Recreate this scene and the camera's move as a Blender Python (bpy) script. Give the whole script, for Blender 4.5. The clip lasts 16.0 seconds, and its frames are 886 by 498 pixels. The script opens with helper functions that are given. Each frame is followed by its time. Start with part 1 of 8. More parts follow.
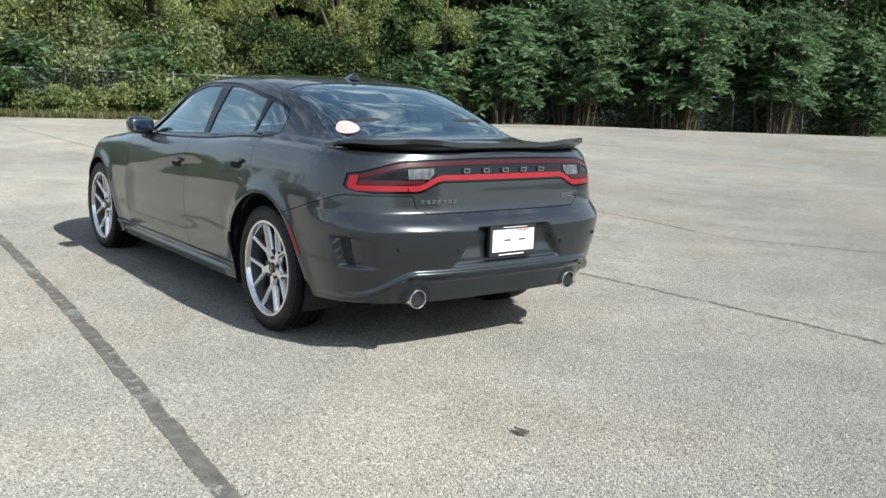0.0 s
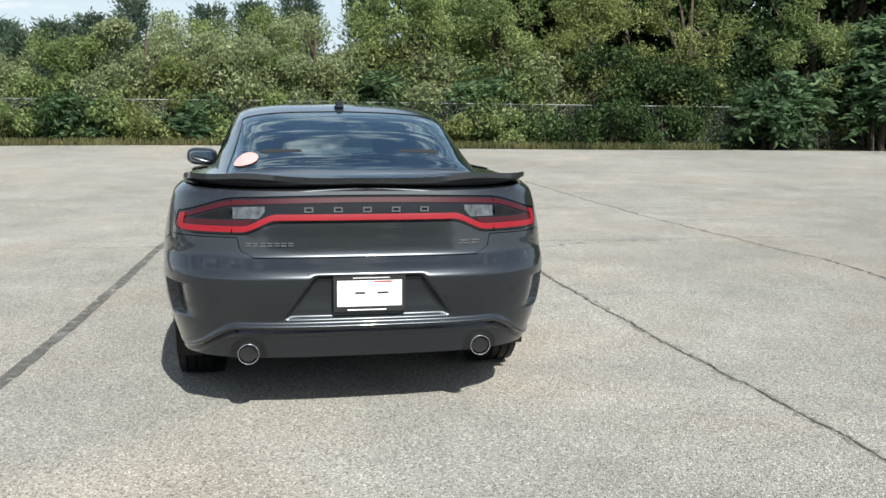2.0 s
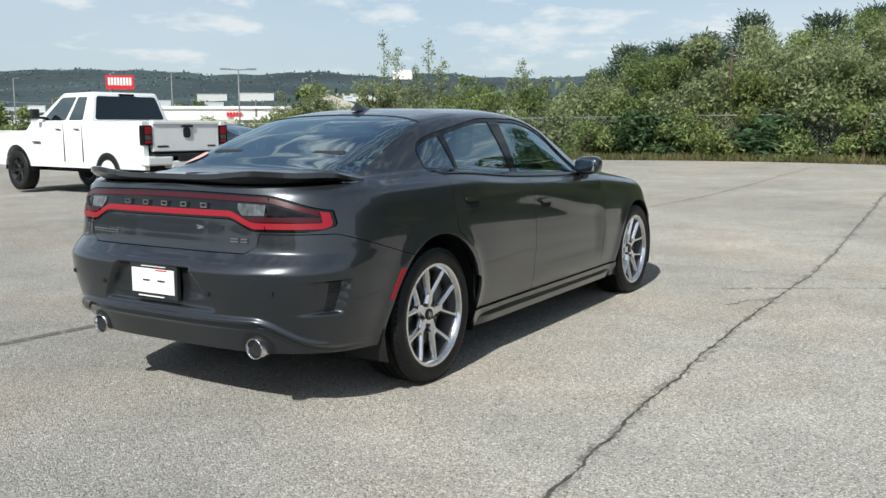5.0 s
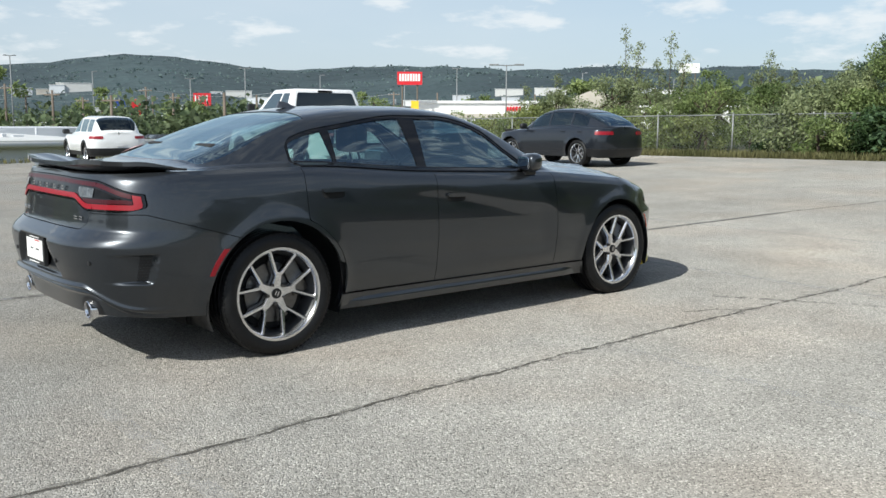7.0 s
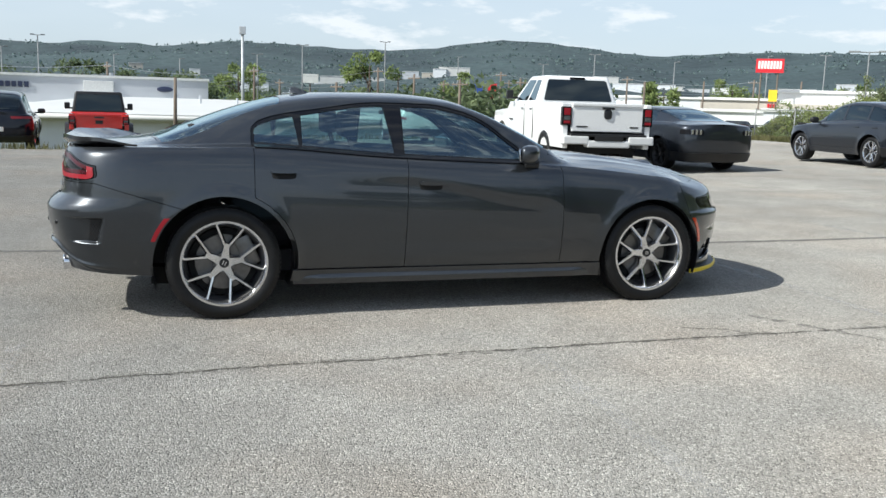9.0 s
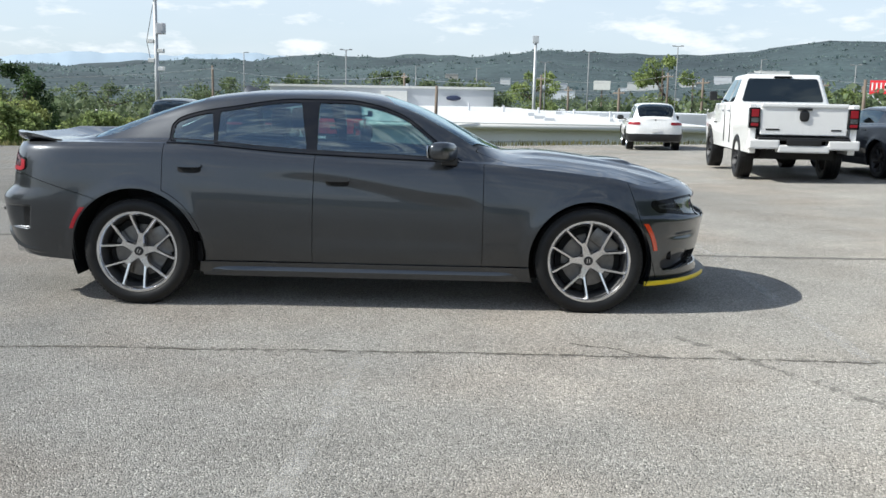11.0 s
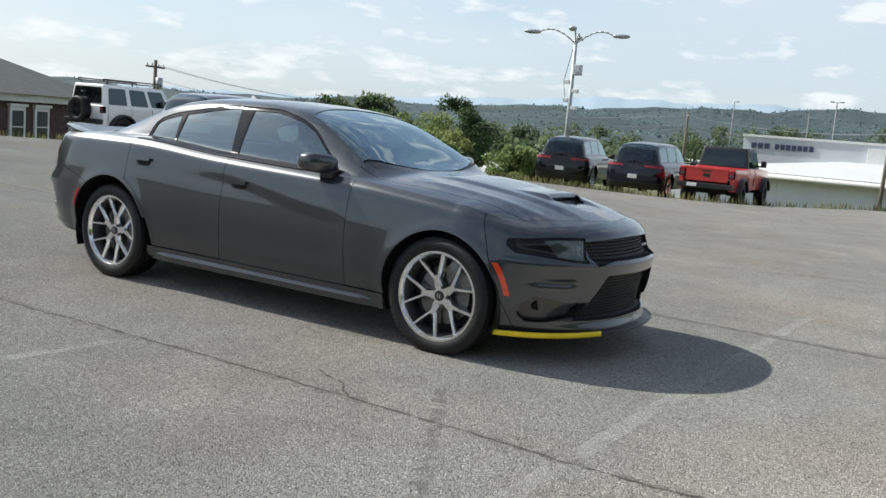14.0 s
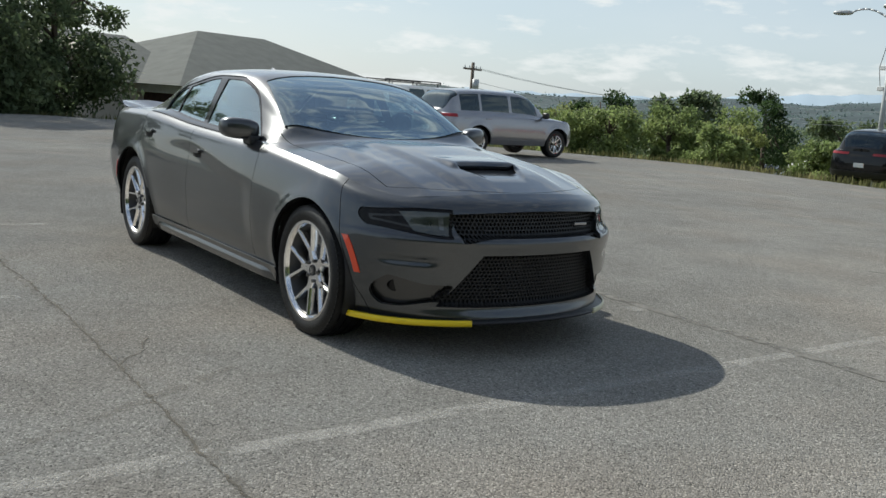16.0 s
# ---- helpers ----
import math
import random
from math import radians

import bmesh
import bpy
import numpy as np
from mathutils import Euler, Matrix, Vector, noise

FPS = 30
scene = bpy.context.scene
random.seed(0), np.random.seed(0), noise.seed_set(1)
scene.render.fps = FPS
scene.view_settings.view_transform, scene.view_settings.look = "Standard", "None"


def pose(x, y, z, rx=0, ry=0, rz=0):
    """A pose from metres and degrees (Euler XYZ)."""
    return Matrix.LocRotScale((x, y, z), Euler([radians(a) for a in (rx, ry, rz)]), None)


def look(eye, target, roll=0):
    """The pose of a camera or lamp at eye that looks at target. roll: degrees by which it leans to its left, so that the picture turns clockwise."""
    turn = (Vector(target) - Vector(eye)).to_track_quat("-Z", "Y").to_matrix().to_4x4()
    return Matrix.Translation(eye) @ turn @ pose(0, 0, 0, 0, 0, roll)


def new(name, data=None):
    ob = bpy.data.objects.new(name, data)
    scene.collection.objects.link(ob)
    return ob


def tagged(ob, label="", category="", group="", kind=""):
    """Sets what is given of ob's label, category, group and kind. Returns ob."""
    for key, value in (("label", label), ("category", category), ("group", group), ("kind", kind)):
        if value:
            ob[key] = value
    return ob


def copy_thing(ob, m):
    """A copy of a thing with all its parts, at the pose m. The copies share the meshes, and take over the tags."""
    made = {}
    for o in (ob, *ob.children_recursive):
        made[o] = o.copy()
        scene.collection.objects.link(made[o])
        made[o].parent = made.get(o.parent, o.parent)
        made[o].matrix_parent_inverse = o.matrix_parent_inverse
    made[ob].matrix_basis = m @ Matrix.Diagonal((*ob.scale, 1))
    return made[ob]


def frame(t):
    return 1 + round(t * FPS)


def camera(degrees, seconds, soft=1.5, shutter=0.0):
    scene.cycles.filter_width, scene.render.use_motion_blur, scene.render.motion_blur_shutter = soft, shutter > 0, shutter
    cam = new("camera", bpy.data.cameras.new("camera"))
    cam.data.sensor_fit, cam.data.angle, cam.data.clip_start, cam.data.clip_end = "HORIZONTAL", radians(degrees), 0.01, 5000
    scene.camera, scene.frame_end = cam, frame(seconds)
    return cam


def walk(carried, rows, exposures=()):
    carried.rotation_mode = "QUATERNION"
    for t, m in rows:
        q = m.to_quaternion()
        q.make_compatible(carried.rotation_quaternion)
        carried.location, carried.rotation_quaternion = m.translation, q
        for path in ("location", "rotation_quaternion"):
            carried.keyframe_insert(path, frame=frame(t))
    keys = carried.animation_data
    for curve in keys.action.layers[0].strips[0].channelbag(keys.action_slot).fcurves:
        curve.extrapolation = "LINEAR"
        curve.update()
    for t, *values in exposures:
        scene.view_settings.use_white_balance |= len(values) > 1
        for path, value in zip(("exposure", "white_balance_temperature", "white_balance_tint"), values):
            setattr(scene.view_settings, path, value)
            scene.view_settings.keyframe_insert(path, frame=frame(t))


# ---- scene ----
cam = camera(52.0, 16.0)
PATH = [
    (0, (-4.667, 3.216, 1.395), (-3.102, 2.018, 1.054), 2.0),
    (0.5, (-4.86, 2.532, 1.406), (-3.199, 1.471, 1.064), 1.7),
    (1, (-5.002, 1.85, 1.412), (-3.217, 1.009, 1.086), 1.4),
    (1.5, (-5.048, 1.147, 1.425), (-3.17, 0.527, 1.127), 0.9),
    (2, (-5.069, 0.454, 1.442), (-3.129, 0.071, 1.14), 0.6),
    (2.5, (-5.023, -0.222, 1.45), (-3.051, -0.34, 1.144), 0.8),
    (3, (-4.933, -0.901, 1.435), (-2.966, -0.687, 1.145), 0.6),
    (3.5, (-4.74, -1.594, 1.366), (-2.828, -1.077, 1.087), -0.7),
    (4, (-4.53, -2.226, 1.362), (-2.662, -1.57, 1.077), -1.2),
    (4.5, (-4.282, -2.84, 1.35), (-2.501, -1.975, 1.075), -0.5),
    (5, (-4.007, -3.431, 1.352), (-2.319, -2.392, 1.086), -0.2),
    (7.5, (-2.151, -5.901, 1.371), (-1.034, -4.27, 1.069), 0.4),
    (8, (-1.597, -6.213, 1.377), (-0.668, -4.472, 1.049), 0.7),
    (8.5, (-1.005, -6.488, 1.394), (-0.236, -4.67, 1.069), 1.5),
    (9, (-0.407, -6.755, 1.425), (0.193, -4.874, 1.105), 1.7),
    (9.5, (0.224, -6.939, 1.444), (0.649, -5.01, 1.132), 1.1),
    (12, (3.586, -6.872, 1.38), (3.202, -4.937, 1.052), 2.3),
    (12.5, (4.241, -6.614, 1.383), (3.684, -4.723, 1.047), 2.9),
    (13, (4.851, -6.315, 1.38), (4.153, -4.466, 1.073), 3.0),
    (13.5, (5.434, -5.912, 1.385), (4.552, -4.14, 1.099), 3.8),
    (14, (5.944, -5.455, 1.389), (4.885, -3.779, 1.119), 4.7),
    (14.5, (6.398, -4.919, 1.379), (5.198, -3.342, 1.111), 5.1),
    (15, (6.777, -4.339, 1.368), (5.445, -2.872, 1.097), 4.3),
    (15.5, (7.143, -3.769, 1.357), (5.673, -2.444, 1.07), 3.9),
    (16, (7.441, -3.19, 1.33), (5.844, -2.029, 1.009), 3.9),
]
walk(cam, [(t, look(eye, target, roll)) for t, eye, target, roll in PATH],
     exposures=[(0, 0.48, 6330, 4), (2.5, 0.28, 6330, 5), (5, 0.10, 6310, 5), (9, 0.36, 6260, 6), (12.5, 0.52, 6380, 7), (14, 0.36, 6430, 6), (15, 0.24, 6470, 5), (16, 0.17, 6520, 4)])

# ---- world, sun and exposure ----
SUN_AZ, SUN_EL = math.atan2(-0.17, -1.15), math.radians(40.7)
sun_way = Vector((math.cos(SUN_AZ) * math.cos(SUN_EL), math.sin(SUN_AZ) * math.cos(SUN_EL), math.sin(SUN_EL)))


def make_world():
    w = bpy.data.worlds.new("sky")
    scene.world = w
    w.use_nodes = True
    nt = w.node_tree
    nt.nodes.clear()
    N, L = nt.nodes.new, nt.links.new
    out, bg, sky = N("ShaderNodeOutputWorld"), N("ShaderNodeBackground"), N("ShaderNodeTexSky")
    sky.sky_type, sky.sun_disc = "NISHITA", False
    sky.sun_elevation, sky.sun_rotation = SUN_EL, math.pi / 2 - SUN_AZ
    sky.air_density, sky.dust_density, sky.ozone_density = 1.0, 1.2, 2.0
    co, mp = N("ShaderNodeTexCoord"), N("ShaderNodeMapping")
    mp.inputs["Scale"].default_value = (1.0, 1.0, 3.4)
    n1, n2 = N("ShaderNodeTexNoise"), N("ShaderNodeTexNoise")
    n1.inputs["Scale"].default_value, n1.inputs["Detail"].default_value = 10.5, 10
    n1.inputs["Roughness"].default_value = 0.58
    n2.inputs["Scale"].default_value, n2.inputs["Detail"].default_value = 1.7, 5
    r1, r2 = N("ShaderNodeMapRange"), N("ShaderNodeMapRange")
    r1.inputs[1].default_value, r1.inputs[2].default_value = 0.49, 0.64
    r2.inputs[1].default_value, r2.inputs[2].default_value = 0.40, 0.72
    r2.inputs[3].default_value, r2.inputs[4].default_value = 0.15, 0.65
    mul, ad = N("ShaderNodeMath"), N("ShaderNodeMath")
    mul.operation, ad.operation = "MULTIPLY", "MAXIMUM"
    mul.inputs[1].default_value = 0.85
    mix = N("ShaderNodeMix")
    mix.data_type = "RGBA"
    mix.inputs[7].default_value = (7.2, 7.3, 7.5, 1)
    # a veil of haze that evens out the blue
    veil = N("ShaderNodeMix")
    veil.data_type = "RGBA"
    veil.inputs[7].default_value = (4.6, 5.4, 6.4, 1)
    sx, hz, hm = N("ShaderNodeSeparateXYZ"), N("ShaderNodeMapRange"), N("ShaderNodeMath")
    hm.operation = "MULTIPLY"
    for i, v_ in zip((1, 2, 3, 4), (0.10, 0.60, 0.62, 0.04)):
        hz.inputs[i].default_value = v_
    L(co.outputs["Generated"], sx.inputs[0]), L(sx.outputs[2], hz.inputs[0]), L(hz.outputs[0], veil.inputs[0])
    L(sky.outputs[0], veil.inputs[6])
    L(co.outputs["Generated"], mp.inputs[0])
    L(mp.outputs[0], n1.inputs["Vector"]), L(mp.outputs[0], n2.inputs["Vector"])
    L(n1.outputs["Fac"], r1.inputs[0]), L(n2.outputs["Fac"], r2.inputs[0])
    L(r1.outputs[0], mul.inputs[0]), L(r2.outputs[0], hm.inputs[0]), L(hz.outputs[0], hm.inputs[1]), L(mul.outputs[0], ad.inputs[0]), L(hm.outputs[0], ad.inputs[1])
    L(ad.outputs[0], mix.inputs[0]), L(veil.outputs[2], mix.inputs[6])
    L(mix.outputs[2], bg.inputs[0]), L(bg.outputs[0], out.inputs[0])
    bg.inputs[1].default_value = 0.108


make_world()
sun = new("sun", bpy.data.lights.new("sun", "SUN"))
sun.data.energy, sun.data.angle, sun.data.color = 5.0, radians(0.55), (1.0, 0.96, 0.89)
sun.matrix_world = look(sun_way * 50, (0, 0, 0))


# ---- materials ----
def mat(name, color, rough=0.5, metal=0.0, vary=0.12, scale=6.0, bump=0.0, bscale=60.0, coat=0.0, island=0.0,
        second=None, spec=0.5, trans=0.0, emit=None, fine=0.0, stretch=None, worn=None):
    m = bpy.data.materials.new(name)
    m.use_nodes = True
    nt = m.node_tree
    N, L = nt.nodes.new, nt.links.new
    b = nt.nodes["Principled BSDF"]
    c = (*color, 1)
    b.inputs["Base Color"].default_value = c
    b.inputs["Roughness"].default_value, b.inputs["Metallic"].default_value = rough, metal
    b.inputs["Coat Weight"].default_value, b.inputs["Coat Roughness"].default_value = coat, 0.03
    b.inputs["Specular IOR Level"].default_value = spec
    b.inputs["Transmission Weight"].default_value = trans
    co = N("ShaderNodeTexCoord")
    vec = co.outputs["Object"]
    if stretch:
        mp = N("ShaderNodeMapping")
        mp.inputs["Scale"].default_value = stretch
        L(vec, mp.inputs[0])
        vec = mp.outputs[0]
    if vary or second:
        n = N("ShaderNodeTexNoise")
        n.inputs["Scale"].default_value, n.inputs["Detail"].default_value = scale, 8
        L(vec, n.inputs["Vector"])
        rmp = N("ShaderNodeValToRGB")
        lo, hi = rmp.color_ramp.elements
        lo.position, hi.position = 0.3, 0.7
        lo.color = tuple(v * (1 - vary) for v in color) + (1,)
        hi.color = (*second, 1) if second else tuple(min(1, v * (1 + vary)) for v in color) + (1,)
        L(n.outputs["Fac"], rmp.inputs[0])
        col = rmp.outputs[0]
        if island or fine:
            hs = N("ShaderNodeHueSaturation")
            L(col, hs.inputs["Color"])
            mr = N("ShaderNodeMapRange")
            mr.inputs[3].default_value, mr.inputs[4].default_value = 1 - max(island, fine), 1 + max(island, fine)
            if island:
                g = N("ShaderNodeNewGeometry")
                L(g.outputs["Random Per Island"], mr.inputs[0])
            else:
                f = N("ShaderNodeTexNoise")
                f.inputs["Scale"].default_value, f.inputs["Detail"].default_value = scale * 30, 3
                L(vec, f.inputs["Vector"])
                L(f.outputs["Fac"], mr.inputs[0])
            L(mr.outputs[0], hs.inputs["Value"])
            col = hs.outputs[0]
        L(col, b.inputs["Base Color"])
    if bump:
        n = N("ShaderNodeTexNoise")
        n.inputs["Scale"].default_value, n.inputs["Detail"].default_value = bscale, 4
        L(vec, n.inputs["Vector"])
        bp = N("ShaderNodeBump")
        bp.inputs["Strength"].default_value, bp.inputs["Distance"].default_value = bump, 0.01 if bscale > 1 else 5.0
        L(n.outputs["Fac"], bp.inputs["Height"]), L(bp.outputs[0], b.inputs["Normal"])
    if worn:
        # rubbed away in patches down to what lies below
        n, r = N("ShaderNodeTexNoise"), N("ShaderNodeMapRange")
        n.inputs["Scale"].default_value, n.inputs["Detail"].default_value, n.inputs["Roughness"].default_value = worn[0], 6, 0.65
        L(vec, n.inputs["Vector"]), L(n.outputs["Fac"], r.inputs[0])
        for i, v in zip((1, 2, 3, 4), (worn[1] - 0.07, worn[1] + 0.07, 0.0, worn[2])):
            r.inputs[i].default_value = v
        tr, mx = N("ShaderNodeBsdfTransparent"), N("ShaderNodeMixShader")
        L(r.outputs[0], mx.inputs[0]), L(tr.outputs[0], mx.inputs[1]), L(b.outputs[0], mx.inputs[2]), L(mx.outputs[0], nt.nodes["Material Output"].inputs[0])
    if emit:
        b.inputs["Emission Color"].default_value, b.inputs["Emission Strength"].default_value = (*emit[:3], 1), emit[3]
    return m


def glass_mat(name, tint, rough=0.0, dark=0.5, gloss=0.13):
    """Tinted window glass: a clear sheet that dims what lies behind, with a glossy face."""
    m = bpy.data.materials.new(name)
    m.use_nodes = True
    nt = m.node_tree
    N, L = nt.nodes.new, nt.links.new
    nt.nodes.remove(nt.nodes["Principled BSDF"])
    out = nt.nodes["Material Output"]
    tr, gl, mx, fr = N("ShaderNodeBsdfTransparent"), N("ShaderNodeBsdfGlossy"), N("ShaderNodeMixShader"), N("ShaderNodeLayerWeight")
    pw, mr = N("ShaderNodeMath"), N("ShaderNodeMapRange")
    pw.operation, pw.inputs[1].default_value = "POWER", 2.8
    mr.inputs[3].default_value, mr.inputs[4].default_value = gloss, 0.95
    tr.inputs[0].default_value = (*[v * dark for v in tint], 1)
    gl.inputs["Roughness"].default_value = rough
    # bluish gloss colour stands in for a bluer sky in the reflection
    gl.inputs[0].default_value = (0.80, 0.95, 1, 1)
    fr.inputs[0].default_value = 0.5
    L(fr.outputs["Facing"], pw.inputs[0]), L(pw.outputs[0], mr.inputs[0]), L(mr.outputs[0], mx.inputs[0]), L(tr.outputs[0], mx.inputs[1]), L(gl.outputs[0], mx.inputs[2]), L(mx.outputs[0], out.inputs[0])
    return m


def lot_mat():
    """Old pale asphalt with exposed stones, broad stains and fine cracks."""
    m = bpy.data.materials.new("worn_pale_asphalt")
    m.use_nodes = True
    nt = m.node_tree
    N, L = nt.nodes.new, nt.links.new
    b = nt.nodes["Principled BSDF"]
    b.inputs["Roughness"].default_value, b.inputs["Diffuse Roughness"].default_value = 0.92, 0.85
    b.inputs["Specular IOR Level"].default_value = 0.22
    co = N("ShaderNodeTexCoord")

    def noise_at(scale, detail, lo, hi, a, c, rough=0.5):
        n, r = N("ShaderNodeTexNoise"), N("ShaderNodeMapRange")
        n.inputs["Scale"].default_value, n.inputs["Detail"].default_value, n.inputs["Roughness"].default_value = scale, detail, rough
        L(co.outputs["Object"], n.inputs["Vector"]), L(n.outputs["Fac"], r.inputs[0])
        for i, v in zip((1, 2, 3, 4), (lo, hi, a, c)):
            r.inputs[i].default_value = v
        return r.outputs[0]

    def times(p, q):
        x = N("ShaderNodeMath")
        x.operation = "MULTIPLY"
        L(p, x.inputs[0]), L(q, x.inputs[1])
        return x.outputs[0]

    broad = noise_at(0.22, 6, 0.3, 0.7, 0.82, 1.12)
    mid = noise_at(1.4, 7, 0.3, 0.72, 0.84, 1.10, 0.6)
    vo = N("ShaderNodeTexVoronoi")
    vo.inputs["Scale"].default_value = 135
    L(co.outputs["Object"], vo.inputs["Vector"])
    sp = N("ShaderNodeSeparateColor")
    L(vo.outputs["Color"], sp.inputs[0])
    # most stones are alike, a few are black or pale
    st = N("ShaderNodeValToRGB")
    el = st.color_ramp.elements
    el[0].position, el[0].color = 0.0, (0.36, 0.36, 0.36, 1)
    el[1].position, el[1].color = 1.0, (1.75, 1.75, 1.75, 1)
    for at_, v_ in ((0.10, 0.66), (0.30, 0.92), (0.82, 1.12)):
        k_ = el.new(at_)
        k_.color = (v_, v_, v_, 1)
    L(sp.outputs[0], st.inputs[0])
    grain = noise_at(55, 3, 0.3, 0.7, 0.84, 1.14)
    val = times(times(broad, mid), times(st.outputs[0], grain))
    warm = N("ShaderNodeMix")
    warm.data_type = "RGBA"
    warm.inputs[6].default_value, warm.inputs[7].default_value = (0.302, 0.290, 0.265, 1), (0.336, 0.292, 0.245, 1)
    L(noise_at(0.5, 5, 0.45, 0.75, 0.0, 0.8), warm.inputs[0])
    hs = N("ShaderNodeHueSaturation")
    L(warm.outputs[2], hs.inputs["Color"]), L(val, hs.inputs["Value"])
    L(hs.outputs[0], b.inputs["Base Color"])
    bp = N("ShaderNodeBump")
    bp.invert = True
    bp.inputs["Strength"].default_value, bp.inputs["Distance"].default_value = 1.0, 0.0072
    L(vo.outputs["Distance"], bp.inputs["Height"]), L(bp.outputs[0], b.inputs["Normal"])
    return m


def paint(name, color, metal=0.55, rough=0.38, coat=1.0, under=0.5):
    """Car paint: metal flakes under a clear coat."""
    m = mat(name, color, rough, metal, 0.0, coat=coat)
    nt = m.node_tree
    N, L = nt.nodes.new, nt.links.new
    b = nt.nodes["Principled BSDF"]
    b.inputs["Coat IOR"].default_value = 1.52
    b.inputs["Specular IOR Level"].default_value = under
    co, vo, r, hs = N("ShaderNodeTexCoord"), N("ShaderNodeTexVoronoi"), N("ShaderNodeMapRange"), N("ShaderNodeHueSaturation")
    vo.inputs["Scale"].default_value = 900
    L(co.outputs["Object"], vo.inputs["Vector"])
    sp = N("ShaderNodeSeparateColor")
    L(vo.outputs["Color"], sp.inputs[0]), L(sp.outputs[0], r.inputs[0])
    r.inputs[3].default_value, r.inputs[4].default_value = 0.75, 1.3
    hs.inputs["Color"].default_value = (*color, 1)
    L(r.outputs[0], hs.inputs["Value"]), L(hs.outputs[0], b.inputs["Base Color"])
    n, bp = N("ShaderNodeTexNoise"), N("ShaderNodeBump")
    n.inputs["Scale"].default_value = 3.0
    bp.inputs["Strength"].default_value, bp.inputs["Distance"].default_value = 0.03, 0.01
    L(co.outputs["Object"], n.inputs["Vector"]), L(n.outputs["Fac"], bp.inputs["Height"]), L(bp.outputs[0], b.inputs["Coat Normal"])
    return m


def leaf_mat(name, lo, hi, trans=0.35):
    m = mat(name, lo, 0.62, 0, 0.35, 0.6, second=hi, island=0.45, spec=0.3)
    nt = m.node_tree
    N, L = nt.nodes.new, nt.links.new
    b, out = nt.nodes["Principled BSDF"], nt.nodes["Material Output"]
    tr, mx = N("ShaderNodeBsdfTranslucent"), N("ShaderNodeMixShader")
    src = b.inputs["Base Color"].links[0].from_socket
    L(src, tr.inputs[0])
    mx.inputs[0].default_value = trans
    L(b.outputs[0], mx.inputs[1]), L(tr.outputs[0], mx.inputs[2]), L(mx.outputs[0], out.inputs[0])
    return m


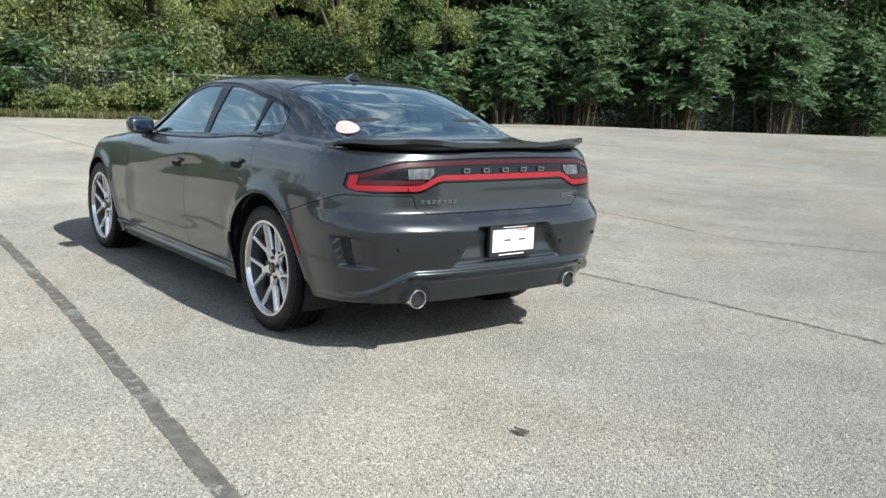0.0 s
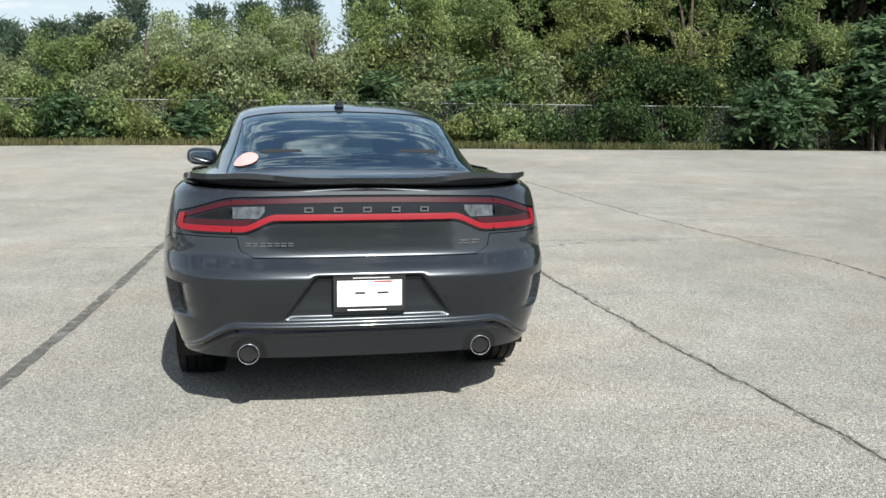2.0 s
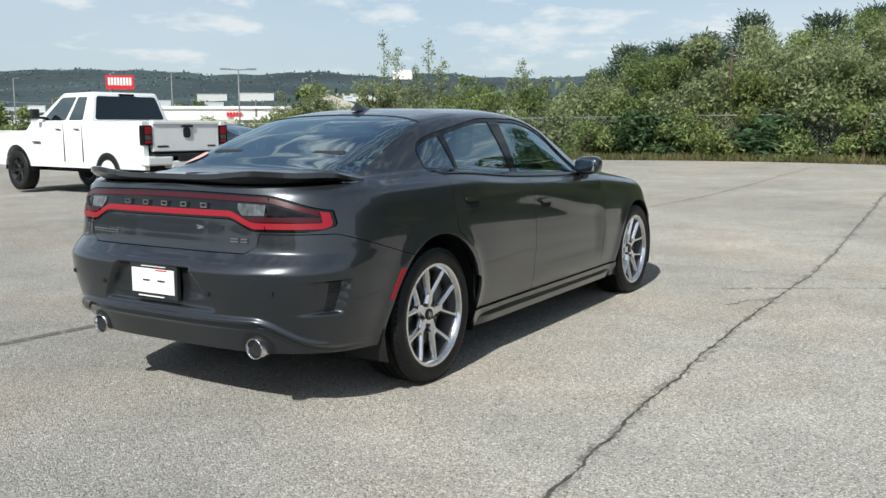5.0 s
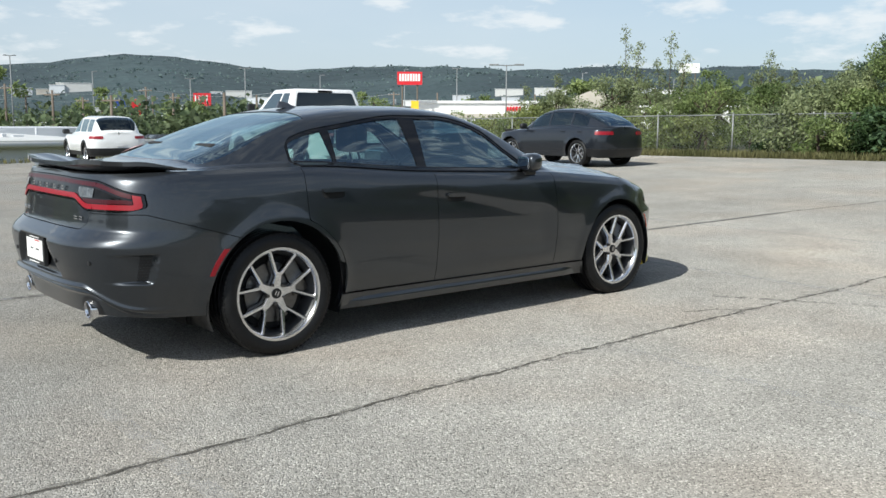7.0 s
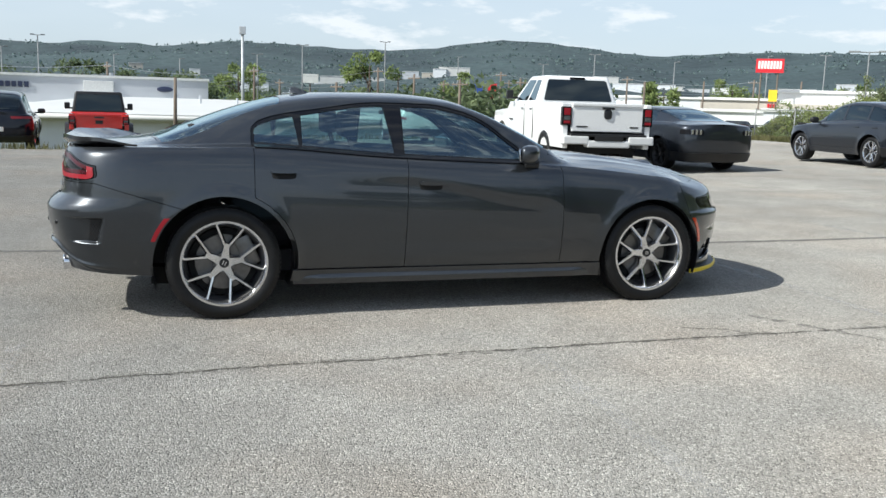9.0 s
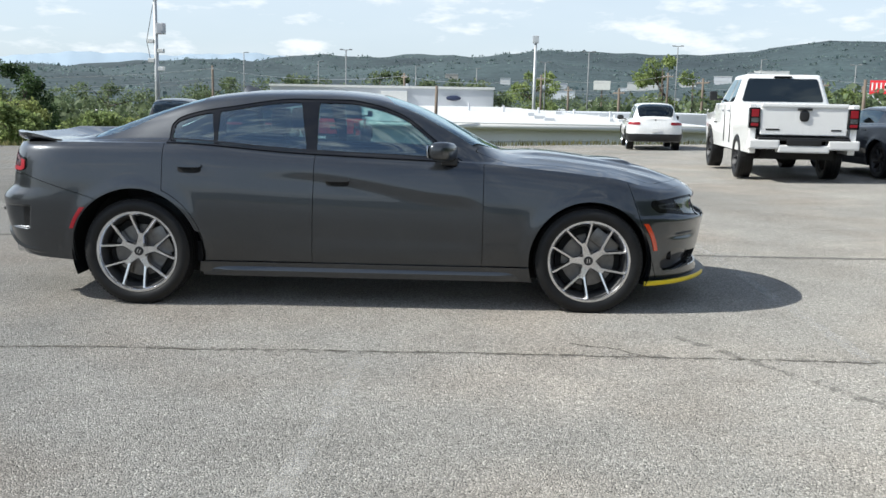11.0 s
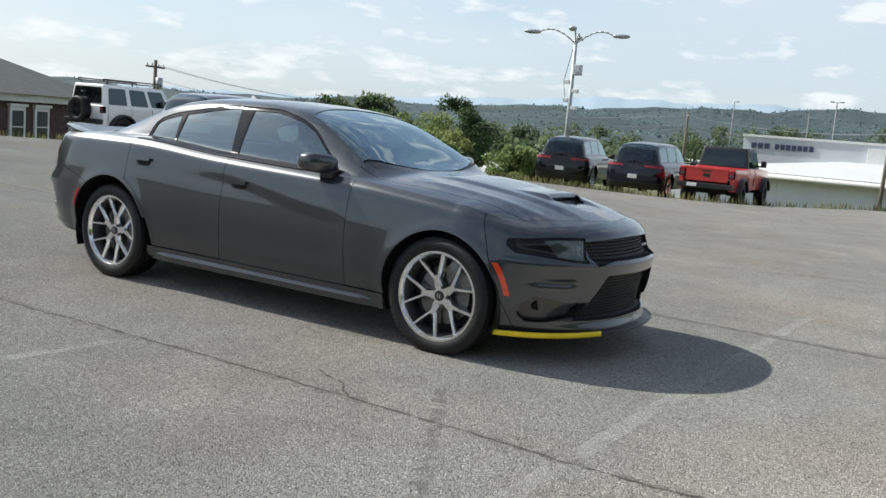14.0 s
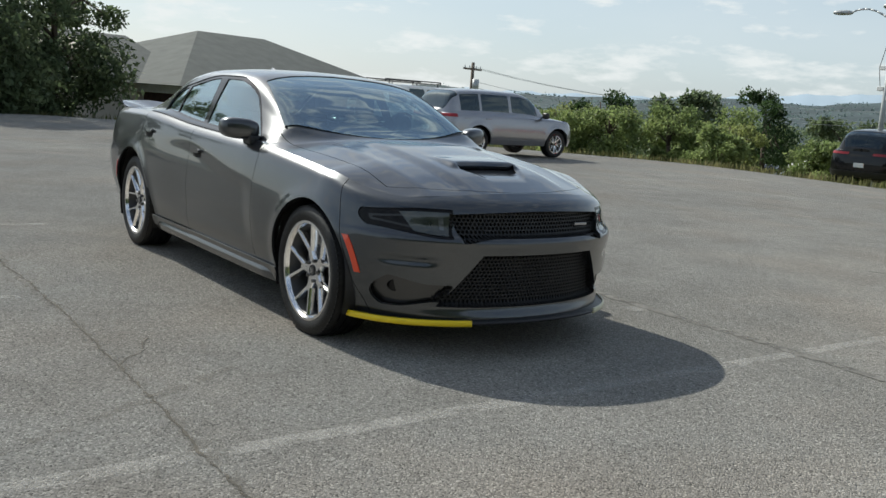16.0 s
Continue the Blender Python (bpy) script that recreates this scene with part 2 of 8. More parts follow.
M = dict(
    lot=lot_mat(),
    crack=mat("crack_dirt", (0.075, 0.067, 0.055), 0.95, vary=0.35, scale=9, bump=0.5, bscale=80, worn=(14, 0.42, 0.92)),
    tar=mat("old_tar_seam", (0.145, 0.138, 0.125), 0.85, vary=0.35, scale=14, bump=0.5, bscale=120, fine=0.3, worn=(10, 0.42, 0.85)),
    stripe=mat("faded_white_paint", (0.5, 0.49, 0.465), 0.85, vary=0.25, scale=7, bump=0.4, bscale=140, fine=0.25, worn=(7, 0.45, 0.19)),
    stain=mat("damp_stain", (0.15, 0.14, 0.125), 0.9, vary=0.3, scale=3, fine=0.3, worn=(11, 0.5, 0.4)),
    granite=paint("granite_metallic_paint", (0.047, 0.052, 0.059), 0.75, 0.30),
    black=mat("satin_black_plastic", (0.012, 0.012, 0.013), 0.42, vary=0.2, bump=0.08, bscale=400),
    gloss=mat("gloss_black", (0.006, 0.006, 0.007), 0.08, vary=0),
    dark=mat("dark_underbody", (0.01, 0.01, 0.01), 0.9, vary=0.3),
    rubber=mat("tyre_rubber", (0.0075, 0.0075, 0.008), 0.5, vary=0.25, scale=20, bump=0.25, bscale=200, spec=0.35),
    alloy=mat("polished_grey_alloy", (0.82, 0.82, 0.83), 0.15, 1.0, vary=0.06, scale=30),
    barrel=mat("dark_rim_barrel", (0.07, 0.07, 0.072), 0.5, 0.6, vary=0.2),
    steel=mat("brake_steel", (0.17, 0.165, 0.16), 0.38, 1.0, vary=0.15, scale=25),
    chrome=mat("chrome", (0.78, 0.78, 0.8), 0.07, 1.0, vary=0),
    glass=glass_mat("tinted_window_glass", (0.66, 0.88, 0.86), dark=0.80, gloss=0.20),
    screen=glass_mat("clear_window_glass", (0.66, 0.84, 0.86), dark=0.66, gloss=0.22),
    privacy=glass_mat("dark_window_glass", (0.6, 0.65, 0.7), dark=0.16, gloss=0.07),
    mirror=mat("mirror_glass", (0.5, 0.53, 0.57), 0.02, 1.0, vary=0),
    red=mat("bright_red_lens", (0.26, 0.002, 0.010), 0.35, vary=0.06, coat=0.2),
    deepred=mat("dark_red_lens", (0.05, 0.0015, 0.005), 0.25, vary=0.06, coat=0.0),
    smoke=mat("smoked_lens", (0.010, 0.010, 0.011), 0.06, vary=0.3, scale=30, spec=0.15),
    grille=mat("matt_black_grille", (0.02, 0.02, 0.021), 0.6, vary=0.2, spec=0.35),
    palelens=mat("pale_lamp_lens", (0.042, 0.048, 0.044), 0.12, 0.2, vary=0.25, scale=14, coat=1.0),
    ledgrey=mat("unlit_led_strip", (0.03, 0.031, 0.033), 0.25, 0.3, vary=0.2, scale=40),
    paleguard=mat("pale_plastic_guard", (0.62, 0.6, 0.42), 0.35, vary=0.06),
    spoiler=paint("near_black_spoiler_paint", (0.018, 0.018, 0.02), 0.4, 0.3),
    clear=mat("clear_lamp_lens", (0.10, 0.105, 0.11), 0.2, 0.3, vary=0.6, scale=34, coat=1.0),
    orange=mat("orange_reflector", (0.72, 0.06, 0.015), 0.2, vary=0.05, coat=1.0),
    yellow=mat("yellow_guard_strip", (0.82, 0.6, 0.015), 0.35, vary=0.06),
    plate=mat("white_plate_insert", (0.8, 0.8, 0.79), 0.35, vary=0.03),
    platered=mat("red_print", (0.5, 0.03, 0.03), 0.4, vary=0),
    plateblack=mat("black_print", (0.02, 0.02, 0.02), 0.4, vary=0),
    sticker=mat("pale_pink_sticker", (0.75, 0.42, 0.4), 0.5, vary=0.12, scale=60),
    seat=mat("dark_seat_cloth", (0.018, 0.018, 0.02), 0.85, vary=0.2, bump=0.2, bscale=300),
    white=paint("white_truck_paint", (0.8, 0.8, 0.79), 0.0, 0.3),
    whitewrap=mat("white_plastic", (0.7, 0.7, 0.69), 0.45, vary=0.05),
    redpaint=paint("red_truck_paint", (0.62, 0.018, 0.012), 0.05, 0.3),
    navy=paint("dark_grey_blue_paint", (0.026, 0.030, 0.038), 0.55, 0.32, under=0.15),
    blackpaint=paint("black_car_paint", (0.004, 0.0045, 0.006), 0.1, 0.3, 0.75, 0.08),
    bluepaint=paint("dark_blue_paint", (0.005, 0.0065, 0.014), 0.1, 0.3, 0.75, 0.08),
    silver=paint("silver_paint", (0.30, 0.30, 0.315), 0.8, 0.35),
    bark=mat("bark", (0.075, 0.055, 0.04), 0.9, vary=0.3, scale=12, bump=0.6, bscale=40),
    soil=mat("earth_and_dry_grass", (0.13, 0.115, 0.06), 0.95, vary=0.35, scale=2.2, second=(0.09, 0.11, 0.03), bump=0.6, bscale=25, fine=0.3),
    # blue-grey base: haze is painted into the colour of the hills
    hazed_forest=mat("distant_woods", (0.030, 0.050, 0.060), 0.95, vary=0.35, scale=0.006, second=(0.048, 0.075, 0.078), bump=1.0, bscale=0.05, fine=0.5),
    # the ridges' pale blue is haze mixed into the base colour
    mountain=mat("mountain_with_painted_haze", (0.30, 0.38, 0.46), 0.95, vary=0.1, scale=0.003),
    fence=mat("galvanised_fence_metal", (0.24, 0.25, 0.24), 0.6, 0.4, vary=0.15, scale=15),
    lamp=mat("dull_grey_pole", (0.2, 0.21, 0.215), 0.6, 0.2, vary=0.15, scale=3),
    wood=mat("weathered_pole_wood", (0.15, 0.12, 0.095), 0.9, vary=0.25, scale=6, bump=0.4, bscale=30, stretch=(1, 1, 0.1)),
    pole=mat("painted_steel_pole", (0.42, 0.44, 0.45), 0.5, 0.3, vary=0.15, scale=3),
    brick=mat("dark_red_brick", (0.085, 0.050, 0.048), 0.9, vary=0.3, scale=5, bump=0.3, bscale=30),
    shingle=mat("dark_grey_shingles", (0.06, 0.068, 0.066), 0.9, vary=0.2, scale=1.6, bump=0.4, bscale=18, fine=0.25),
    trim=mat("white_painted_trim", (0.74, 0.74, 0.72), 0.5, vary=0.08),
    metalwhite=mat("white_ribbed_metal", (0.72, 0.74, 0.76), 0.45, vary=0.08, scale=0.4),
    roofwhite=mat("white_membrane_roof", (0.66, 0.66, 0.65), 0.6, vary=0.12, scale=0.35, second=(0.54, 0.54, 0.52), bump=0.3, bscale=1.5),
    greywall=mat("light_grey_panel_wall", (0.52, 0.54, 0.57), 0.6, vary=0.06, scale=0.3),
    beige=mat("beige_render", (0.5, 0.46, 0.4), 0.85, vary=0.1, scale=0.5),
    signred=mat("red_sign_face", (0.6, 0.02, 0.03), 0.4, vary=0.06),
    letternavy=mat("dark_navy_letters", (0.03, 0.04, 0.085), 0.4, vary=0.06),
    signblue=mat("blue_sign_face", (0.03, 0.07, 0.3), 0.4, vary=0.06),
    signyellow=mat("yellow_sign_face", (0.75, 0.5, 0.03), 0.4, vary=0.06),
    cable=mat("black_cable", (0.03, 0.03, 0.032), 0.6, vary=0),
    window=mat("dark_building_glass", (0.03, 0.035, 0.04), 0.06, vary=0.2, scale=1.5),
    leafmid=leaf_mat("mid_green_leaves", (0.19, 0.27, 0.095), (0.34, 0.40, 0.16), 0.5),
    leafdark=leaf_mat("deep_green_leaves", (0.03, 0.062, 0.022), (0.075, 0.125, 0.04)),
    leaflight=leaf_mat("yellow_green_leaves", (0.20, 0.26, 0.085), (0.34, 0.37, 0.14), 0.5),
    leafwillow=leaf_mat("grey_green_willow_leaves", (0.27, 0.325, 0.16), (0.42, 0.46, 0.25), 0.5),
    leaffar=leaf_mat("far_blue_green_trees", (0.09, 0.135, 0.07), (0.19, 0.235, 0.12), 0.45),
    # pale and bluish: distance haze put into the leaf colour
    leafhazed=leaf_mat("haze_tinted_hill_trees", (0.135, 0.195, 0.195), (0.20, 0.265, 0.25), 0.5),
    leafblue=leaf_mat("blue_green_compound_leaves", (0.10, 0.18, 0.09), (0.19, 0.285, 0.14), 0.5),
    needle=leaf_mat("pine_needles", (0.095, 0.155, 0.105), (0.17, 0.23, 0.15), 0.45),
    leafred=leaf_mat("turning_red_leaves", (0.12, 0.12, 0.035), (0.20, 0.155, 0.05)),
    grass=leaf_mat("roadside_grass", (0.13, 0.15, 0.055), (0.25, 0.23, 0.11), 0.5),
)


# ---- mesh helpers ----
def link_mesh(name, verts, faces, material, parent=None, label="", smooth=False):
    me = bpy.data.meshes.new(name)
    me.from_pydata([tuple(v) for v in verts], [], faces)
    for m in (material if isinstance(material, (list, tuple)) else [material]):
        me.materials.append(m)
    if smooth:
        me.shade_smooth()
    me.update()
    ob = new(name, me)
    if parent is not None:
        ob.parent = parent
    if label:
        ob["label"] = label
    return ob


def part(name, bm, material, parent, label="", smooth=False):
    me = bpy.data.meshes.new(name)
    bmesh.ops.recalc_face_normals(bm, faces=bm.faces)
    bm.to_mesh(me)
    bm.free()
    for m in (material if isinstance(material, (list, tuple)) else [material]):
        me.materials.append(m)
    if smooth:
        me.shade_smooth()
    ob = new(name, me)
    if parent is not None:
        ob.parent = parent
    if label:
        ob["label"] = label
    return ob


def empty(name, m, label, category, group="", kind=""):
    ob = new(name)
    ob.empty_display_size = 0.1
    ob.matrix_world = m
    return tagged(ob, label, category, group, kind)


def box(bm, x0, x1, y0, y1, z0, z1, bevel=0.0, m=None):
    r = bmesh.ops.create_cube(bm, size=1.0)
    t = Matrix.Translation(((x0 + x1) / 2, (y0 + y1) / 2, (z0 + z1) / 2)) @ Matrix.Diagonal((abs(x1 - x0), abs(y1 - y0), abs(z1 - z0), 1))
    bmesh.ops.transform(bm, matrix=(m @ t) if m else t, verts=r["verts"])
    if bevel:
        es = list({e for v in r["verts"] for e in v.link_edges})
        bmesh.ops.bevel(bm, geom=es, offset=bevel, segments=2, affect="EDGES", profile=0.6)
    return bm


def tube(bm, p, q, r0, r1=None, seg=10, caps=True):
    """A tapered round bar from p to q."""
    p, q = Vector(p), Vector(q)
    d = q - p
    m = Matrix.Translation((p + q) / 2) @ d.to_track_quat("Z", "Y").to_matrix().to_4x4()
    bmesh.ops.create_cone(bm, cap_ends=caps, segments=seg, radius1=r0, radius2=r0 if r1 is None else r1, depth=d.length, matrix=m)
    return bm


def pipe(bm, pts, r, seg=8):
    """A bent round bar through the points."""
    for a, b in zip(pts[:-1], pts[1:]):
        tube(bm, a, b, r, r, seg)
    return bm


def lathe(bm, profile, seg=48, axis="Y"):
    """Turn a profile of (radius, along) round an axis through the origin."""
    rows = []
    for r, h in profile:
        row = []
        for k in range(seg):
            a = 2 * math.pi * k / seg
            row.append(bm.verts.new((r * math.cos(a), h, r * math.sin(a)) if axis == "Y" else (r * math.cos(a), r * math.sin(a), h)))
        rows.append(row)
    for A, B in zip(rows[:-1], rows[1:]):
        for k in range(seg):
            bm.faces.new((A[k], A[(k + 1) % seg], B[(k + 1) % seg], B[k]))
    return bm


class Curve:
    """A smooth curve through a few (x, value) knots, without overshoot."""

    def __init__(self, *knots):
        self.x = np.array([k[0] for k in knots], float)
        self.y = np.array([k[1] for k in knots], float)
        h, d = np.diff(self.x), np.diff(self.y) / np.diff(self.x)
        m = np.zeros(len(self.x))
        m[0], m[-1] = d[0], d[-1]
        for i in range(1, len(d)):
            if d[i - 1] * d[i] > 0:
                w1, w2 = 2 * h[i] + h[i - 1], h[i] + 2 * h[i - 1]
                m[i] = (w1 + w2) / (w1 / d[i - 1] + w2 / d[i])
        self.m = m

    def __call__(self, v):
        v = np.asarray(v, float)
        i = np.clip(np.searchsorted(self.x, v) - 1, 0, len(self.x) - 2)
        h = self.x[i + 1] - self.x[i]
        t = np.clip((v - self.x[i]) / h, 0, 1)
        return ((1 + 2 * t) * (1 - t) ** 2 * self.y[i] + t * (1 - t) ** 2 * h * self.m[i]
                + t * t * (3 - 2 * t) * self.y[i + 1] + t * t * (t - 1) * h * self.m[i + 1])


def step(a, b, v):
    t = np.clip((np.asarray(v, float) - a) / (b - a), 0, 1)
    return t * t * (3 - 2 * t)


shell = None


def patch(S, us, vs, clips=(), depth=0.012, lift=0.0, thick=False, turned=False):
    """The piece of the surface S(u, v) where every clip(u, v, P) is positive, cut cleanly at its borders and folded inwards
    by depth along its rim. Returns vertices and faces. lift: metres off the surface."""
    flip = turned or S is shell  # the side shell runs the other way round
    U, V = np.meshgrid(us, vs, indexing="ij")
    P = S(U, V)
    C = np.stack([c(U, V, P) for c in clips], -1) if clips else np.ones(U.shape + (1,))
    data = np.concatenate([U[..., None], V[..., None], C], -1)
    mins = C.min(-1)
    verts, index, faces = [], {}, []

    def vid(d):
        k = (round(d[0], 5), round(d[1], 5))
        if k not in index:
            index[k] = len(verts)
            verts.append(k)
        return index[k]

    nu, nv = U.shape
    for i in range(nu - 1):
        for j in range(nv - 1):
            q = mins[i:i + 2, j:j + 2]
            if q.max() <= 0 and C[i:i + 2, j:j + 2].reshape(4, -1).max(0).min() <= 0:
                continue
            poly = [data[i, j], data[i + 1, j], data[i + 1, j + 1], data[i, j + 1]]
            if q.min() < 0:
                for k in range(C.shape[-1]):
                    res, n = [], len(poly)
                    for a in range(n):
                        p0, p1 = poly[a], poly[(a + 1) % n]
                        c0, c1 = p0[2 + k], p1[2 + k]
                        if c0 >= 0:
                            res.append(p0)
                        if (c0 >= 0) != (c1 >= 0):
                            res.append(p0 + (p1 - p0) * (c0 / (c0 - c1)))
                    poly = res
                    if len(poly) < 3:
                        break
            ids = []
            for p in poly:
                k = vid(p)
                if not ids or (ids[-1] != k and ids[0] != k):
                    ids.append(k)
            if len(ids) >= 3:
                faces.append(tuple(ids[::-1] if flip else ids))
    if not verts:
        return [], []
    uv = np.array(verts)
    e = 1e-3
    p = S(uv[:, 0], uv[:, 1])
    du = S(uv[:, 0] + e, uv[:, 1]) - S(uv[:, 0] - e, uv[:, 1])
    dv = S(uv[:, 0], uv[:, 1] + e) - S(uv[:, 0], uv[:, 1] - e)
    n = np.cross(du, dv) * (-1 if flip else 1)
    n /= np.maximum(np.linalg.norm(n, axis=1), 1e-9)[:, None]
    p = p + n * lift
    out, fs = list(map(tuple, p)), list(faces)
    if depth:
        edges = {}
        for f in faces:
            for a, b in zip(f, f[1:] + f[:1]):
                edges[(a, b)] = edges.get((a, b), 0) + 1
        top, bot = {}, {}

        def rim(k):
            if k not in top:
                top[k] = len(out)
                out.append(tuple(p[k]))
                bot[k] = len(out)
                out.append(tuple(p[k] - n[k] * depth))
            return top[k], bot[k]
        for (a, b) in list(edges):
            if (b, a) not in edges:
                ta, ba = rim(a)
                tb, bb = rim(b)
                fs.append((tb, ta, ba, bb))
        if thick:
            off = len(out)
            out += list(map(tuple, p - n * depth))
            fs += [tuple(k + off for k in f[::-1]) for f in faces]
    return out, fs


def mirrored(v, f):
    return [(x, -y, z) for x, y, z in v], [q[::-1] for q in f]


def joined(*pieces):
    V, F = [], []
    for v, f in pieces:
        o = len(V)
        V += v
        F += [tuple(k + o for k in q) for q in f]
    return V, F


# ---- ground ----
def soft(v, w=1.5):
    return w * np.log1p(np.exp(np.clip(np.asarray(v, float) / w, -30, 30)))


def lot_z(x, y):
    """Height of the car park: level round the car, rising to the trees, falling gently to the valley."""
    return 0.02 * soft(np.asarray(x) - 4) - 0.0105 * soft(np.asarray(y) - 6)


def gz(x, y):
    return float(lot_z(x, y))


EDGE_Y = Curve((-60, -20), (-27, 0), (-23.6, 5.5), (-20.5, 11.8), (-16, 17.5), (-11.5, 20.8), (-7, 20.2), (-3.7, 19.7), (-1.6, 20.1), (0, 22), (1.6, 26), (4, 28.3), (8, 29.8), (24, 31), (60, 34))
EDGE_X = Curve((-70, 6), (-33, 14.2), (-27, 16.5), (-20, 20), (-5, 21), (3, 22.3), (12, 22), (24, 24), (60, 26))
RIDGE = Curve((-180, 1.2), (-60, 1.5), (0, 3.0), (22, 3.1), (45, 3.35), (60, 3.35), (67, 3.75), (73, 3.55), (79, 3.05), (86, 3.2), (92, 3.0),
              (98, 2.6), (104, 2.5), (113, 1.85), (125, 1.3), (140, 0.8), (180, 1.2))


def land_z(x, y):
    """The ground under and round the car park: lower lot behind it, valley and wooded hills."""
    x, y = np.asarray(x, float), np.asarray(y, float)
    z = lot_z(np.clip(x, -60, 40), np.clip(y, -60, 40)) - 0.05
    dy = y - EDGE_Y(np.clip(x, -59, 59))
    z = z - 0.26 * step(0.0, 0.9, dy) - 0.08 * step(0.9, 3, dy) - 0.8 * step(6, 25, dy) - 3.0 * step(25, 110, dy) - 1.0 * step(110, 400, dy)
    z = z - 0.04 * soft(-26 - x, 2) * step(60, 20, np.abs(x + 26) - 20)
    r, az = np.hypot(x, y), np.degrees(np.arctan2(y, x))
    wob = 0.25 * np.sin(az * 0.61 + 1) * np.sin(az * 0.23) + 0.10 * np.sin(az * 2.3)
    return z + r * np.tan(np.radians(RIDGE(az) + wob * 0.4)) * step(180, 1500, r) * (1 - 0.25 * step(1500, 2600, r)) \
        + 10 * step(300, 800, r) * (np.sin(x * 0.011 + y * 0.007) * np.sin(y * 0.013 - x * 0.004))


def build_ground():
    rs = np.concatenate([np.arange(0, 70, 1.0), 70 * 1.065 ** np.arange(0, 64)])
    az = np.linspace(-math.pi, math.pi, 361)
    R, A = np.meshgrid(rs, az, indexing="ij")
    X, Y = R * np.cos(A), R * np.sin(A)
    Z = land_z(X, Y)
    n, m = X.shape
    verts = np.stack([X, Y, Z], -1).reshape(-1, 3)
    faces = [(i * m + j, (i + 1) * m + j, (i + 1) * m + j + 1, i * m + j + 1) for i in range(n - 1) for j in range(m - 1)]
    ob = link_mesh("ground", verts, faces, [M["soil"], M["hazed_forest"]], smooth=True)
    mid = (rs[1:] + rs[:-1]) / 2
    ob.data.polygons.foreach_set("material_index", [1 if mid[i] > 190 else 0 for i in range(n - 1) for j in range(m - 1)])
    tagged(ob, "earth and dry grass running out to wooded hills", "ground", kind="structure")
    # the paved car park, a sheet with a real edge
    S = lambda u, v: np.stack([u, v, lot_z(u, v)], -1)
    v, f = patch(S, np.arange(-62, 30.1, 0.8), np.arange(-48, 34.1, 0.8),
                 [lambda u, v, P: EDGE_Y(u) - v, lambda u, v, P: EDGE_X(v) - u], depth=0.12)
    tagged(link_mesh("pavement", v, f, M["lot"], smooth=True), "pale worn asphalt car park with exposed stones", "car park", kind="structure")


build_ground()


# ---- the parked car ----
REAR_X = Curve((0.15, -0.96), (0.30, -1.015), (0.40, -1.04), (0.50, -1.062), (0.60, -1.085), (0.695, -1.095), (0.725, -1.08), (0.765, -1.035), (0.79, -1.01),
               (0.85, -1.0), (0.95, -0.99), (1.06, -0.965), (1.10, -0.955))
FRONT_X = Curve((0.15, 3.90), (0.24, 3.955), (0.30, 3.935), (0.45, 3.95), (0.58, 3.965), (0.635, 3.975), (0.655, 3.965), (0.675, 3.93), (0.79, 3.895), (0.83, 3.86), (0.875, 3.78))
BELT = Curve((-1.0, 1.075), (-0.6, 1.093), (0.2, 1.098), (1.08, 1.045), (2.05, 1.008), (2.4, 0.995), (2.75, 0.965), (3.1, 0.928), (3.4, 0.875), (3.8, 0.85))
SILL = Curve((-1.0, 0.318), (-0.45, 0.292), (0.42, 0.237), (2.57, 0.213), (3.4, 0.205), (4.0, 0.235))
SECTION = Curve((0, 0.915), (0.10, 0.94), (0.3, 0.985), (0.5, 1.0), (0.66, 0.994), (0.8, 0.976), (0.9, 0.956), (0.955, 0.938), (1.0, 0.893))
HALF = Curve((-0.3, 0.945), (0.3, 0.952), (1.0, 0.945), (2.0, 0.945), (3.1, 0.935))
REAR_C, FRONT_C, REAR_N, FRONT_N = -0.30, 3.10, 3.5, 2.28
Q1, Q2, Q3 = 1.5, 4.9, 6.3
HUBS = ((0.0, 0.362, 0.437), (3.052, 0.362, 0.405))
ROOFLINE = Curve((-1.0, 1.083), (-0.8, 1.106), (-0.55, 1.118), (-0.44, 1.135), (-0.25, 1.205), (0.1, 1.338), (0.42, 1.43), (0.8, 1.472), (1.2, 1.479), (1.55, 1.455),
                 (1.8, 1.39), (2.1, 1.255), (2.4, 1.095), (2.5, 1.058), (2.8, 1.043), (3.2, 0.996), (3.45, 0.958), (3.7, 0.898), (3.8, 0.868))
WAIST = Curve((-0.6, 0.80), (-0.2, 0.84), (0.3, 0.89), (1.2, 0.95), (2.3, 0.985))
CABIN_Y = Curve((0, 1), (0.08, 0.985), (0.2, 0.935), (0.4, 0.85), (0.55, 0.775), (0.65, 0.69), (0.8, 0.43), (1, 0))
CABIN_H = Curve((0, 0), (0.08, 0.06), (0.2, 0.29), (0.4, 0.62), (0.55, 0.84), (0.65, 0.92), (0.8, 0.98), (1, 1))


def trapezoid(y, z):
    """Positive inside the recess that holds the number plate."""
    half = 0.235 + (0.722 - z) * 0.72
    return np.minimum(np.minimum(0.714 - z, z - 0.505), (half - np.abs(y)) * 0.8)


def diffuser(y, z):
    """Positive below the moulded lip over the exhausts."""
    top = 0.462 - 0.125 * step(0.58, 0.84, np.abs(y))
    return top - z


def corner_vent(x, z):
    return np.minimum(np.minimum(0.665 - z, z - 0.50), np.minimum(x + 0.985, -0.715 - x - (0.665 - z) * 0.18))


def ring(q, phi_n):
    c, s = np.cos(q), np.sin(q)
    r = (np.abs(c) ** phi_n + np.abs(s) ** phi_n) ** (-1 / phi_n)
    return c * r, s * r


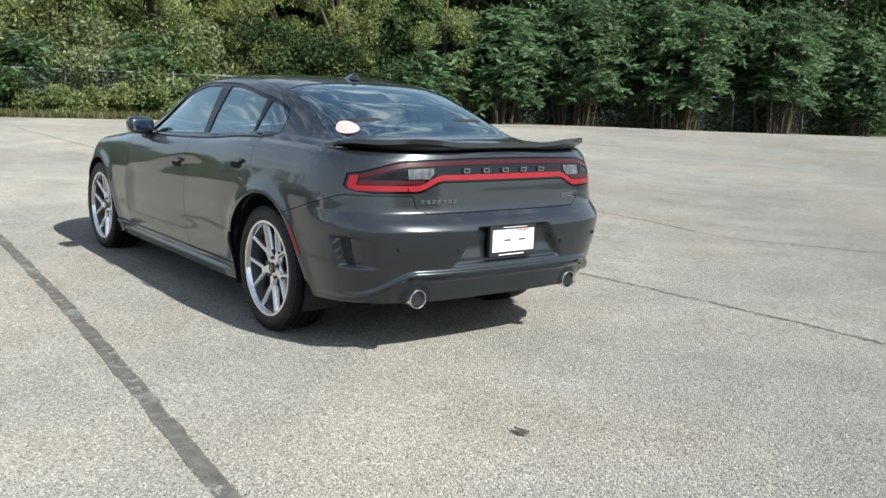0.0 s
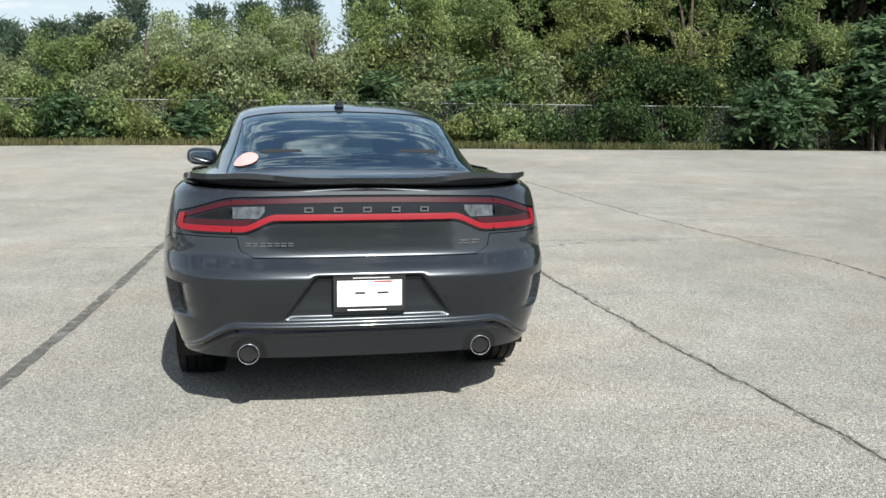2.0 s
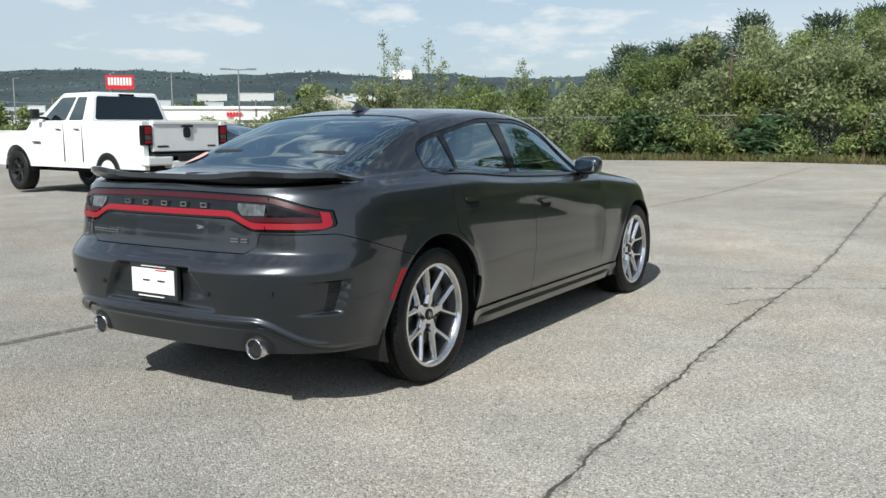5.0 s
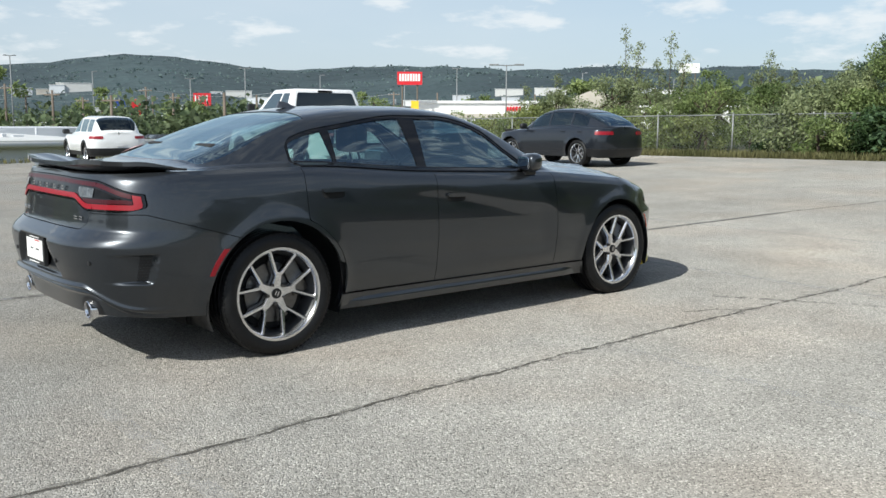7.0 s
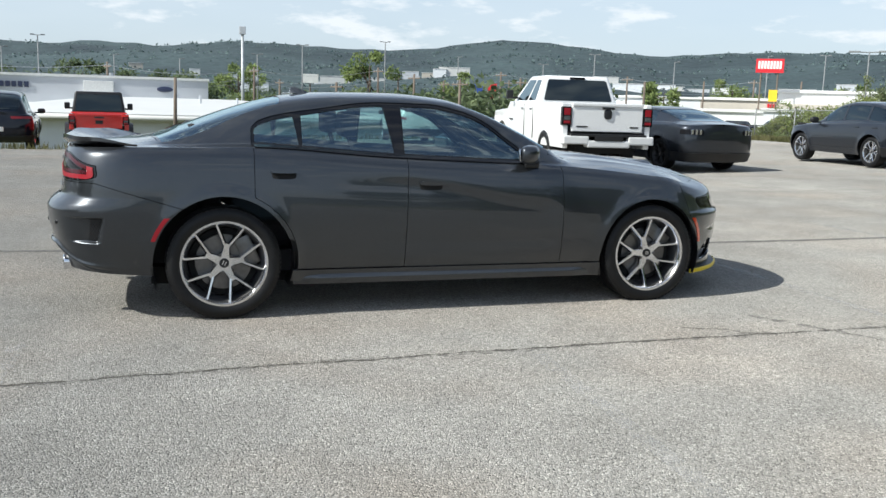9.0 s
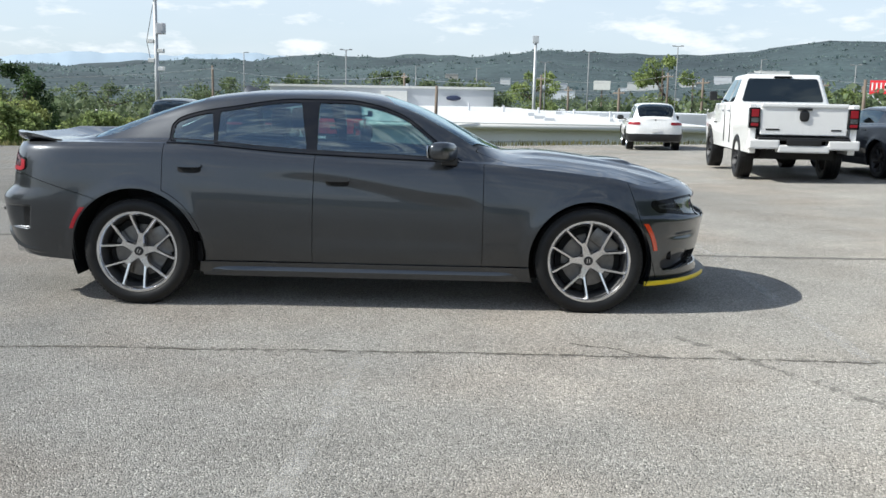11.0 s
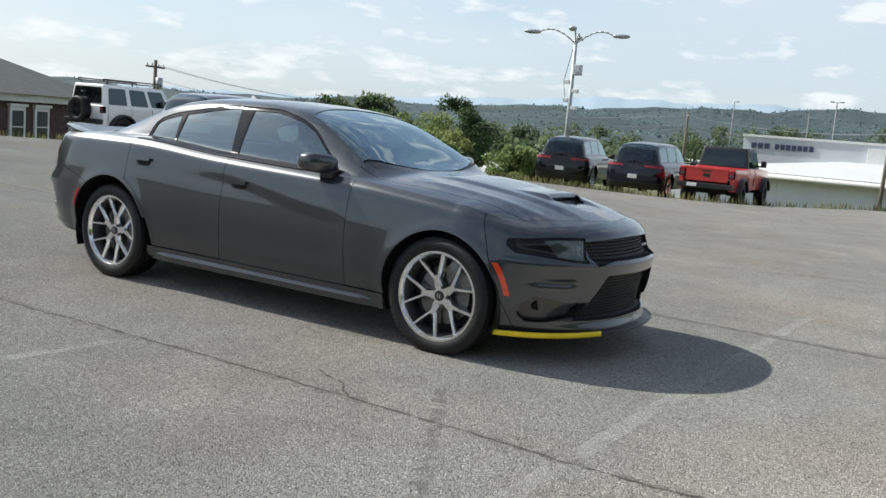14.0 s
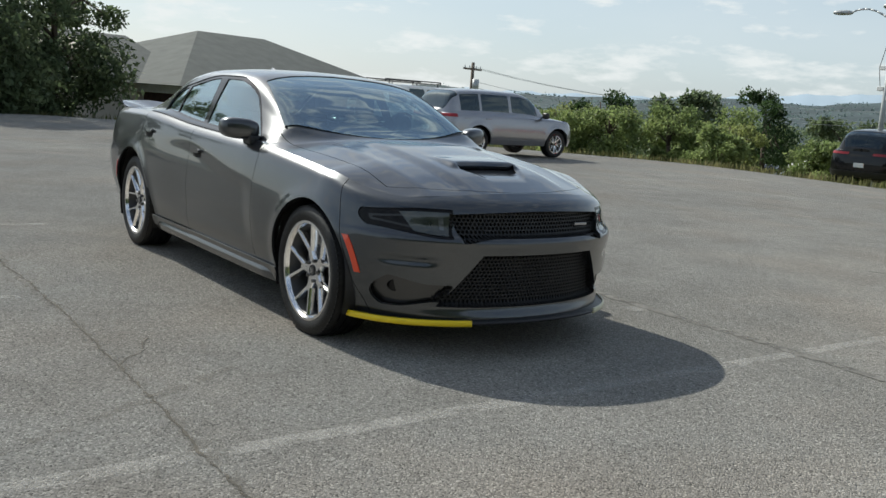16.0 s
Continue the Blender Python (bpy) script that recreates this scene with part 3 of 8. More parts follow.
def shell(q, v):
    """The body's side: q runs from the middle of the tail (0) along one side to the nose; its sign is the side. v: 0 sill, 1 shoulder."""
    q, v = np.broadcast_arrays(np.asarray(q, float), np.asarray(v, float))
    sg, a = np.where(q < 0, -1.0, 1.0), np.abs(q)
    rear, front = a < Q1, a > Q2
    phr, phf = np.clip(a / Q1, 0, 1) * math.pi / 2, np.clip((Q3 - a) / (Q3 - Q2), 0, 1) * math.pi / 2
    cr, sr = ring(phr, REAR_N)
    cf, sf = ring(phf, FRONT_N)
    xn = np.where(rear, REAR_C - 0.7 * cr, np.where(front, FRONT_C + 0.75 * cf, REAR_C + (a - Q1)))
    nose = step(0.5, 1.45, math.pi / 2 - phf)
    zb = np.where(front, BELT(FRONT_C) + (0.835 - BELT(FRONT_C)) * step(0, 0.75, math.pi / 2 - phf) + 0.038 * nose, BELT(xn))
    z0 = SILL(xn)
    z = z0 + (zb - z0) * v
    w = SECTION(v)
    x = np.where(rear, REAR_C - (REAR_C - REAR_X(z)) * cr, np.where(front, FRONT_C + (FRONT_X(z) - FRONT_C) * cf, xn))
    half = HALF(np.clip(xn, -0.3, 3.1)) * w
    y = half * np.where(rear, sr, np.where(front, sf, 1.0))
    # flared arches and the long scallop pressed into the doors
    for hx, hz, hr in HUBS:
        d = np.hypot(x - hx, z - hz)
        y = y + 0.013 * np.exp(-((d - hr) / 0.055) ** 2) * (d > hr - 0.2) * np.where(rear | front, step(0.5, 0.9, np.where(rear, sr, sf)), 1.0)
    mid = ~(rear | front)
    lip = 0.70 + 0.16 * step(2.3, 1.0, x) + 0.0 * z
    scal = step(0.35, 0.5, z) * step(lip + 0.10, lip, z) * step(2.42 - 0.18 * (z - 0.4), 2.2 - 0.18 * (z - 0.4), x) * step(0.55, 1.3, x)
    y = y - 0.016 * scal * mid
    # tail: recess, lip and corner vents
    tail = rear * step(0.35, 0.6, cr)
    rec = trapezoid(y * sg, z)
    x = x + 0.050 * step(0.0, 0.020, rec) * (0.35 + 0.65 * step(0.50, 0.62, z)) * tail
    dd = diffuser(y, z)
    x = x + rear * (0.030 * step(0.0, 0.010, dd) - 0.024 * np.exp(-((dd + 0.016) / 0.012) ** 2) - 0.014 * np.exp(-((dd - 0.026) / 0.009) ** 2)) * step(0.90, 0.80, np.abs(y)) * (z < 0.6)
    cv = step(0.0, 0.012, corner_vent(x, z)) * step(-0.975, -0.76, x) * rear
    y = y - 0.045 * cv
    # nose: intake and lamp hollows
    fr = front * 1.0
    x = x - 0.016 * fr * np.exp(-((z - 0.532) / 0.02) ** 2) * step(0.54, 0.64, y) * step(0.84, 0.74, y)
    x = x - 0.05 * fr * step(0.0, 0.02, lower_intake(y, z)) - 0.035 * fr * step(0, 0.015, upper_grille(y, z))
    return np.stack([x, sg * y, z], -1)


def lower_intake(y, z):
    y = np.abs(y)
    return np.minimum(np.minimum(0.575 - z, z - 0.30), 0.37 + (0.575 - z) * 0.7 - y)


def upper_grille(y, z):
    y = np.abs(y)
    return np.minimum(np.minimum(0.792 - z - 0.02 * (y / 0.5) ** 2, z - 0.66 + 0.03 * step(0.3, 0.5, y)), 0.50 - y + 0.3 * (z - 0.72))


def top(q, w):
    """Roof, bonnet and boot lid: q as in shell(), w from -1 to 1 across the car."""
    q, w = np.broadcast_arrays(np.asarray(q, float), np.asarray(w, float))
    e = shell(np.abs(q), np.ones_like(q))
    x, ye, ze = e[..., 0], np.abs(e[..., 1]), e[..., 2]
    u = 1 - np.abs(w)
    k = step(-0.56, -0.30, x) * step(2.52, 2.3, x)
    waist = 1 - (1 - WAIST(np.clip(x, -0.6, 2.3))) * step(0, 0.12, u)
    Y = np.abs(w) * (1 - k) + CABIN_Y(u) * waist * k
    Hh = (1 - np.abs(w) ** 2.6) * (1 - k) + CABIN_H(u) * k
    zr = np.maximum(ROOFLINE(x), ze)
    y = ye * Y * np.sign(w)
    z = ze + (zr - ze) * Hh
    # power bulge and creases of the bonnet
    bon = step(2.5, 2.75, x) * step(3.78, 3.5, x)
    z = z + bon * (0.014 * step(0.40, 0.30, np.abs(y)) + 0.006 * np.exp(-((np.abs(y) - 0.56) / 0.05) ** 2))
    scoop = step(0.26, 0.20, np.abs(y)) * step(3.10, 3.395, x) * step(3.44, 3.40, x)
    ramp = step(0.22, 0.17, np.abs(y) + 0.35 * np.maximum(0, x - 3.42)) * step(3.38, 3.40, x) * step(3.66, 3.44, x)
    z = z + 0.022 * scoop - 0.020 * ramp
    return np.stack([x, y, z], -1)


QS = lambda x: Q1 + (x - REAR_C)
DLO_TOP = Curve((0.17, 1.2), (0.24, 1.27), (0.61, 1.352), (1.07, 1.409), (1.40, 1.407), (1.60, 1.375), (1.78, 1.312), (2.0, 1.155), (2.18, 1.02))


def dlo(P, inset=0.0):
    """Positive inside the outline of the side windows."""
    x, z = P[..., 0], P[..., 2]
    return np.minimum(np.minimum(z - BELT(x) - 0.012, DLO_TOP(x) - z), np.minimum(x - 0.185 - 0.25 * np.maximum(0, z - 1.2), 2.2 - x)) - inset


def front_screen(P, inset=0.0):
    x, y = P[..., 0], np.abs(P[..., 1])
    half = 0.565 + 0.16 * (x - 1.65) / 0.75
    return np.minimum(np.minimum(x - 1.60 - 0.12 * (y / 0.6) ** 2, 2.455 - 0.20 * (y / 0.7) ** 2 - x), half - y) - inset


def rear_screen(P, inset=0.0):
    x, y = P[..., 0], np.abs(P[..., 1])
    half = 0.575 + 0.07 * step(0.35, -0.4, x)
    return np.minimum(np.minimum(x + 0.425 - 0.05 * (y / 0.6) ** 2, 0.43 + 0.0 * y - 0.05 * (y / 0.6) ** 2 - x), half - y) - inset


def arch(P):
    return np.minimum.reduce([np.hypot(P[..., 0] - hx, P[..., 2] - hz) - hr for hx, hz, hr in HUBS])


def lamp_low(y):
    return 0.886 + 0.052 * step(0.56, 0.40, np.abs(y))


def lamp_up(y):
    return 1.056 - 0.022 * (np.abs(y) / 0.8) ** 2 - 0.058 * step(0.58, 0.88, np.abs(y))


def lamp_end(y, z):
    return 0.858 - 0.30 * np.maximum(0, z - 0.925) - 14 * np.maximum(0, 0.912 - z) ** 2 * 6 - np.abs(y)


def tail_lamp(P, inset=0.0):
    """Positive inside the lamp that spans the whole tail."""
    y, z, x = np.abs(P[..., 1]), P[..., 2], P[..., 0]
    return np.minimum(np.minimum(z - lamp_low(y), lamp_up(y) - z), lamp_end(y, z)) - inset


def bumper_cut(P):
    """Positive on the rear bumper's side of its seam."""
    x, z = P[..., 0], P[..., 2]
    return 0.872 - 0.30 * np.maximum(0, x + 0.76) - z


G = 0.002
RES = np.arange(0, Q3 + 0.001, 0.02)


def build_charger():
    car = empty("sedan", pose(0, 0, 0), "dark grey metallic four-door sedan parked on the asphalt", "car")
    P = M["granite"]
    A = lambda n, piece, m, parent=car, label="", smooth=True: link_mesh(n, piece[0], piece[1], m, parent, label, smooth)
    V = np.linspace(0, 1, 61)
    vs_hi = np.linspace(0, 1, 100)
    x_of = lambda f: (lambda u, v, p: f(p))
    # doors, wings and quarters on both sides
    rear_gap = lambda p: np.minimum(p[..., 0] - 0.19, np.hypot(p[..., 0], p[..., 2] - 0.362) - 0.468)
    side = np.arange(Q1 - 0.6, Q2 + 0.9, 0.02)
    pieces = {
        "rear_door": [lambda u, v, p: rear_gap(p) - G, lambda u, v, p: 1.205 - G - p[..., 0] - 0.025 * (1.0 - p[..., 2]), lambda u, v, p: p[..., 2] - 0.316],
        "front_door": [lambda u, v, p: p[..., 0] - 1.205 - G + 0.025 * (1.0 - p[..., 2]), lambda u, v, p: 2.335 - G - p[..., 0], lambda u, v, p: p[..., 2] - 0.314],
        "rear_quarter": [lambda u, v, p: np.maximum(-rear_gap(p), 0.0 * p[..., 0] - 1) - G, lambda u, v, p: arch(p), lambda u, v, p: -bumper_cut(p) - G,
                         lambda u, v, p: -tail_lamp(p) - 0.004, lambda u, v, p: 0.6 - p[..., 0]],
        "front_wing": [lambda u, v, p: p[..., 0] - 2.335 - G, lambda u, v, p: arch(p), lambda u, v, p: 3.40 - 0.35 * (p[..., 2] - 0.6) - G - p[..., 0],
                       lambda u, v, p: p[..., 2] - 0.316 * (p[..., 0] < 2.8)],
        "side_skirt": [lambda u, v, p: 0.313 - G - p[..., 2], lambda u, v, p: arch(p), lambda u, v, p: p[..., 0] - 0.2, lambda u, v, p: 2.8 - p[..., 0]],
    }
    for name, clips in pieces.items():
        lift = 0.012 if name == "side_skirt" else 0.0
        v, f = patch(shell, side if name != "rear_quarter" else np.arange(0.3, Q1 + 1.0, 0.015), V if name != "rear_quarter" else vs_hi, clips, lift=lift, depth=0.016)
        A(name, (v, f), P)
        A(name, mirrored(v, f), P)
    # bumpers, right across
    rq = np.arange(-Q1 - 0.3, Q1 + 0.3001, 0.0125)
    lid = lambda p: np.minimum(p[..., 2] - 0.782, 0.60 - np.abs(p[..., 1]) - 0.03 * step(0.95, 0.82, p[..., 2]) - 0.055 * step(0.835, 0.782, p[..., 2]) ** 2)
    v, f = patch(shell, rq, np.linspace(0, 1, 130), [lambda u, v, p: bumper_cut(p) - G, lambda u, v, p: arch(p), lambda u, v, p: -lid(p) - G, lambda u, v, p: -tail_lamp(p) - 0.004], depth=0.016)
    A("rear_bumper", (v, f), P)
    fq = np.arange(-1.75, 1.7501, 0.0125)
    nose = lambda u, v: shell(np.where(u < 0, -1.0, 1.0) * (Q3 - np.abs(u)), v)
    seam = lambda p: p[..., 0] - 3.40 + 0.35 * (p[..., 2] - 0.6) - G
    v, f = patch(nose, fq, np.linspace(0, 1, 110), [lambda u, v, p: seam(p), lambda u, v, p: arch(p), lambda u, v, p: -lower_intake(p[..., 1], p[..., 2]),
                 lambda u, v, p: -upper_grille(p[..., 1], p[..., 2]), lambda u, v, p: -head_lamp(p), lambda u, v, p: -fog_hole(p)], depth=0.02)
    A("front_bumper", (v, f), P)
    return car


def head_lamp(P, inset=0.0):
    x, y, z = P[..., 0], np.abs(P[..., 1]), P[..., 2]
    up = 0.795 - 0.022 * step(0.62, 0.86, y)
    lo = 0.652 + 0.040 * step(0.55, 0.86, y)
    return np.minimum(np.minimum(up - z, z - lo), np.minimum(y - 0.505 - 0.15 * (0.72 - z), 0.846 - y - 9 * (z - 0.735) ** 2)) - inset


def fog_hole(P, inset=0.0):
    y, z = np.abs(P[..., 1]), P[..., 2]
    return np.minimum(np.minimum(0.455 - 0.04 * step(0.80, 0.60, y) - z, z - 0.288 - 0.035 * step(0.72, 0.56, y)), np.minimum(y - 0.50 - 0.5 * np.maximum(0, 0.40 - z), 0.81 - y - 7 * (z - 0.37) ** 2)) - inset


sedan = build_charger()


def build_charger_top(car):
    P = M["granite"]
    A = lambda n, piece, m, parent=car, label="", smooth=True: link_mesh(n, piece[0], piece[1], m, parent, label, smooth)
    cab_q = np.arange(QS(-0.55), QS(2.62), 0.0175)
    W = np.linspace(-1, 1, 141)
    lid_edge = lambda p, u, w: np.minimum(np.minimum(-0.40 - p[..., 0] - 0.03, 0.62 - np.abs(p[..., 1])), 9)
    bonnet = lambda p: np.minimum(p[..., 0] - 2.47 + 0.2 * (p[..., 1] / 0.75) ** 2, np.minimum(0.74 - 0.05 * step(2.4, 3.4, p[..., 0]) - np.abs(p[..., 1]), 3.775 - 0.42 * np.abs(p[..., 1] / 0.8) ** 2.2 - p[..., 0]))
    allq = np.concatenate([np.concatenate([[0.0005, 0.008], np.linspace(0.02, Q1, 60)]), np.arange(Q1 + 0.0175, Q2, 0.0175), np.linspace(Q2 + 0.01, Q3 - 0.01, 80)])
    # roof, pillars and shoulders: all of the top but its openings
    v, f = patch(top, allq, W, [lambda u, w, p: -bonnet(p) - G, lambda u, w, p: -boot(p) - G, lambda u, w, p: -front_screen(p), lambda u, w, p: -rear_screen(p), lambda u, w, p: -dlo(p),
                                lambda u, w, p: -cowl(p)], depth=0.016)
    A("roof", (v, f), P)
    v, f = patch(top, allq, np.linspace(-1, 1, 181), [lambda u, w, p: bonnet(p) - G, lambda u, w, p: -scoop_hole(p)], depth=0.016)
    A("bonnet", (v, f), P)
    v, f = patch(top, allq, W, [lambda u, w, p: scoop_hole(p)], depth=0.0, lift=-0.022)
    A("scoop_mesh", (v, f), M["black"])
    rq = np.arange(-1.2, 1.2001, 0.0125)
    lid = lambda p: np.minimum(p[..., 2] - 0.782, 0.60 - np.abs(p[..., 1]) - 0.03 * step(0.95, 0.82, p[..., 2]) - 0.055 * step(0.835, 0.782, p[..., 2]) ** 2)
    v1, f1 = patch(top, allq, W, [lambda u, w, p: boot(p) - G], depth=0.016)
    v2, f2 = patch(shell, rq, np.linspace(0.4, 1, 80), [lambda u, v, p: lid(p) - G, lambda u, v, p: -tail_lamp(p) - 0.004], depth=0.016)
    A("boot_lid", joined((v1, f1), (v2, f2)), P)
    # screens and side glass
    for n, fn, m, ins in (("windscreen", front_screen, M["screen"], 0.002), ("rear_window", rear_screen, M["screen"], 0.002)):
        v, f = patch(top, cab_q, W, [lambda u, w, p: fn(p, ins)], depth=0.0, lift=-0.005)
        g = A(n, (v, f), m, label="tinted glass")
        v, f = patch(top, cab_q, W, [lambda u, w, p: fn(p, 0.002), lambda u, w, p: 0.028 - fn(p, 0.0)], depth=0.0, lift=-0.009)
        A("black_border", (v, f), M["gloss"], g)
    v, f = patch(top, cab_q, W, [lambda u, w, p: cowl(p)], depth=0.01, lift=-0.012)
    A("cowl", (v, f), M["black"])
    half = np.linspace(0.02, 1, 90)
    panes = {"quarter_pane": (0.205, 0.50), "rear_door_pane": (0.518, 1.14), "front_door_pane": (1.205, 2.3)}
    for n, (x0, x1) in panes.items():
        c = [lambda u, w, p: dlo(p, 0.022), lambda u, w, p: p[..., 0] - x0 + 0.18 * (p[..., 2] - 1.1) * (x0 < 0.6) * (x0 > 0.3), lambda u, w, p: x1 - p[..., 0] - 0.18 * (p[..., 2] - 1.1) * (x1 < 0.6) - 0.18 * (p[..., 2] - 1.05) * (1.0 < x1 < 1.2),
             lambda u, w, p: p[..., 0] - x0 + 0.18 * (p[..., 2] - 1.05) * (1.2 < x0)]
        v, f = patch(top, cab_q, half, c, depth=0.0, lift=-0.012)
        A(n, (v, f), M["glass"], label="tinted glass")
        A(n, mirrored(v, f), M["glass"], label="tinted glass")

    def frame_of(u, w, p):
        open_ = np.full(p[..., 0].shape, -1.0)
        for x0, x1 in panes.values():
            x, z = p[..., 0], p[..., 2]
            a = x - x0 + 0.18 * (z - 1.1) * (x0 < 0.6) * (x0 > 0.3)
            b = x1 - x - 0.18 * (z - 1.1) * (x1 < 0.6) - 0.18 * (z - 1.05) * (1.0 < x1 < 1.2)
            c = x - x0 + 0.18 * (z - 1.05) * (1.2 < x0)
            open_ = np.maximum(open_, np.minimum(np.minimum(a, b), np.minimum(c, dlo(p, 0.022))))
        return -open_
    ledge_ = [lambda u, w, p: p[..., 2] - BELT(p[..., 0]) - 0.001, lambda u, w, p: BELT(p[..., 0]) + 0.016 - p[..., 2], lambda u, w, p: p[..., 0] - 0.2, lambda u, w, p: 2.17 - p[..., 0], lambda u, w, p: p[..., 1] - 0.4]
    v, f = patch(top, np.arange(QS(0.1), QS(2.3), 0.012), np.linspace(0.6, 1, 160), ledge_, depth=0.012, lift=0.007)
    for piece in ((v, f), mirrored(v, f)):
        A("belt_moulding", piece, M["gloss"], label="gloss black belt moulding")
    v, f = patch(top, np.arange(QS(0.1), QS(2.3), 0.01), np.linspace(0.3, 1, 110), [lambda u, w, p: dlo(p, 0.001), frame_of], depth=0.02, lift=-0.006)
    for piece in ((v, f), mirrored(v, f)):
        A("window_frame", piece, M["gloss"], label="gloss black window surround")


def cowl(P):
    x, y = P[..., 0], np.abs(P[..., 1])
    return np.minimum(np.minimum(x - 2.455 + 0.20 * (y / 0.7) ** 2, 2.47 - 0.2 * (y / 0.75) ** 2 - x + 0.02), 0.70 - y)


def boot(P):
    x, y = P[..., 0], np.abs(P[..., 1])
    return np.minimum(-0.435 + 0.04 * (y / 0.6) ** 2 - x, 0.60 - y)


def scoop_hole(P):
    x, y = P[..., 0], np.abs(P[..., 1])
    return np.minimum(np.minimum(x - 3.40, 3.475 - x), 0.205 - y - 0.4 * np.maximum(0, x - 3.40))


build_charger_top(sedan)


WHEELS = {}


def bar_mesh(bm, a, b, wa, wb, ya, yb, depth, narrow=0.55):
    """A spoke arm in the wheel's plane from a to b (x, z), wide at the back and narrow at the face (which looks to -y)."""
    a, b = Vector((a[0], 0, a[1])), Vector((b[0], 0, b[1]))
    s = (b - a).normalized().cross(Vector((0, 1, 0)))
    vs = []
    for p, w, y in ((a, wa, ya), (b, wb, yb)):
        for dy, k in ((0.0, narrow), (0.012, 0.92), (depth, 1.0)):
            for sg in (-1, 1):
                vs.append(bm.verts.new(p + s * sg * w * k / 2 + Vector((0, y + dy, 0))))
    A, B = vs[:6], vs[6:]
    loop = [0, 1, 3, 5, 4, 2]
    for i in range(6):
        j, k = loop[i], loop[(i + 1) % 6]
        bm.faces.new((A[j], A[k], B[k], B[j]))
    bm.faces.new([A[i] for i in loop][::-1])
    bm.faces.new([B[i] for i in loop])


def wheel_meshes(key, R, rim, width, arms=5, split=21, dark=False, fork=0.30):
    """Tyre, rim, disc, cap and nuts for one size of wheel, each a mesh shared by all wheels of that size. Axle along y, face to -y."""
    if key in WHEELS:
        return WHEELS[key]
    out = {}

    def keep(n, bm, m, smooth=True):
        bmesh.ops.recalc_face_normals(bm, faces=bm.faces)
        me = bpy.data.meshes.new(n)
        bm.to_mesh(me)
        bm.free()
        me.materials.append(m)
        if smooth:
            me.shade_smooth()
            me.set_sharp_from_angle(angle=radians(38))
        out[n] = me
    h = width / 2
    prof = [(rim - 0.012, -h * 0.80), (rim + 0.004, -h * 0.92), (rim + 0.02, -h * 0.985), (rim + (R - rim) * 0.5, -h * 1.04), (R - 0.03, -h * 0.99), (R - 0.012, -h * 0.90), (R - 0.003, -h * 0.78)]
    for k in range(4):
        c = -h * 0.56 + k * h * 0.373
        prof += [(R, c - 0.006), (R - 0.008, c - 0.004), (R - 0.008, c + 0.004), (R, c + 0.006)]
    prof += [(R - 0.003, h * 0.78), (R - 0.012, h * 0.9), (R - 0.03, h * 0.99), (rim + 0.02, h * 0.98), (rim - 0.012, h * 0.8)]
    bm = bmesh.new()
    lathe(bm, prof, 72)
    for k in range(72):  # shoulder blocks of the tread
        a = 2 * math.pi * (k + 0.5) / 72
        m = Matrix.Rotation(-a, 4, "Y")
        for sg in (-1, 1):
            box(bm, R - 0.016, R - 0.006, sg * h * 0.72, sg * h * 0.91, -0.009, 0.009, m=m)
    keep("tyre", bm, M["rubber"])
    bm = bmesh.new()
    lathe(bm, [(rim - 0.004, -h * 0.80), (rim + 0.008, -h * 0.91), (rim + 0.006, -h * 0.95), (rim - 0.008, -h * 0.95), (rim - 0.016, -h * 0.86), (rim - 0.020, -h * 0.76)], 60)
    yf = -h * 0.60
    tube(bm, (0, yf + 0.03, 0), (0, yf - 0.002, 0), 0.064, 0.056, 30)
    keep("rim", bm, M["black"] if dark else M["alloy"])
    for k in range(arms):
        bm = bmesh.new()
        c = math.radians(360 / arms * k + 81)
        j = (fork * 0.94 * rim * math.cos(c), fork * 0.94 * rim * math.sin(c))
        bar_mesh(bm, (0.12 * rim * math.cos(c), 0.12 * rim * math.sin(c)), ((fork + 0.05) * rim * math.cos(c), (fork + 0.05) * rim * math.sin(c)), 0.082, 0.044, yf, yf - 0.008, 0.04, 0.62)
        for sg in (-1, 1):
            d = c + sg * math.radians(split)
            bar_mesh(bm, (j[0] + 0.010 * -sg * math.sin(c), j[1] + 0.010 * sg * math.cos(c)), (rim * 0.985 * math.cos(d), rim * 0.985 * math.sin(d)), 0.034, 0.030, yf - 0.006, -h * 0.84, 0.048, 0.36)
        keep("spoke.%d" % k, bm, M["black"] if dark else M["alloy"])
    bm = bmesh.new()
    lathe(bm, [(rim - 0.018, -h * 0.77), (rim - 0.03, -h * 0.6), (rim - 0.045, 0), (rim - 0.03, h * 0.8), (rim, h * 0.85)], 60)
    keep("barrel", bm, M["barrel"])
    bm = bmesh.new()
    lathe(bm, [(0.06, -0.02), (rim * 0.66, -0.02), (rim * 0.66, 0.01), (0.06, 0.01)], 40)
    keep("brake_disc", bm, M["steel"])
    bm = bmesh.new()
    box(bm, rim * 0.42, rim * 0.80, -0.045, 0.035, -0.10, 0.10, 0.012, m=Matrix.Rotation(math.radians(-25), 4, "Y"))
    keep("calliper", bm, M["steel"])
    bm = bmesh.new()
    tube(bm, (0, yf + 0.01, 0), (0, yf - 0.008, 0), 0.034, 0.030, 24)
    keep("hub_cap", bm, M["black"])
    bm = bmesh.new()
    for dx in (-0.008, 0.008):
        box(bm, dx - 0.003, dx + 0.003, yf - 0.010, yf - 0.006, -0.014, 0.014, m=Matrix.Rotation(math.radians(25), 4, "Y"))
    keep("cap_mark", bm, M["chrome"])
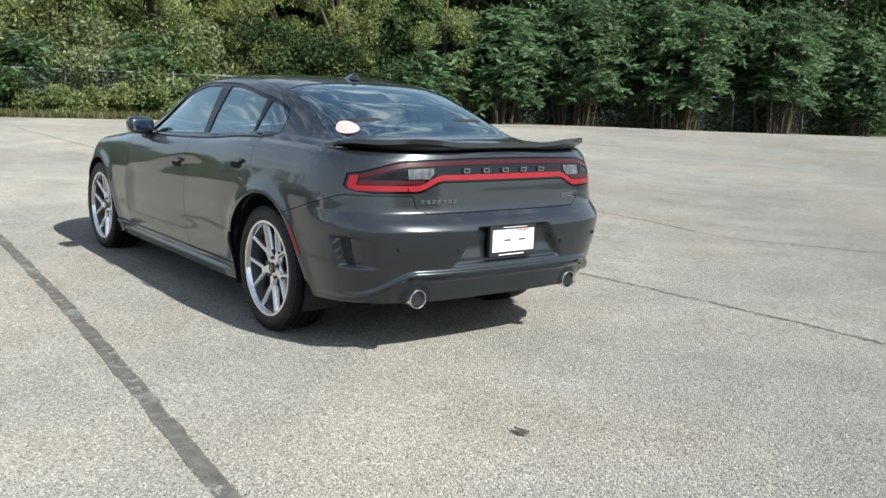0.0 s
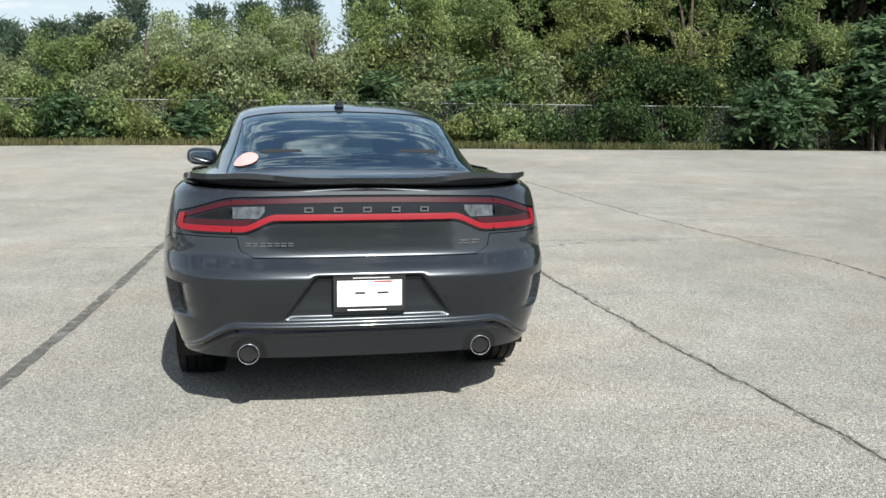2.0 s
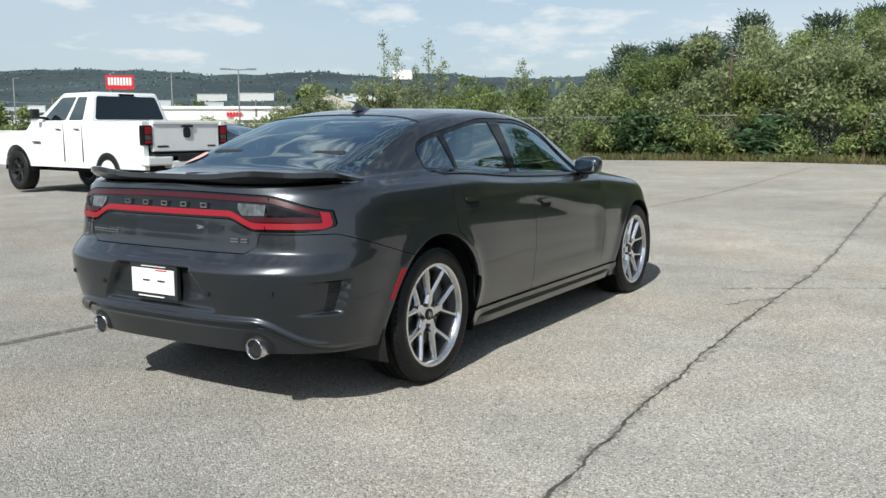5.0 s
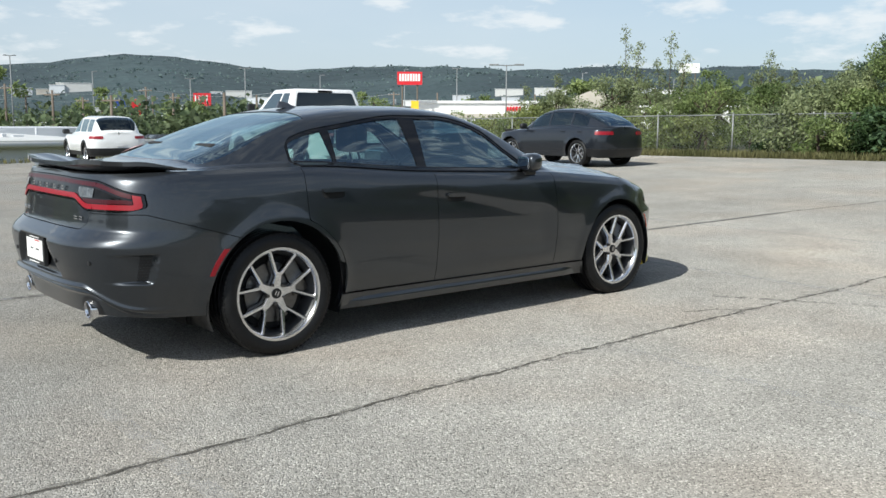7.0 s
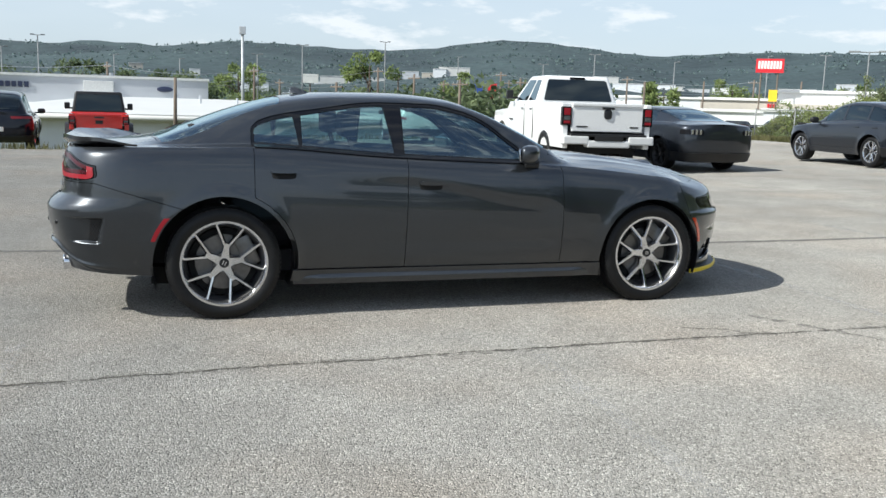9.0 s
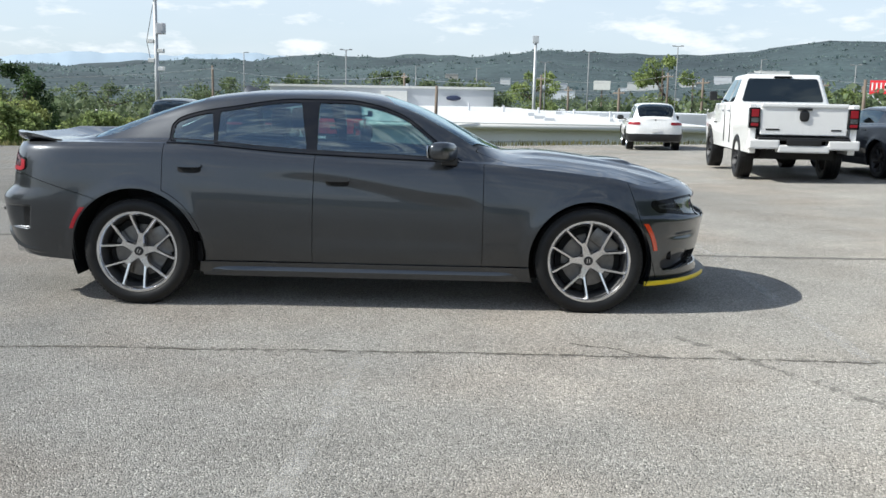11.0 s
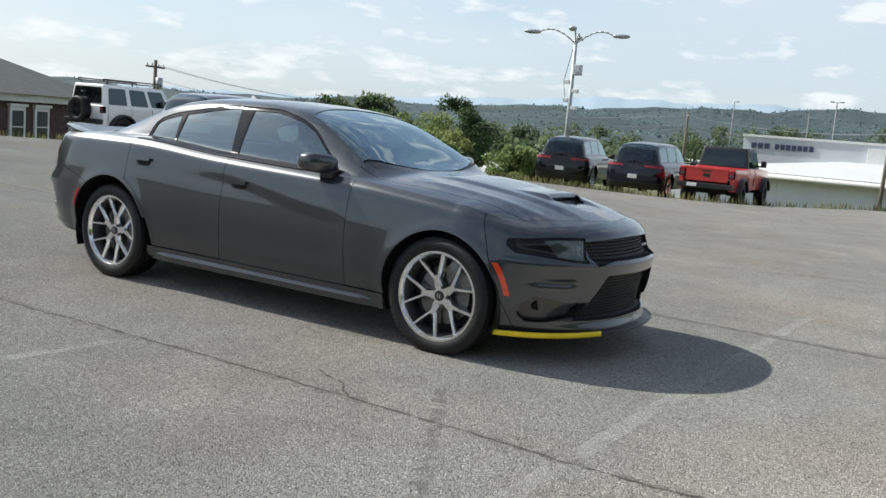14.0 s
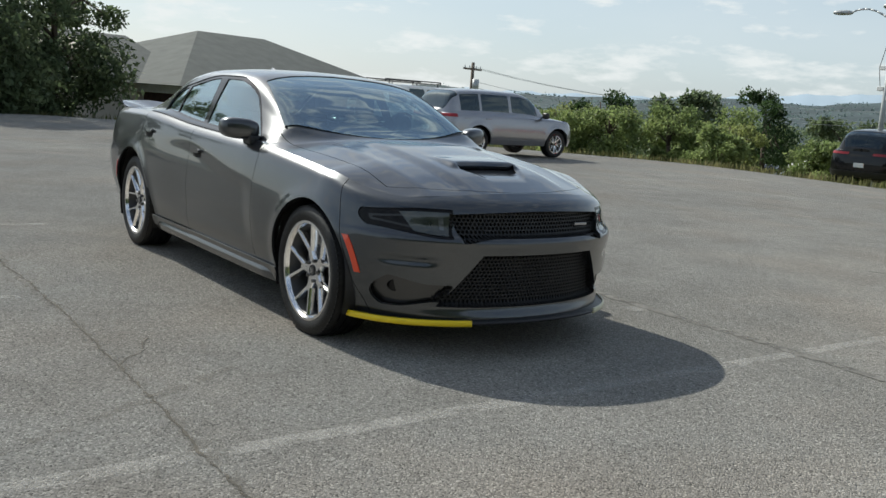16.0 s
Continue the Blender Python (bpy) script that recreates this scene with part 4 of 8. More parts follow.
    for k in range(5):
        a = math.radians(72 * k + 45)
        bm = bmesh.new()
        tube(bm, (0.058 * math.cos(a), yf + 0.01, 0.058 * math.sin(a)), (0.058 * math.cos(a), yf - 0.012, 0.058 * math.sin(a)), 0.0115, 0.010, 6)
        keep("lug_nut.%d" % k, bm, M["steel"] if not dark else M["black"])
    bm = bmesh.new()
    tube(bm, (0, 0.0, 0), (0, h * 0.8, 0), rim - 0.05, rim - 0.05, 24)
    keep("wheel_back", bm, M["dark"])
    WHEELS[key] = out
    return out


def put_wheel(parent, meshes, x, y, z, turn=0.0):
    sg = -1 if y < 0 else 1
    w = new("wheel", meshes["rim"])
    w.parent = parent
    w.matrix_local = Matrix.Translation((x, y, z)) @ Matrix.Rotation(0 if sg < 0 else math.pi, 4, "Z") @ Matrix.Rotation(turn, 4, "Y")
    w["label"] = "alloy wheel with split spokes"
    for n, me in meshes.items():
        if n != "rim":
            o = new(n.split(".")[0], me)
            o.parent = w
    return w


def blob(bm, c, r, n=2.6, seg=24, rings=14):
    """A rounded box shape (superellipsoid)."""
    f = lambda w, m: math.copysign(abs(w) ** m, w)
    rows = []
    for i in range(rings + 1):
        t = -math.pi / 2 + math.pi * i / rings
        row = []
        for k in range(seg):
            a = 2 * math.pi * k / seg
            row.append(bm.verts.new((c[0] + r[0] * f(math.cos(t), 2 / n) * f(math.cos(a), 2 / n), c[1] + r[1] * f(math.cos(t), 2 / n) * f(math.sin(a), 2 / n), c[2] + r[2] * f(math.sin(t), 2 / n))))
        rows.append(row)
    for A, B in zip(rows[:-1], rows[1:]):
        for k in range(seg):
            bm.faces.new((A[k], A[(k + 1) % seg], B[(k + 1) % seg], B[k]))
    bmesh.ops.remove_doubles(bm, verts=bm.verts, dist=1e-5)
    return bm


def seat_mesh(rest=True):
    bm = bmesh.new()
    box(bm, -0.28, 0.26, -0.26, 0.26, 0.0, 0.16, 0.05)
    box(bm, -0.36, -0.20, -0.25, 0.25, 0.12, 0.70, 0.06, m=Matrix.Rotation(math.radians(-16), 4, "Y"))
    if rest:
        box(bm, -0.55, -0.44, -0.13, 0.13, 0.70, 0.88, 0.04)
        for y in (-0.05, 0.05):
            tube(bm, (-0.45, y, 0.62), (-0.49, y, 0.74), 0.008, 0.008, 6)
    return bm


def tail_x(y, z):
    qs = np.linspace(0, Q1, 200)
    zz = (z - 0.292) / (1.078 - 0.292)
    p = shell(qs, np.full(200, zz))
    return float(np.interp(abs(y), p[:, 1], p[:, 0]))


def build_charger_details(car):
    P = M["granite"]
    A = lambda n, piece, m, parent=car, label="", smooth=True: link_mesh(n, piece[0], piece[1], m, parent, label, smooth)

    def both(n, piece, m, label=""):
        return A(n, piece, m, label=label), A(n, mirrored(*piece), m, label=label)
    meshes = wheel_meshes("20", 0.364, 0.270, 0.245, 5, 20, fork=0.42)
    for i, (hx, hz, hr) in enumerate(HUBS):
        put_wheel(car, meshes, hx, -0.800, 0.364, -0.45 * i)
        put_wheel(car, meshes, hx, 0.800, 0.364, 0.5 + 0.2 * i)
    # dark liner behind the panels, floor pan, arches
    v, f = patch(shell, np.arange(0, Q3 + 0.01, 0.05), np.linspace(0, 1, 20), [lambda u, v, p: arch(p) - 0.01], depth=0, lift=-0.04)
    A("inner_shell", joined((v, f), mirrored(v, f)), M["dark"])
    bm = bmesh.new()
    box(bm, -0.45, 3.45, -0.62, 0.62, 0.19, 0.30)
    box(bm, -0.80, -0.15, -0.62, 0.62, 0.33, 1.03)
    box(bm, 2.55, 3.48, -0.60, 0.60, 0.25, 0.76)
    box(bm, 0.45, 2.6, -0.80, 0.80, 0.20, 0.30)
    part("underbody", bm, M["dark"], car)
    for hx, hz, hr in HUBS:
        for sg in (-1, 1):
            bm = bmesh.new()
            rows = []
            for k in range(25):
                a = math.pi * (-0.12 + 1.24 * k / 24)
                rows.append([bm.verts.new((hx + (hr + 0.012) * math.cos(a), sg * y, hz + (hr + 0.012) * math.sin(a))) for y in (0.60, 0.905)])
            for a, b in zip(rows[:-1], rows[1:]):
                bm.faces.new((a[0], a[1], b[1], b[0]))
            part("wheel_arch_liner", bm, M["black"], car, smooth=True)
    # cabin
    bm = bmesh.new()
    box(bm, 0.0, 2.4, -0.74, 0.74, 0.28, 0.42)
    box(bm, 2.0, 2.5, -0.72, 0.72, 0.62, 1.01, 0.05)
    box(bm, 1.2, 2.1, -0.12, 0.12, 0.4, 0.66, 0.03)
    part("dashboard", bm, M["seat"], car)
    for x in (0.95,):
        for y in (-0.37, 0.37):
            bm = seat_mesh()
            bmesh.ops.transform(bm, matrix=pose(1.38, y, 0.46), verts=bm.verts)
            part("front_seat", bm, M["seat"], car)
    bm = bmesh.new()
    box(bm, 0.15, 0.72, -0.64, 0.64, 0.42, 0.62, 0.05)
    box(bm, 0.02, 0.18, -0.64, 0.64, 0.6, 1.12, 0.05, m=Matrix.Translation((0.0, 0, 0)) @ Matrix.Rotation(math.radians(-14), 4, "Y"))
    for y in (-0.36, 0.36):
        box(bm, -0.20, -0.10, y - 0.12, y + 0.12, 1.10, 1.23, 0.03)
    part("rear_bench", bm, M["seat"], car)
    bm = bmesh.new()
    box(bm, -0.42, -0.08, -0.62, 0.62, 1.06, 1.09)
    part("parcel_shelf", bm, M["seat"], car)
    bm = bmesh.new()
    bmesh.ops.create_circle(bm, segments=28, radius=0.185)
    ringv = [v.co.copy() for v in bm.verts]
    bm.clear()
    tilt = Matrix.Translation((1.93, 0.37, 0.93)) @ Matrix.Rotation(math.radians(-65), 4, "Y")
    pts = [tilt @ c for c in ringv]
    pipe(bm, pts + pts[:1], 0.014, 8)
    tube(bm, pts[0], pts[14], 0.016, 0.016, 8)
    part("steering_wheel", bm, M["seat"], car)
    bm = bmesh.new()
    box(bm, 1.80, 1.83, -0.11, 0.11, 1.31, 1.37, 0.012)
    part("rear_view_mirror", bm, M["black"], car)
    # tail lamp across the whole back
    rq = np.arange(-1.42, 1.4201, 0.0115)
    vv = np.linspace(0.66, 1, 90)
    seam = lambda u, v, p: np.abs(np.abs(p[..., 1]) - 0.602) - 0.003
    def bound(a, b, fn):
        return [lambda u, v, p: fn(p) - a, lambda u, v, p: b - fn(p)]
    low = lambda p: np.minimum(p[..., 2] - lamp_low(p[..., 1]), lamp_end(p[..., 1], p[..., 2]))
    up = lambda p: lamp_up(p[..., 1]) - p[..., 2]
    lamp = A("tail_lamp", patch(shell, rq, vv, [lambda u, v, p: tail_lamp(p), seam], depth=0.02, lift=-0.002), M["gloss"], label="full-width red tail lamp in gloss black")
    R = lambda n, m, clips, lift: A(n, patch(shell, rq, vv, clips + [seam], depth=0.004, lift=lift), m, lamp)
    R("red_light_band", M["red"], bound(0.009, 0.036, low) + [lambda u, v, p: up(p) - 0.010], 0.004)
    R("upper_lens", M["deepred"], bound(0.008, 0.030, up) + [lambda u, v, p: low(p) - 0.040], 0.003)
    inner = lambda p: np.minimum(low(p) - 0.040, up(p) - 0.040)
    slant = lambda p: np.abs(p[..., 1]) - 0.455 - 0.9 * np.maximum(0, 0.985 - p[..., 2])
    def R2(n, m, clips, lift):
        piece = patch(shell, rq[rq >= 0], vv, clips + [seam], depth=0.004, lift=lift)
        A(n, piece, m, lamp)
        A(n, mirrored(*piece), m, lamp)
    R2("reversing_lens", M["clear"], [lambda u, v, p: inner(p), lambda u, v, p: slant(p), lambda u, v, p: 0.595 - np.abs(p[..., 1]), lambda u, v, p: p[..., 2] - 0.955], 0.003)
    R2("signal_lens", M["smoke"], [lambda u, v, p: inner(p), lambda u, v, p: np.abs(p[..., 1]) - 0.608, lambda u, v, p: p[..., 2] - 0.955], 0.003)
    R2("lower_lens", M["deepred"], [lambda u, v, p: inner(p), lambda u, v, p: slant(p) - 0.02, lambda u, v, p: 0.948 - p[..., 2]], 0.003)
    # chrome marks on the tail, plain shapes in place of lettering
    for y in (0.262, 0.131, 0.0, -0.131, -0.262):
        bm = bmesh.new()
        x = tail_x(y, 0.995) - 0.010
        for y0_, y1_, z0_, z1_ in ((-0.020, 0.020, 0.983, 0.989), (-0.020, 0.020, 1.001, 1.007), (-0.020, -0.013, 0.989, 1.001), (0.013, 0.020, 0.989, 1.001)):
            box(bm, x - 0.003, x + 0.003, y + y0_, y + y1_, z0_, z1_)
        part("badge", bm, M["chrome"], lamp)
    for k in range(7):
        y = 0.53 - 0.031 * k
        bm = bmesh.new()
        x = tail_x(y, 0.84) - 0.005
        box(bm, x - 0.003, x + 0.003, y - 0.0125, y + 0.0125, 0.8335, 0.8385)
        box(bm, x - 0.002, x + 0.002, y - 0.0125, y + 0.0125, 0.8445, 0.8495)
        part("badge", bm, M["chrome"], car)
    for y, w in ((-0.452, 0.024), (-0.505, 0.020)):
        bm = bmesh.new()
        x = tail_x(y, 0.84) - 0.005
        box(bm, x - 0.003, x + 0.003, y - w, y + w, 0.832, 0.838)
        box(bm, x - 0.002, x + 0.002, y - w, y + w, 0.845, 0.851)
        part("badge", bm, M["chrome"], car)
    # spoiler
    secs = []
    for q in np.linspace(-1.2, 1.2, 81):
        e = shell(q, 1.0)
        e2 = shell(q * 1.001 + 0.002, 1.0) - shell(q * 1.001 - 0.002, 1.0)
        nrm = np.array([-e2[1], e2[0]]) * (1 if True else -1)
        nrm = nrm / np.linalg.norm(nrm)
        if nrm[0] > 0:
            nrm = -nrm
        y = abs(e[1])
        k = float(step(1.21, 0.86, abs(q)))
        h = (0.058 + 0.018 * float(np.exp(-((y - 0.52) / 0.16) ** 2))) * (0.2 + 0.8 * k)
        pts = [(-0.17 * k - 0.02, 0.004), (-0.08 * k - 0.01, 0.030 * k + 0.004), (0.022 * k, h), (0.024 * k, h - 0.024 * k), (0.0, 0.022 * k), (-0.05 * k, 0.002)]
        base = e[2] + 0.004
        secs.append([(e[0] + nrm[0] * o, e[1] + nrm[1] * o, base + up_) for o, up_ in pts])
    n, V_, F_ = 6, [p for s in secs for p in s], []
    for i in range(len(secs) - 1):
        for k in range(n):
            F_.append((i * n + k, i * n + (k + 1) % n, (i + 1) * n + (k + 1) % n, (i + 1) * n + k))
    F_ += [tuple(range(n)), tuple(range((len(secs) - 1) * n, len(secs) * n))[::-1]]
    sp = A("spoiler", (V_, F_), M["spoiler"])
    sp.data.set_sharp_from_angle(angle=radians(35))
    # number plate in its frame
    fr = bmesh.new()
    xp = -1.068
    box(fr, xp - 0.013, xp + 0.012, -0.163, 0.163, 0.541, 0.714, 0.005)
    fr = part("plate_frame", fr, M["grille"], car, "black plate frame with pale print")
    bm = bmesh.new()
    box(bm, xp - 0.0165, xp - 0.011, -0.146, 0.146, 0.568, 0.686, 0.002)
    plate = part("plate", bm, M["plate"], fr, "white dealer plate")
    for x0, x1, z0, z1, m in ((-0.09, 0.075, 0.6965, 0.6995, "plate"), (-0.075, 0.10, 0.5505, 0.5555, "plate"), (0.02, 0.065, 0.626, 0.634, "plateblack"), (-0.085, -0.035, 0.626, 0.634, "plateblack"),
                              (-0.10, -0.02, 0.678, 0.684, "platered")):
        bm = bmesh.new()
        box(bm, xp - 0.0185, xp - 0.0125, x0, x1, z0, z1)
        part("print_bar", bm, M[m], plate)
    # exhausts
    for y in (-0.54, 0.54):
        bm = bmesh.new()
        lathe(bm, [(0.0, 0.0), (0.041, 0.0), (0.044, -0.155), (0.048, -0.160), (0.049, -0.15), (0.049, 0.12)], 36, "Z")
        bmesh.ops.transform(bm, matrix=Matrix.Translation((-0.822, y, 0.344)) @ Matrix.Rotation(math.radians(88), 4, "Y"), verts=bm.verts)
        ex = part("exhaust_tip", bm, M["chrome"], car, "oval chrome exhaust tip", True)
        bm = bmesh.new()
        tube(bm, (-0.84, y, 0.345), (-0.966, y, 0.342), 0.0405, 0.0405, 24)
        part("exhaust_bore", bm, M["dark"], ex)
        S_cut = patch(shell, np.arange(-1.2, 1.2, 0.012), np.linspace(0, 0.3, 40), [lambda u, v, p: 0.070 - np.hypot((p[..., 1] - y) * 0.85, p[..., 2] - 0.342)], depth=0.0, lift=0.0025)
        A("exhaust_recess", S_cut, M["black"])
    # parking sensors
    for y, z in ((0.68, 0.617), (-0.68, 0.617), (0.36, 0.60), (-0.36, 0.60)):
        bm = bmesh.new()
        x = tail_x(y, z)
        tube(bm, (x + 0.01, y, z), (x - 0.004, y, z), 0.013, 0.012, 14)
        part("parking_sensor", bm, M["black"], car)
    # corner vents with their meshes, side markers
    vq, vz = np.arange(0.75, 1.4, 0.008), np.linspace(0.15, 0.55, 60)
    hexes = lambda a, b, s: np.minimum.reduce([np.hypot((a / s + o) - np.round(a / s + o), (b / (s * 1.732) + o) * 1.732 - np.round(b / (s * 1.732) + o) * 1.732) * s for o in (0.0, 0.5)])
    vent = lambda p: corner_vent(p[..., 0], p[..., 2])
    both("corner_vent", patch(shell, vq, vz, [lambda u, v, p: vent(p) - 0.014, lambda u, v, p: p[..., 0] + 0.800 - (p[..., 2] - 0.6) * 0.1, lambda u, v, p: hexes(p[..., 0], p[..., 2], 0.018) - 0.0055], depth=0.006, lift=0.003), M["black"], "black mesh vent")
    both("vent_back", patch(shell, vq, vz, [lambda u, v, p: vent(p) - 0.014, lambda u, v, p: p[..., 0] + 0.800 - (p[..., 2] - 0.6) * 0.1], depth=0.0, lift=-0.004), M["dark"])
    red = lambda p: np.hypot(p[..., 0], p[..., 2] - 0.362)
    both("rear_reflector", patch(shell, np.arange(Q1 - 0.5, Q1 + 0.1, 0.01), np.linspace(0.2, 0.7, 70), [lambda u, v, p: red(p) - 0.447, lambda u, v, p: 0.472 - red(p), lambda u, v, p: p[..., 2] - 0.52,
         lambda u, v, p: 0.665 - p[..., 2], lambda u, v, p: -p[..., 0]], depth=0.006, lift=0.004), M["red"], "red side reflector")
    fr_ = lambda p: np.hypot(p[..., 0] - 3.052, p[..., 2] - 0.362)
    both("front_reflector", patch(shell, np.arange(Q2 - 0.1, Q2 + 1.0, 0.01), np.linspace(0.2, 0.8, 90), [lambda u, v, p: fr_(p) - 0.440, lambda u, v, p: 0.468 - fr_(p), lambda u, v, p: p[..., 2] - 0.44,
         lambda u, v, p: 0.625 - p[..., 2], lambda u, v, p: p[..., 0] - 3.1], depth=0.006, lift=0.005), M["orange"], "orange side marker")
    # sills that flare outwards under the doors
    for sg in (-1, 1):
        rows = []
        for x in np.linspace(0.44, 2.60, 40):
            k = float(step(0.42, 0.62, x) * step(2.62, 2.45, x))
            y0 = 0.862
            rows.append([(x, sg * (y0 + o * (0.45 + 0.55 * k)), z) for o, z in ((-0.02, 0.313), (0.012, 0.308), (0.040, 0.262), (0.042, 0.252), (0.030, 0.212), (-0.02, 0.205))])
        V_, F_ = [p for r in rows for p in r], []
        for i in range(len(rows) - 1):
            for k in range(6):
                q = (i * 6 + k, (i + 1) * 6 + k, (i + 1) * 6 + (k + 1) % 6, i * 6 + (k + 1) % 6)
                F_.append(q if sg > 0 else q[::-1])
        F_ += [tuple(range(6))[:: sg], tuple(range((len(rows) - 1) * 6, len(rows) * 6))[::-sg]]
        sill_ = A("sill_moulding", (V_, F_), P, label="flared painted sill moulding")
        sill_.data.set_sharp_from_angle(angle=radians(25))
    # door handles
    for hx, hz in ((0.375, 0.945), (1.362, 0.872)):
        us, ws = np.arange(QS(hx) - 0.13, QS(hx) + 0.13, 0.006), np.linspace(0.6, 1.0, 80)
        # flat dark patch painted in for the shade inside the cup
        cup = both("handle_cup_shade", patch(shell, us, ws, [lambda u, v, p: 1 - ((p[..., 0] - hx) / 0.078) ** 4 - ((p[..., 2] - hz + 0.008) / 0.030) ** 4], depth=0.0, lift=0.0015), M["dark"])
        both("door_handle", patch(shell, us, ws, [lambda u, v, p: 1 - ((p[..., 0] - hx) / 0.082) ** 4 - ((p[..., 2] - hz - 0.010) / 0.014) ** 4], depth=0.018, lift=0.022), P, "body-coloured door handle")
    # mirrors
    for sg in (-1, 1):
        bm = bmesh.new()
        blob(bm, (2.07, sg * 0.912, 1.078), (0.075, 0.110, 0.066), 3.0, 28, 16)
        for v in bm.verts:
            v.co.x -= 0.35 * (abs(v.co.y) - 0.90)
            v.co.z += 0.06 * (abs(v.co.y) - 0.90)
        mir = part("door_mirror", bm, P, car, "body-coloured door mirror", True)
        bm = bmesh.new()
        blob(bm, (1.99, sg * 0.915, 1.078), (0.008, 0.088, 0.046), 5.0, 36, 14)
        bmesh.ops.transform(bm, matrix=Matrix.Translation((1.99, sg * 0.915, 1.078)) @ Matrix.Rotation(sg * 0.34, 4, "Z") @ Matrix.Rotation(-0.05, 4, "Y") @ Matrix.Translation((-1.99, -sg * 0.915, -1.078)), verts=bm.verts)
        part("mirror_glass", bm, M["mirror"], mir, smooth=True)
        bm = bmesh.new()
        box(bm, 2.05, 2.16, *sorted((sg * 0.76, sg * 0.88)), 0.985, 1.040, 0.012)
        part("mirror_stalk", bm, M["black"], mir)
    # aerial fin, sticker
    bm = bmesh.new()
    base = [(0.53, -0.03), (0.53, 0.03), (0.70, 0.02), (0.70, -0.02)]
    zr = float(ROOFLINE(0.6)) - 0.006
    lowv = [bm.verts.new((x, y, zr + 0.004)) for x, y in base]
    topv = [bm.verts.new((x, y, z)) for x, y, z in ((0.545, -0.006, zr + 0.052), (0.545, 0.006, zr + 0.052), (0.60, 0.004, zr + 0.044), (0.60, -0.004, zr + 0.044))]
    for i in range(4):
        bm.faces.new((lowv[i], lowv[(i + 1) % 4], topv[(i + 1) % 4], topv[i]))
    bm.faces.new(topv)
    bmesh.ops.bevel(bm, geom=list(bm.edges), offset=0.004, segments=2, affect="EDGES")
    part("aerial_fin", bm, M["granite"], car, smooth=True)
    cab_q = np.arange(QS(-0.5), QS(0.1), 0.006)
    oval = lambda p: 1 - ((p[..., 0] + 0.262) / 0.075) ** 2 - ((p[..., 1] - 0.545) / 0.062) ** 2
    A("sticker", patch(top, cab_q, np.linspace(0.1, 0.95, 160), [lambda u, w, p: oval(p)], depth=0, lift=0.002), M["sticker"], label="pale pink oval sticker on the rear window")
    # nose
    nose = lambda u, v: shell(np.where(u < 0, -1.0, 1.0) * (Q3 - np.abs(u)), v)
    nq = np.arange(-0.80, 0.8001, 0.0048)
    hexg = lambda p, s: hexes(p[..., 1], p[..., 2], s) - 0.36 * s
    up_g = lambda p: upper_grille(p[..., 1], p[..., 2])
    lo_g = lambda p: lower_intake(p[..., 1], p[..., 2])
    for n, fn, v0, v1, s in (("upper_grille", up_g, 0.60, 0.95, 0.022), ("lower_grille", lo_g, 0.08, 0.60, 0.022)):
        vv2 = np.linspace(v0, v1, 66 if v0 > 0.5 else 90)
        back = A(n, patch(nose, nq[::2], vv2[::2], [lambda u, v, p: fn(p)], depth=0.0, lift=-0.03), M["dark"], label="black honeycomb grille")
        A("honeycomb", patch(nose, nq, vv2, [lambda u, v, p: fn(p), lambda u, v, p: hexg(p, s)], depth=0.012, lift=-0.006), M["grille"], back)
    hq, hv = np.arange(0.35, 1.5, 0.009), np.linspace(0.55, 1.0, 80)
    for n, ins, lift, m, clips in (("head_lamp", 0.0, -0.006, "smoke", []), ("led_strip", 0.0, -0.003, "ledgrey", [lambda u, v, p: 0.0055 - np.abs(head_lamp(p) - 0.034), lambda u, v, p: np.abs(p[..., 1]) - 0.53]),
                                   ("inner_lens", 0.0, -0.002, "palelens", [lambda u, v, p: head_lamp(p) - 0.016, lambda u, v, p: 0.69 + 0.5 * (p[..., 2] - 0.72) - np.abs(p[..., 1])]),
                                   ("lamp_end", 0.0, 0.0, "clear", [lambda u, v, p: head_lamp(p) - 0.02, lambda u, v, p: 0.011 - np.abs(np.abs(p[..., 1]) - 0.555), lambda u, v, p: 0.03 - np.abs(p[..., 2] - 0.722)])):
        piece = patch(nose, hq, hv, [lambda u, v, p: head_lamp(p)] + clips, depth=0.01, lift=lift)
        if n == "head_lamp":
            hl = both(n, piece, M[m], "smoked headlamp")
        else:
            A(n, piece, M[m], hl[0])
            A(n, mirrored(*piece), M[m], hl[1])
    fq, fv = np.arange(0.3, 1.3, 0.01), np.linspace(0.05, 0.5, 60)
    # near-black paint imitates the shade on the body-coloured hollow
    both("shaded_fog_recess", patch(nose, fq, fv, [lambda u, v, p: fog_hole(p)], depth=0.0, lift=-0.035), M["spoiler"])
    for sg in (-1, 1):
        bm = bmesh.new()
        tube(bm, (3.56, sg * 0.70, 0.39), (3.635, sg * 0.71, 0.39), 0.034, 0.032, 20)
        part("fog_lamp", bm, M["smoke"], car)
    bm = bmesh.new()
    box(bm, 3.846, 3.862, 0.29, 0.38, 0.708, 0.722, 0.003)
    part("grille_badge", bm, M["silver"], car)
    # splitter with guard strips
    secs, tags = [], []
    qs = np.linspace(-1.06, 1.06, 91)
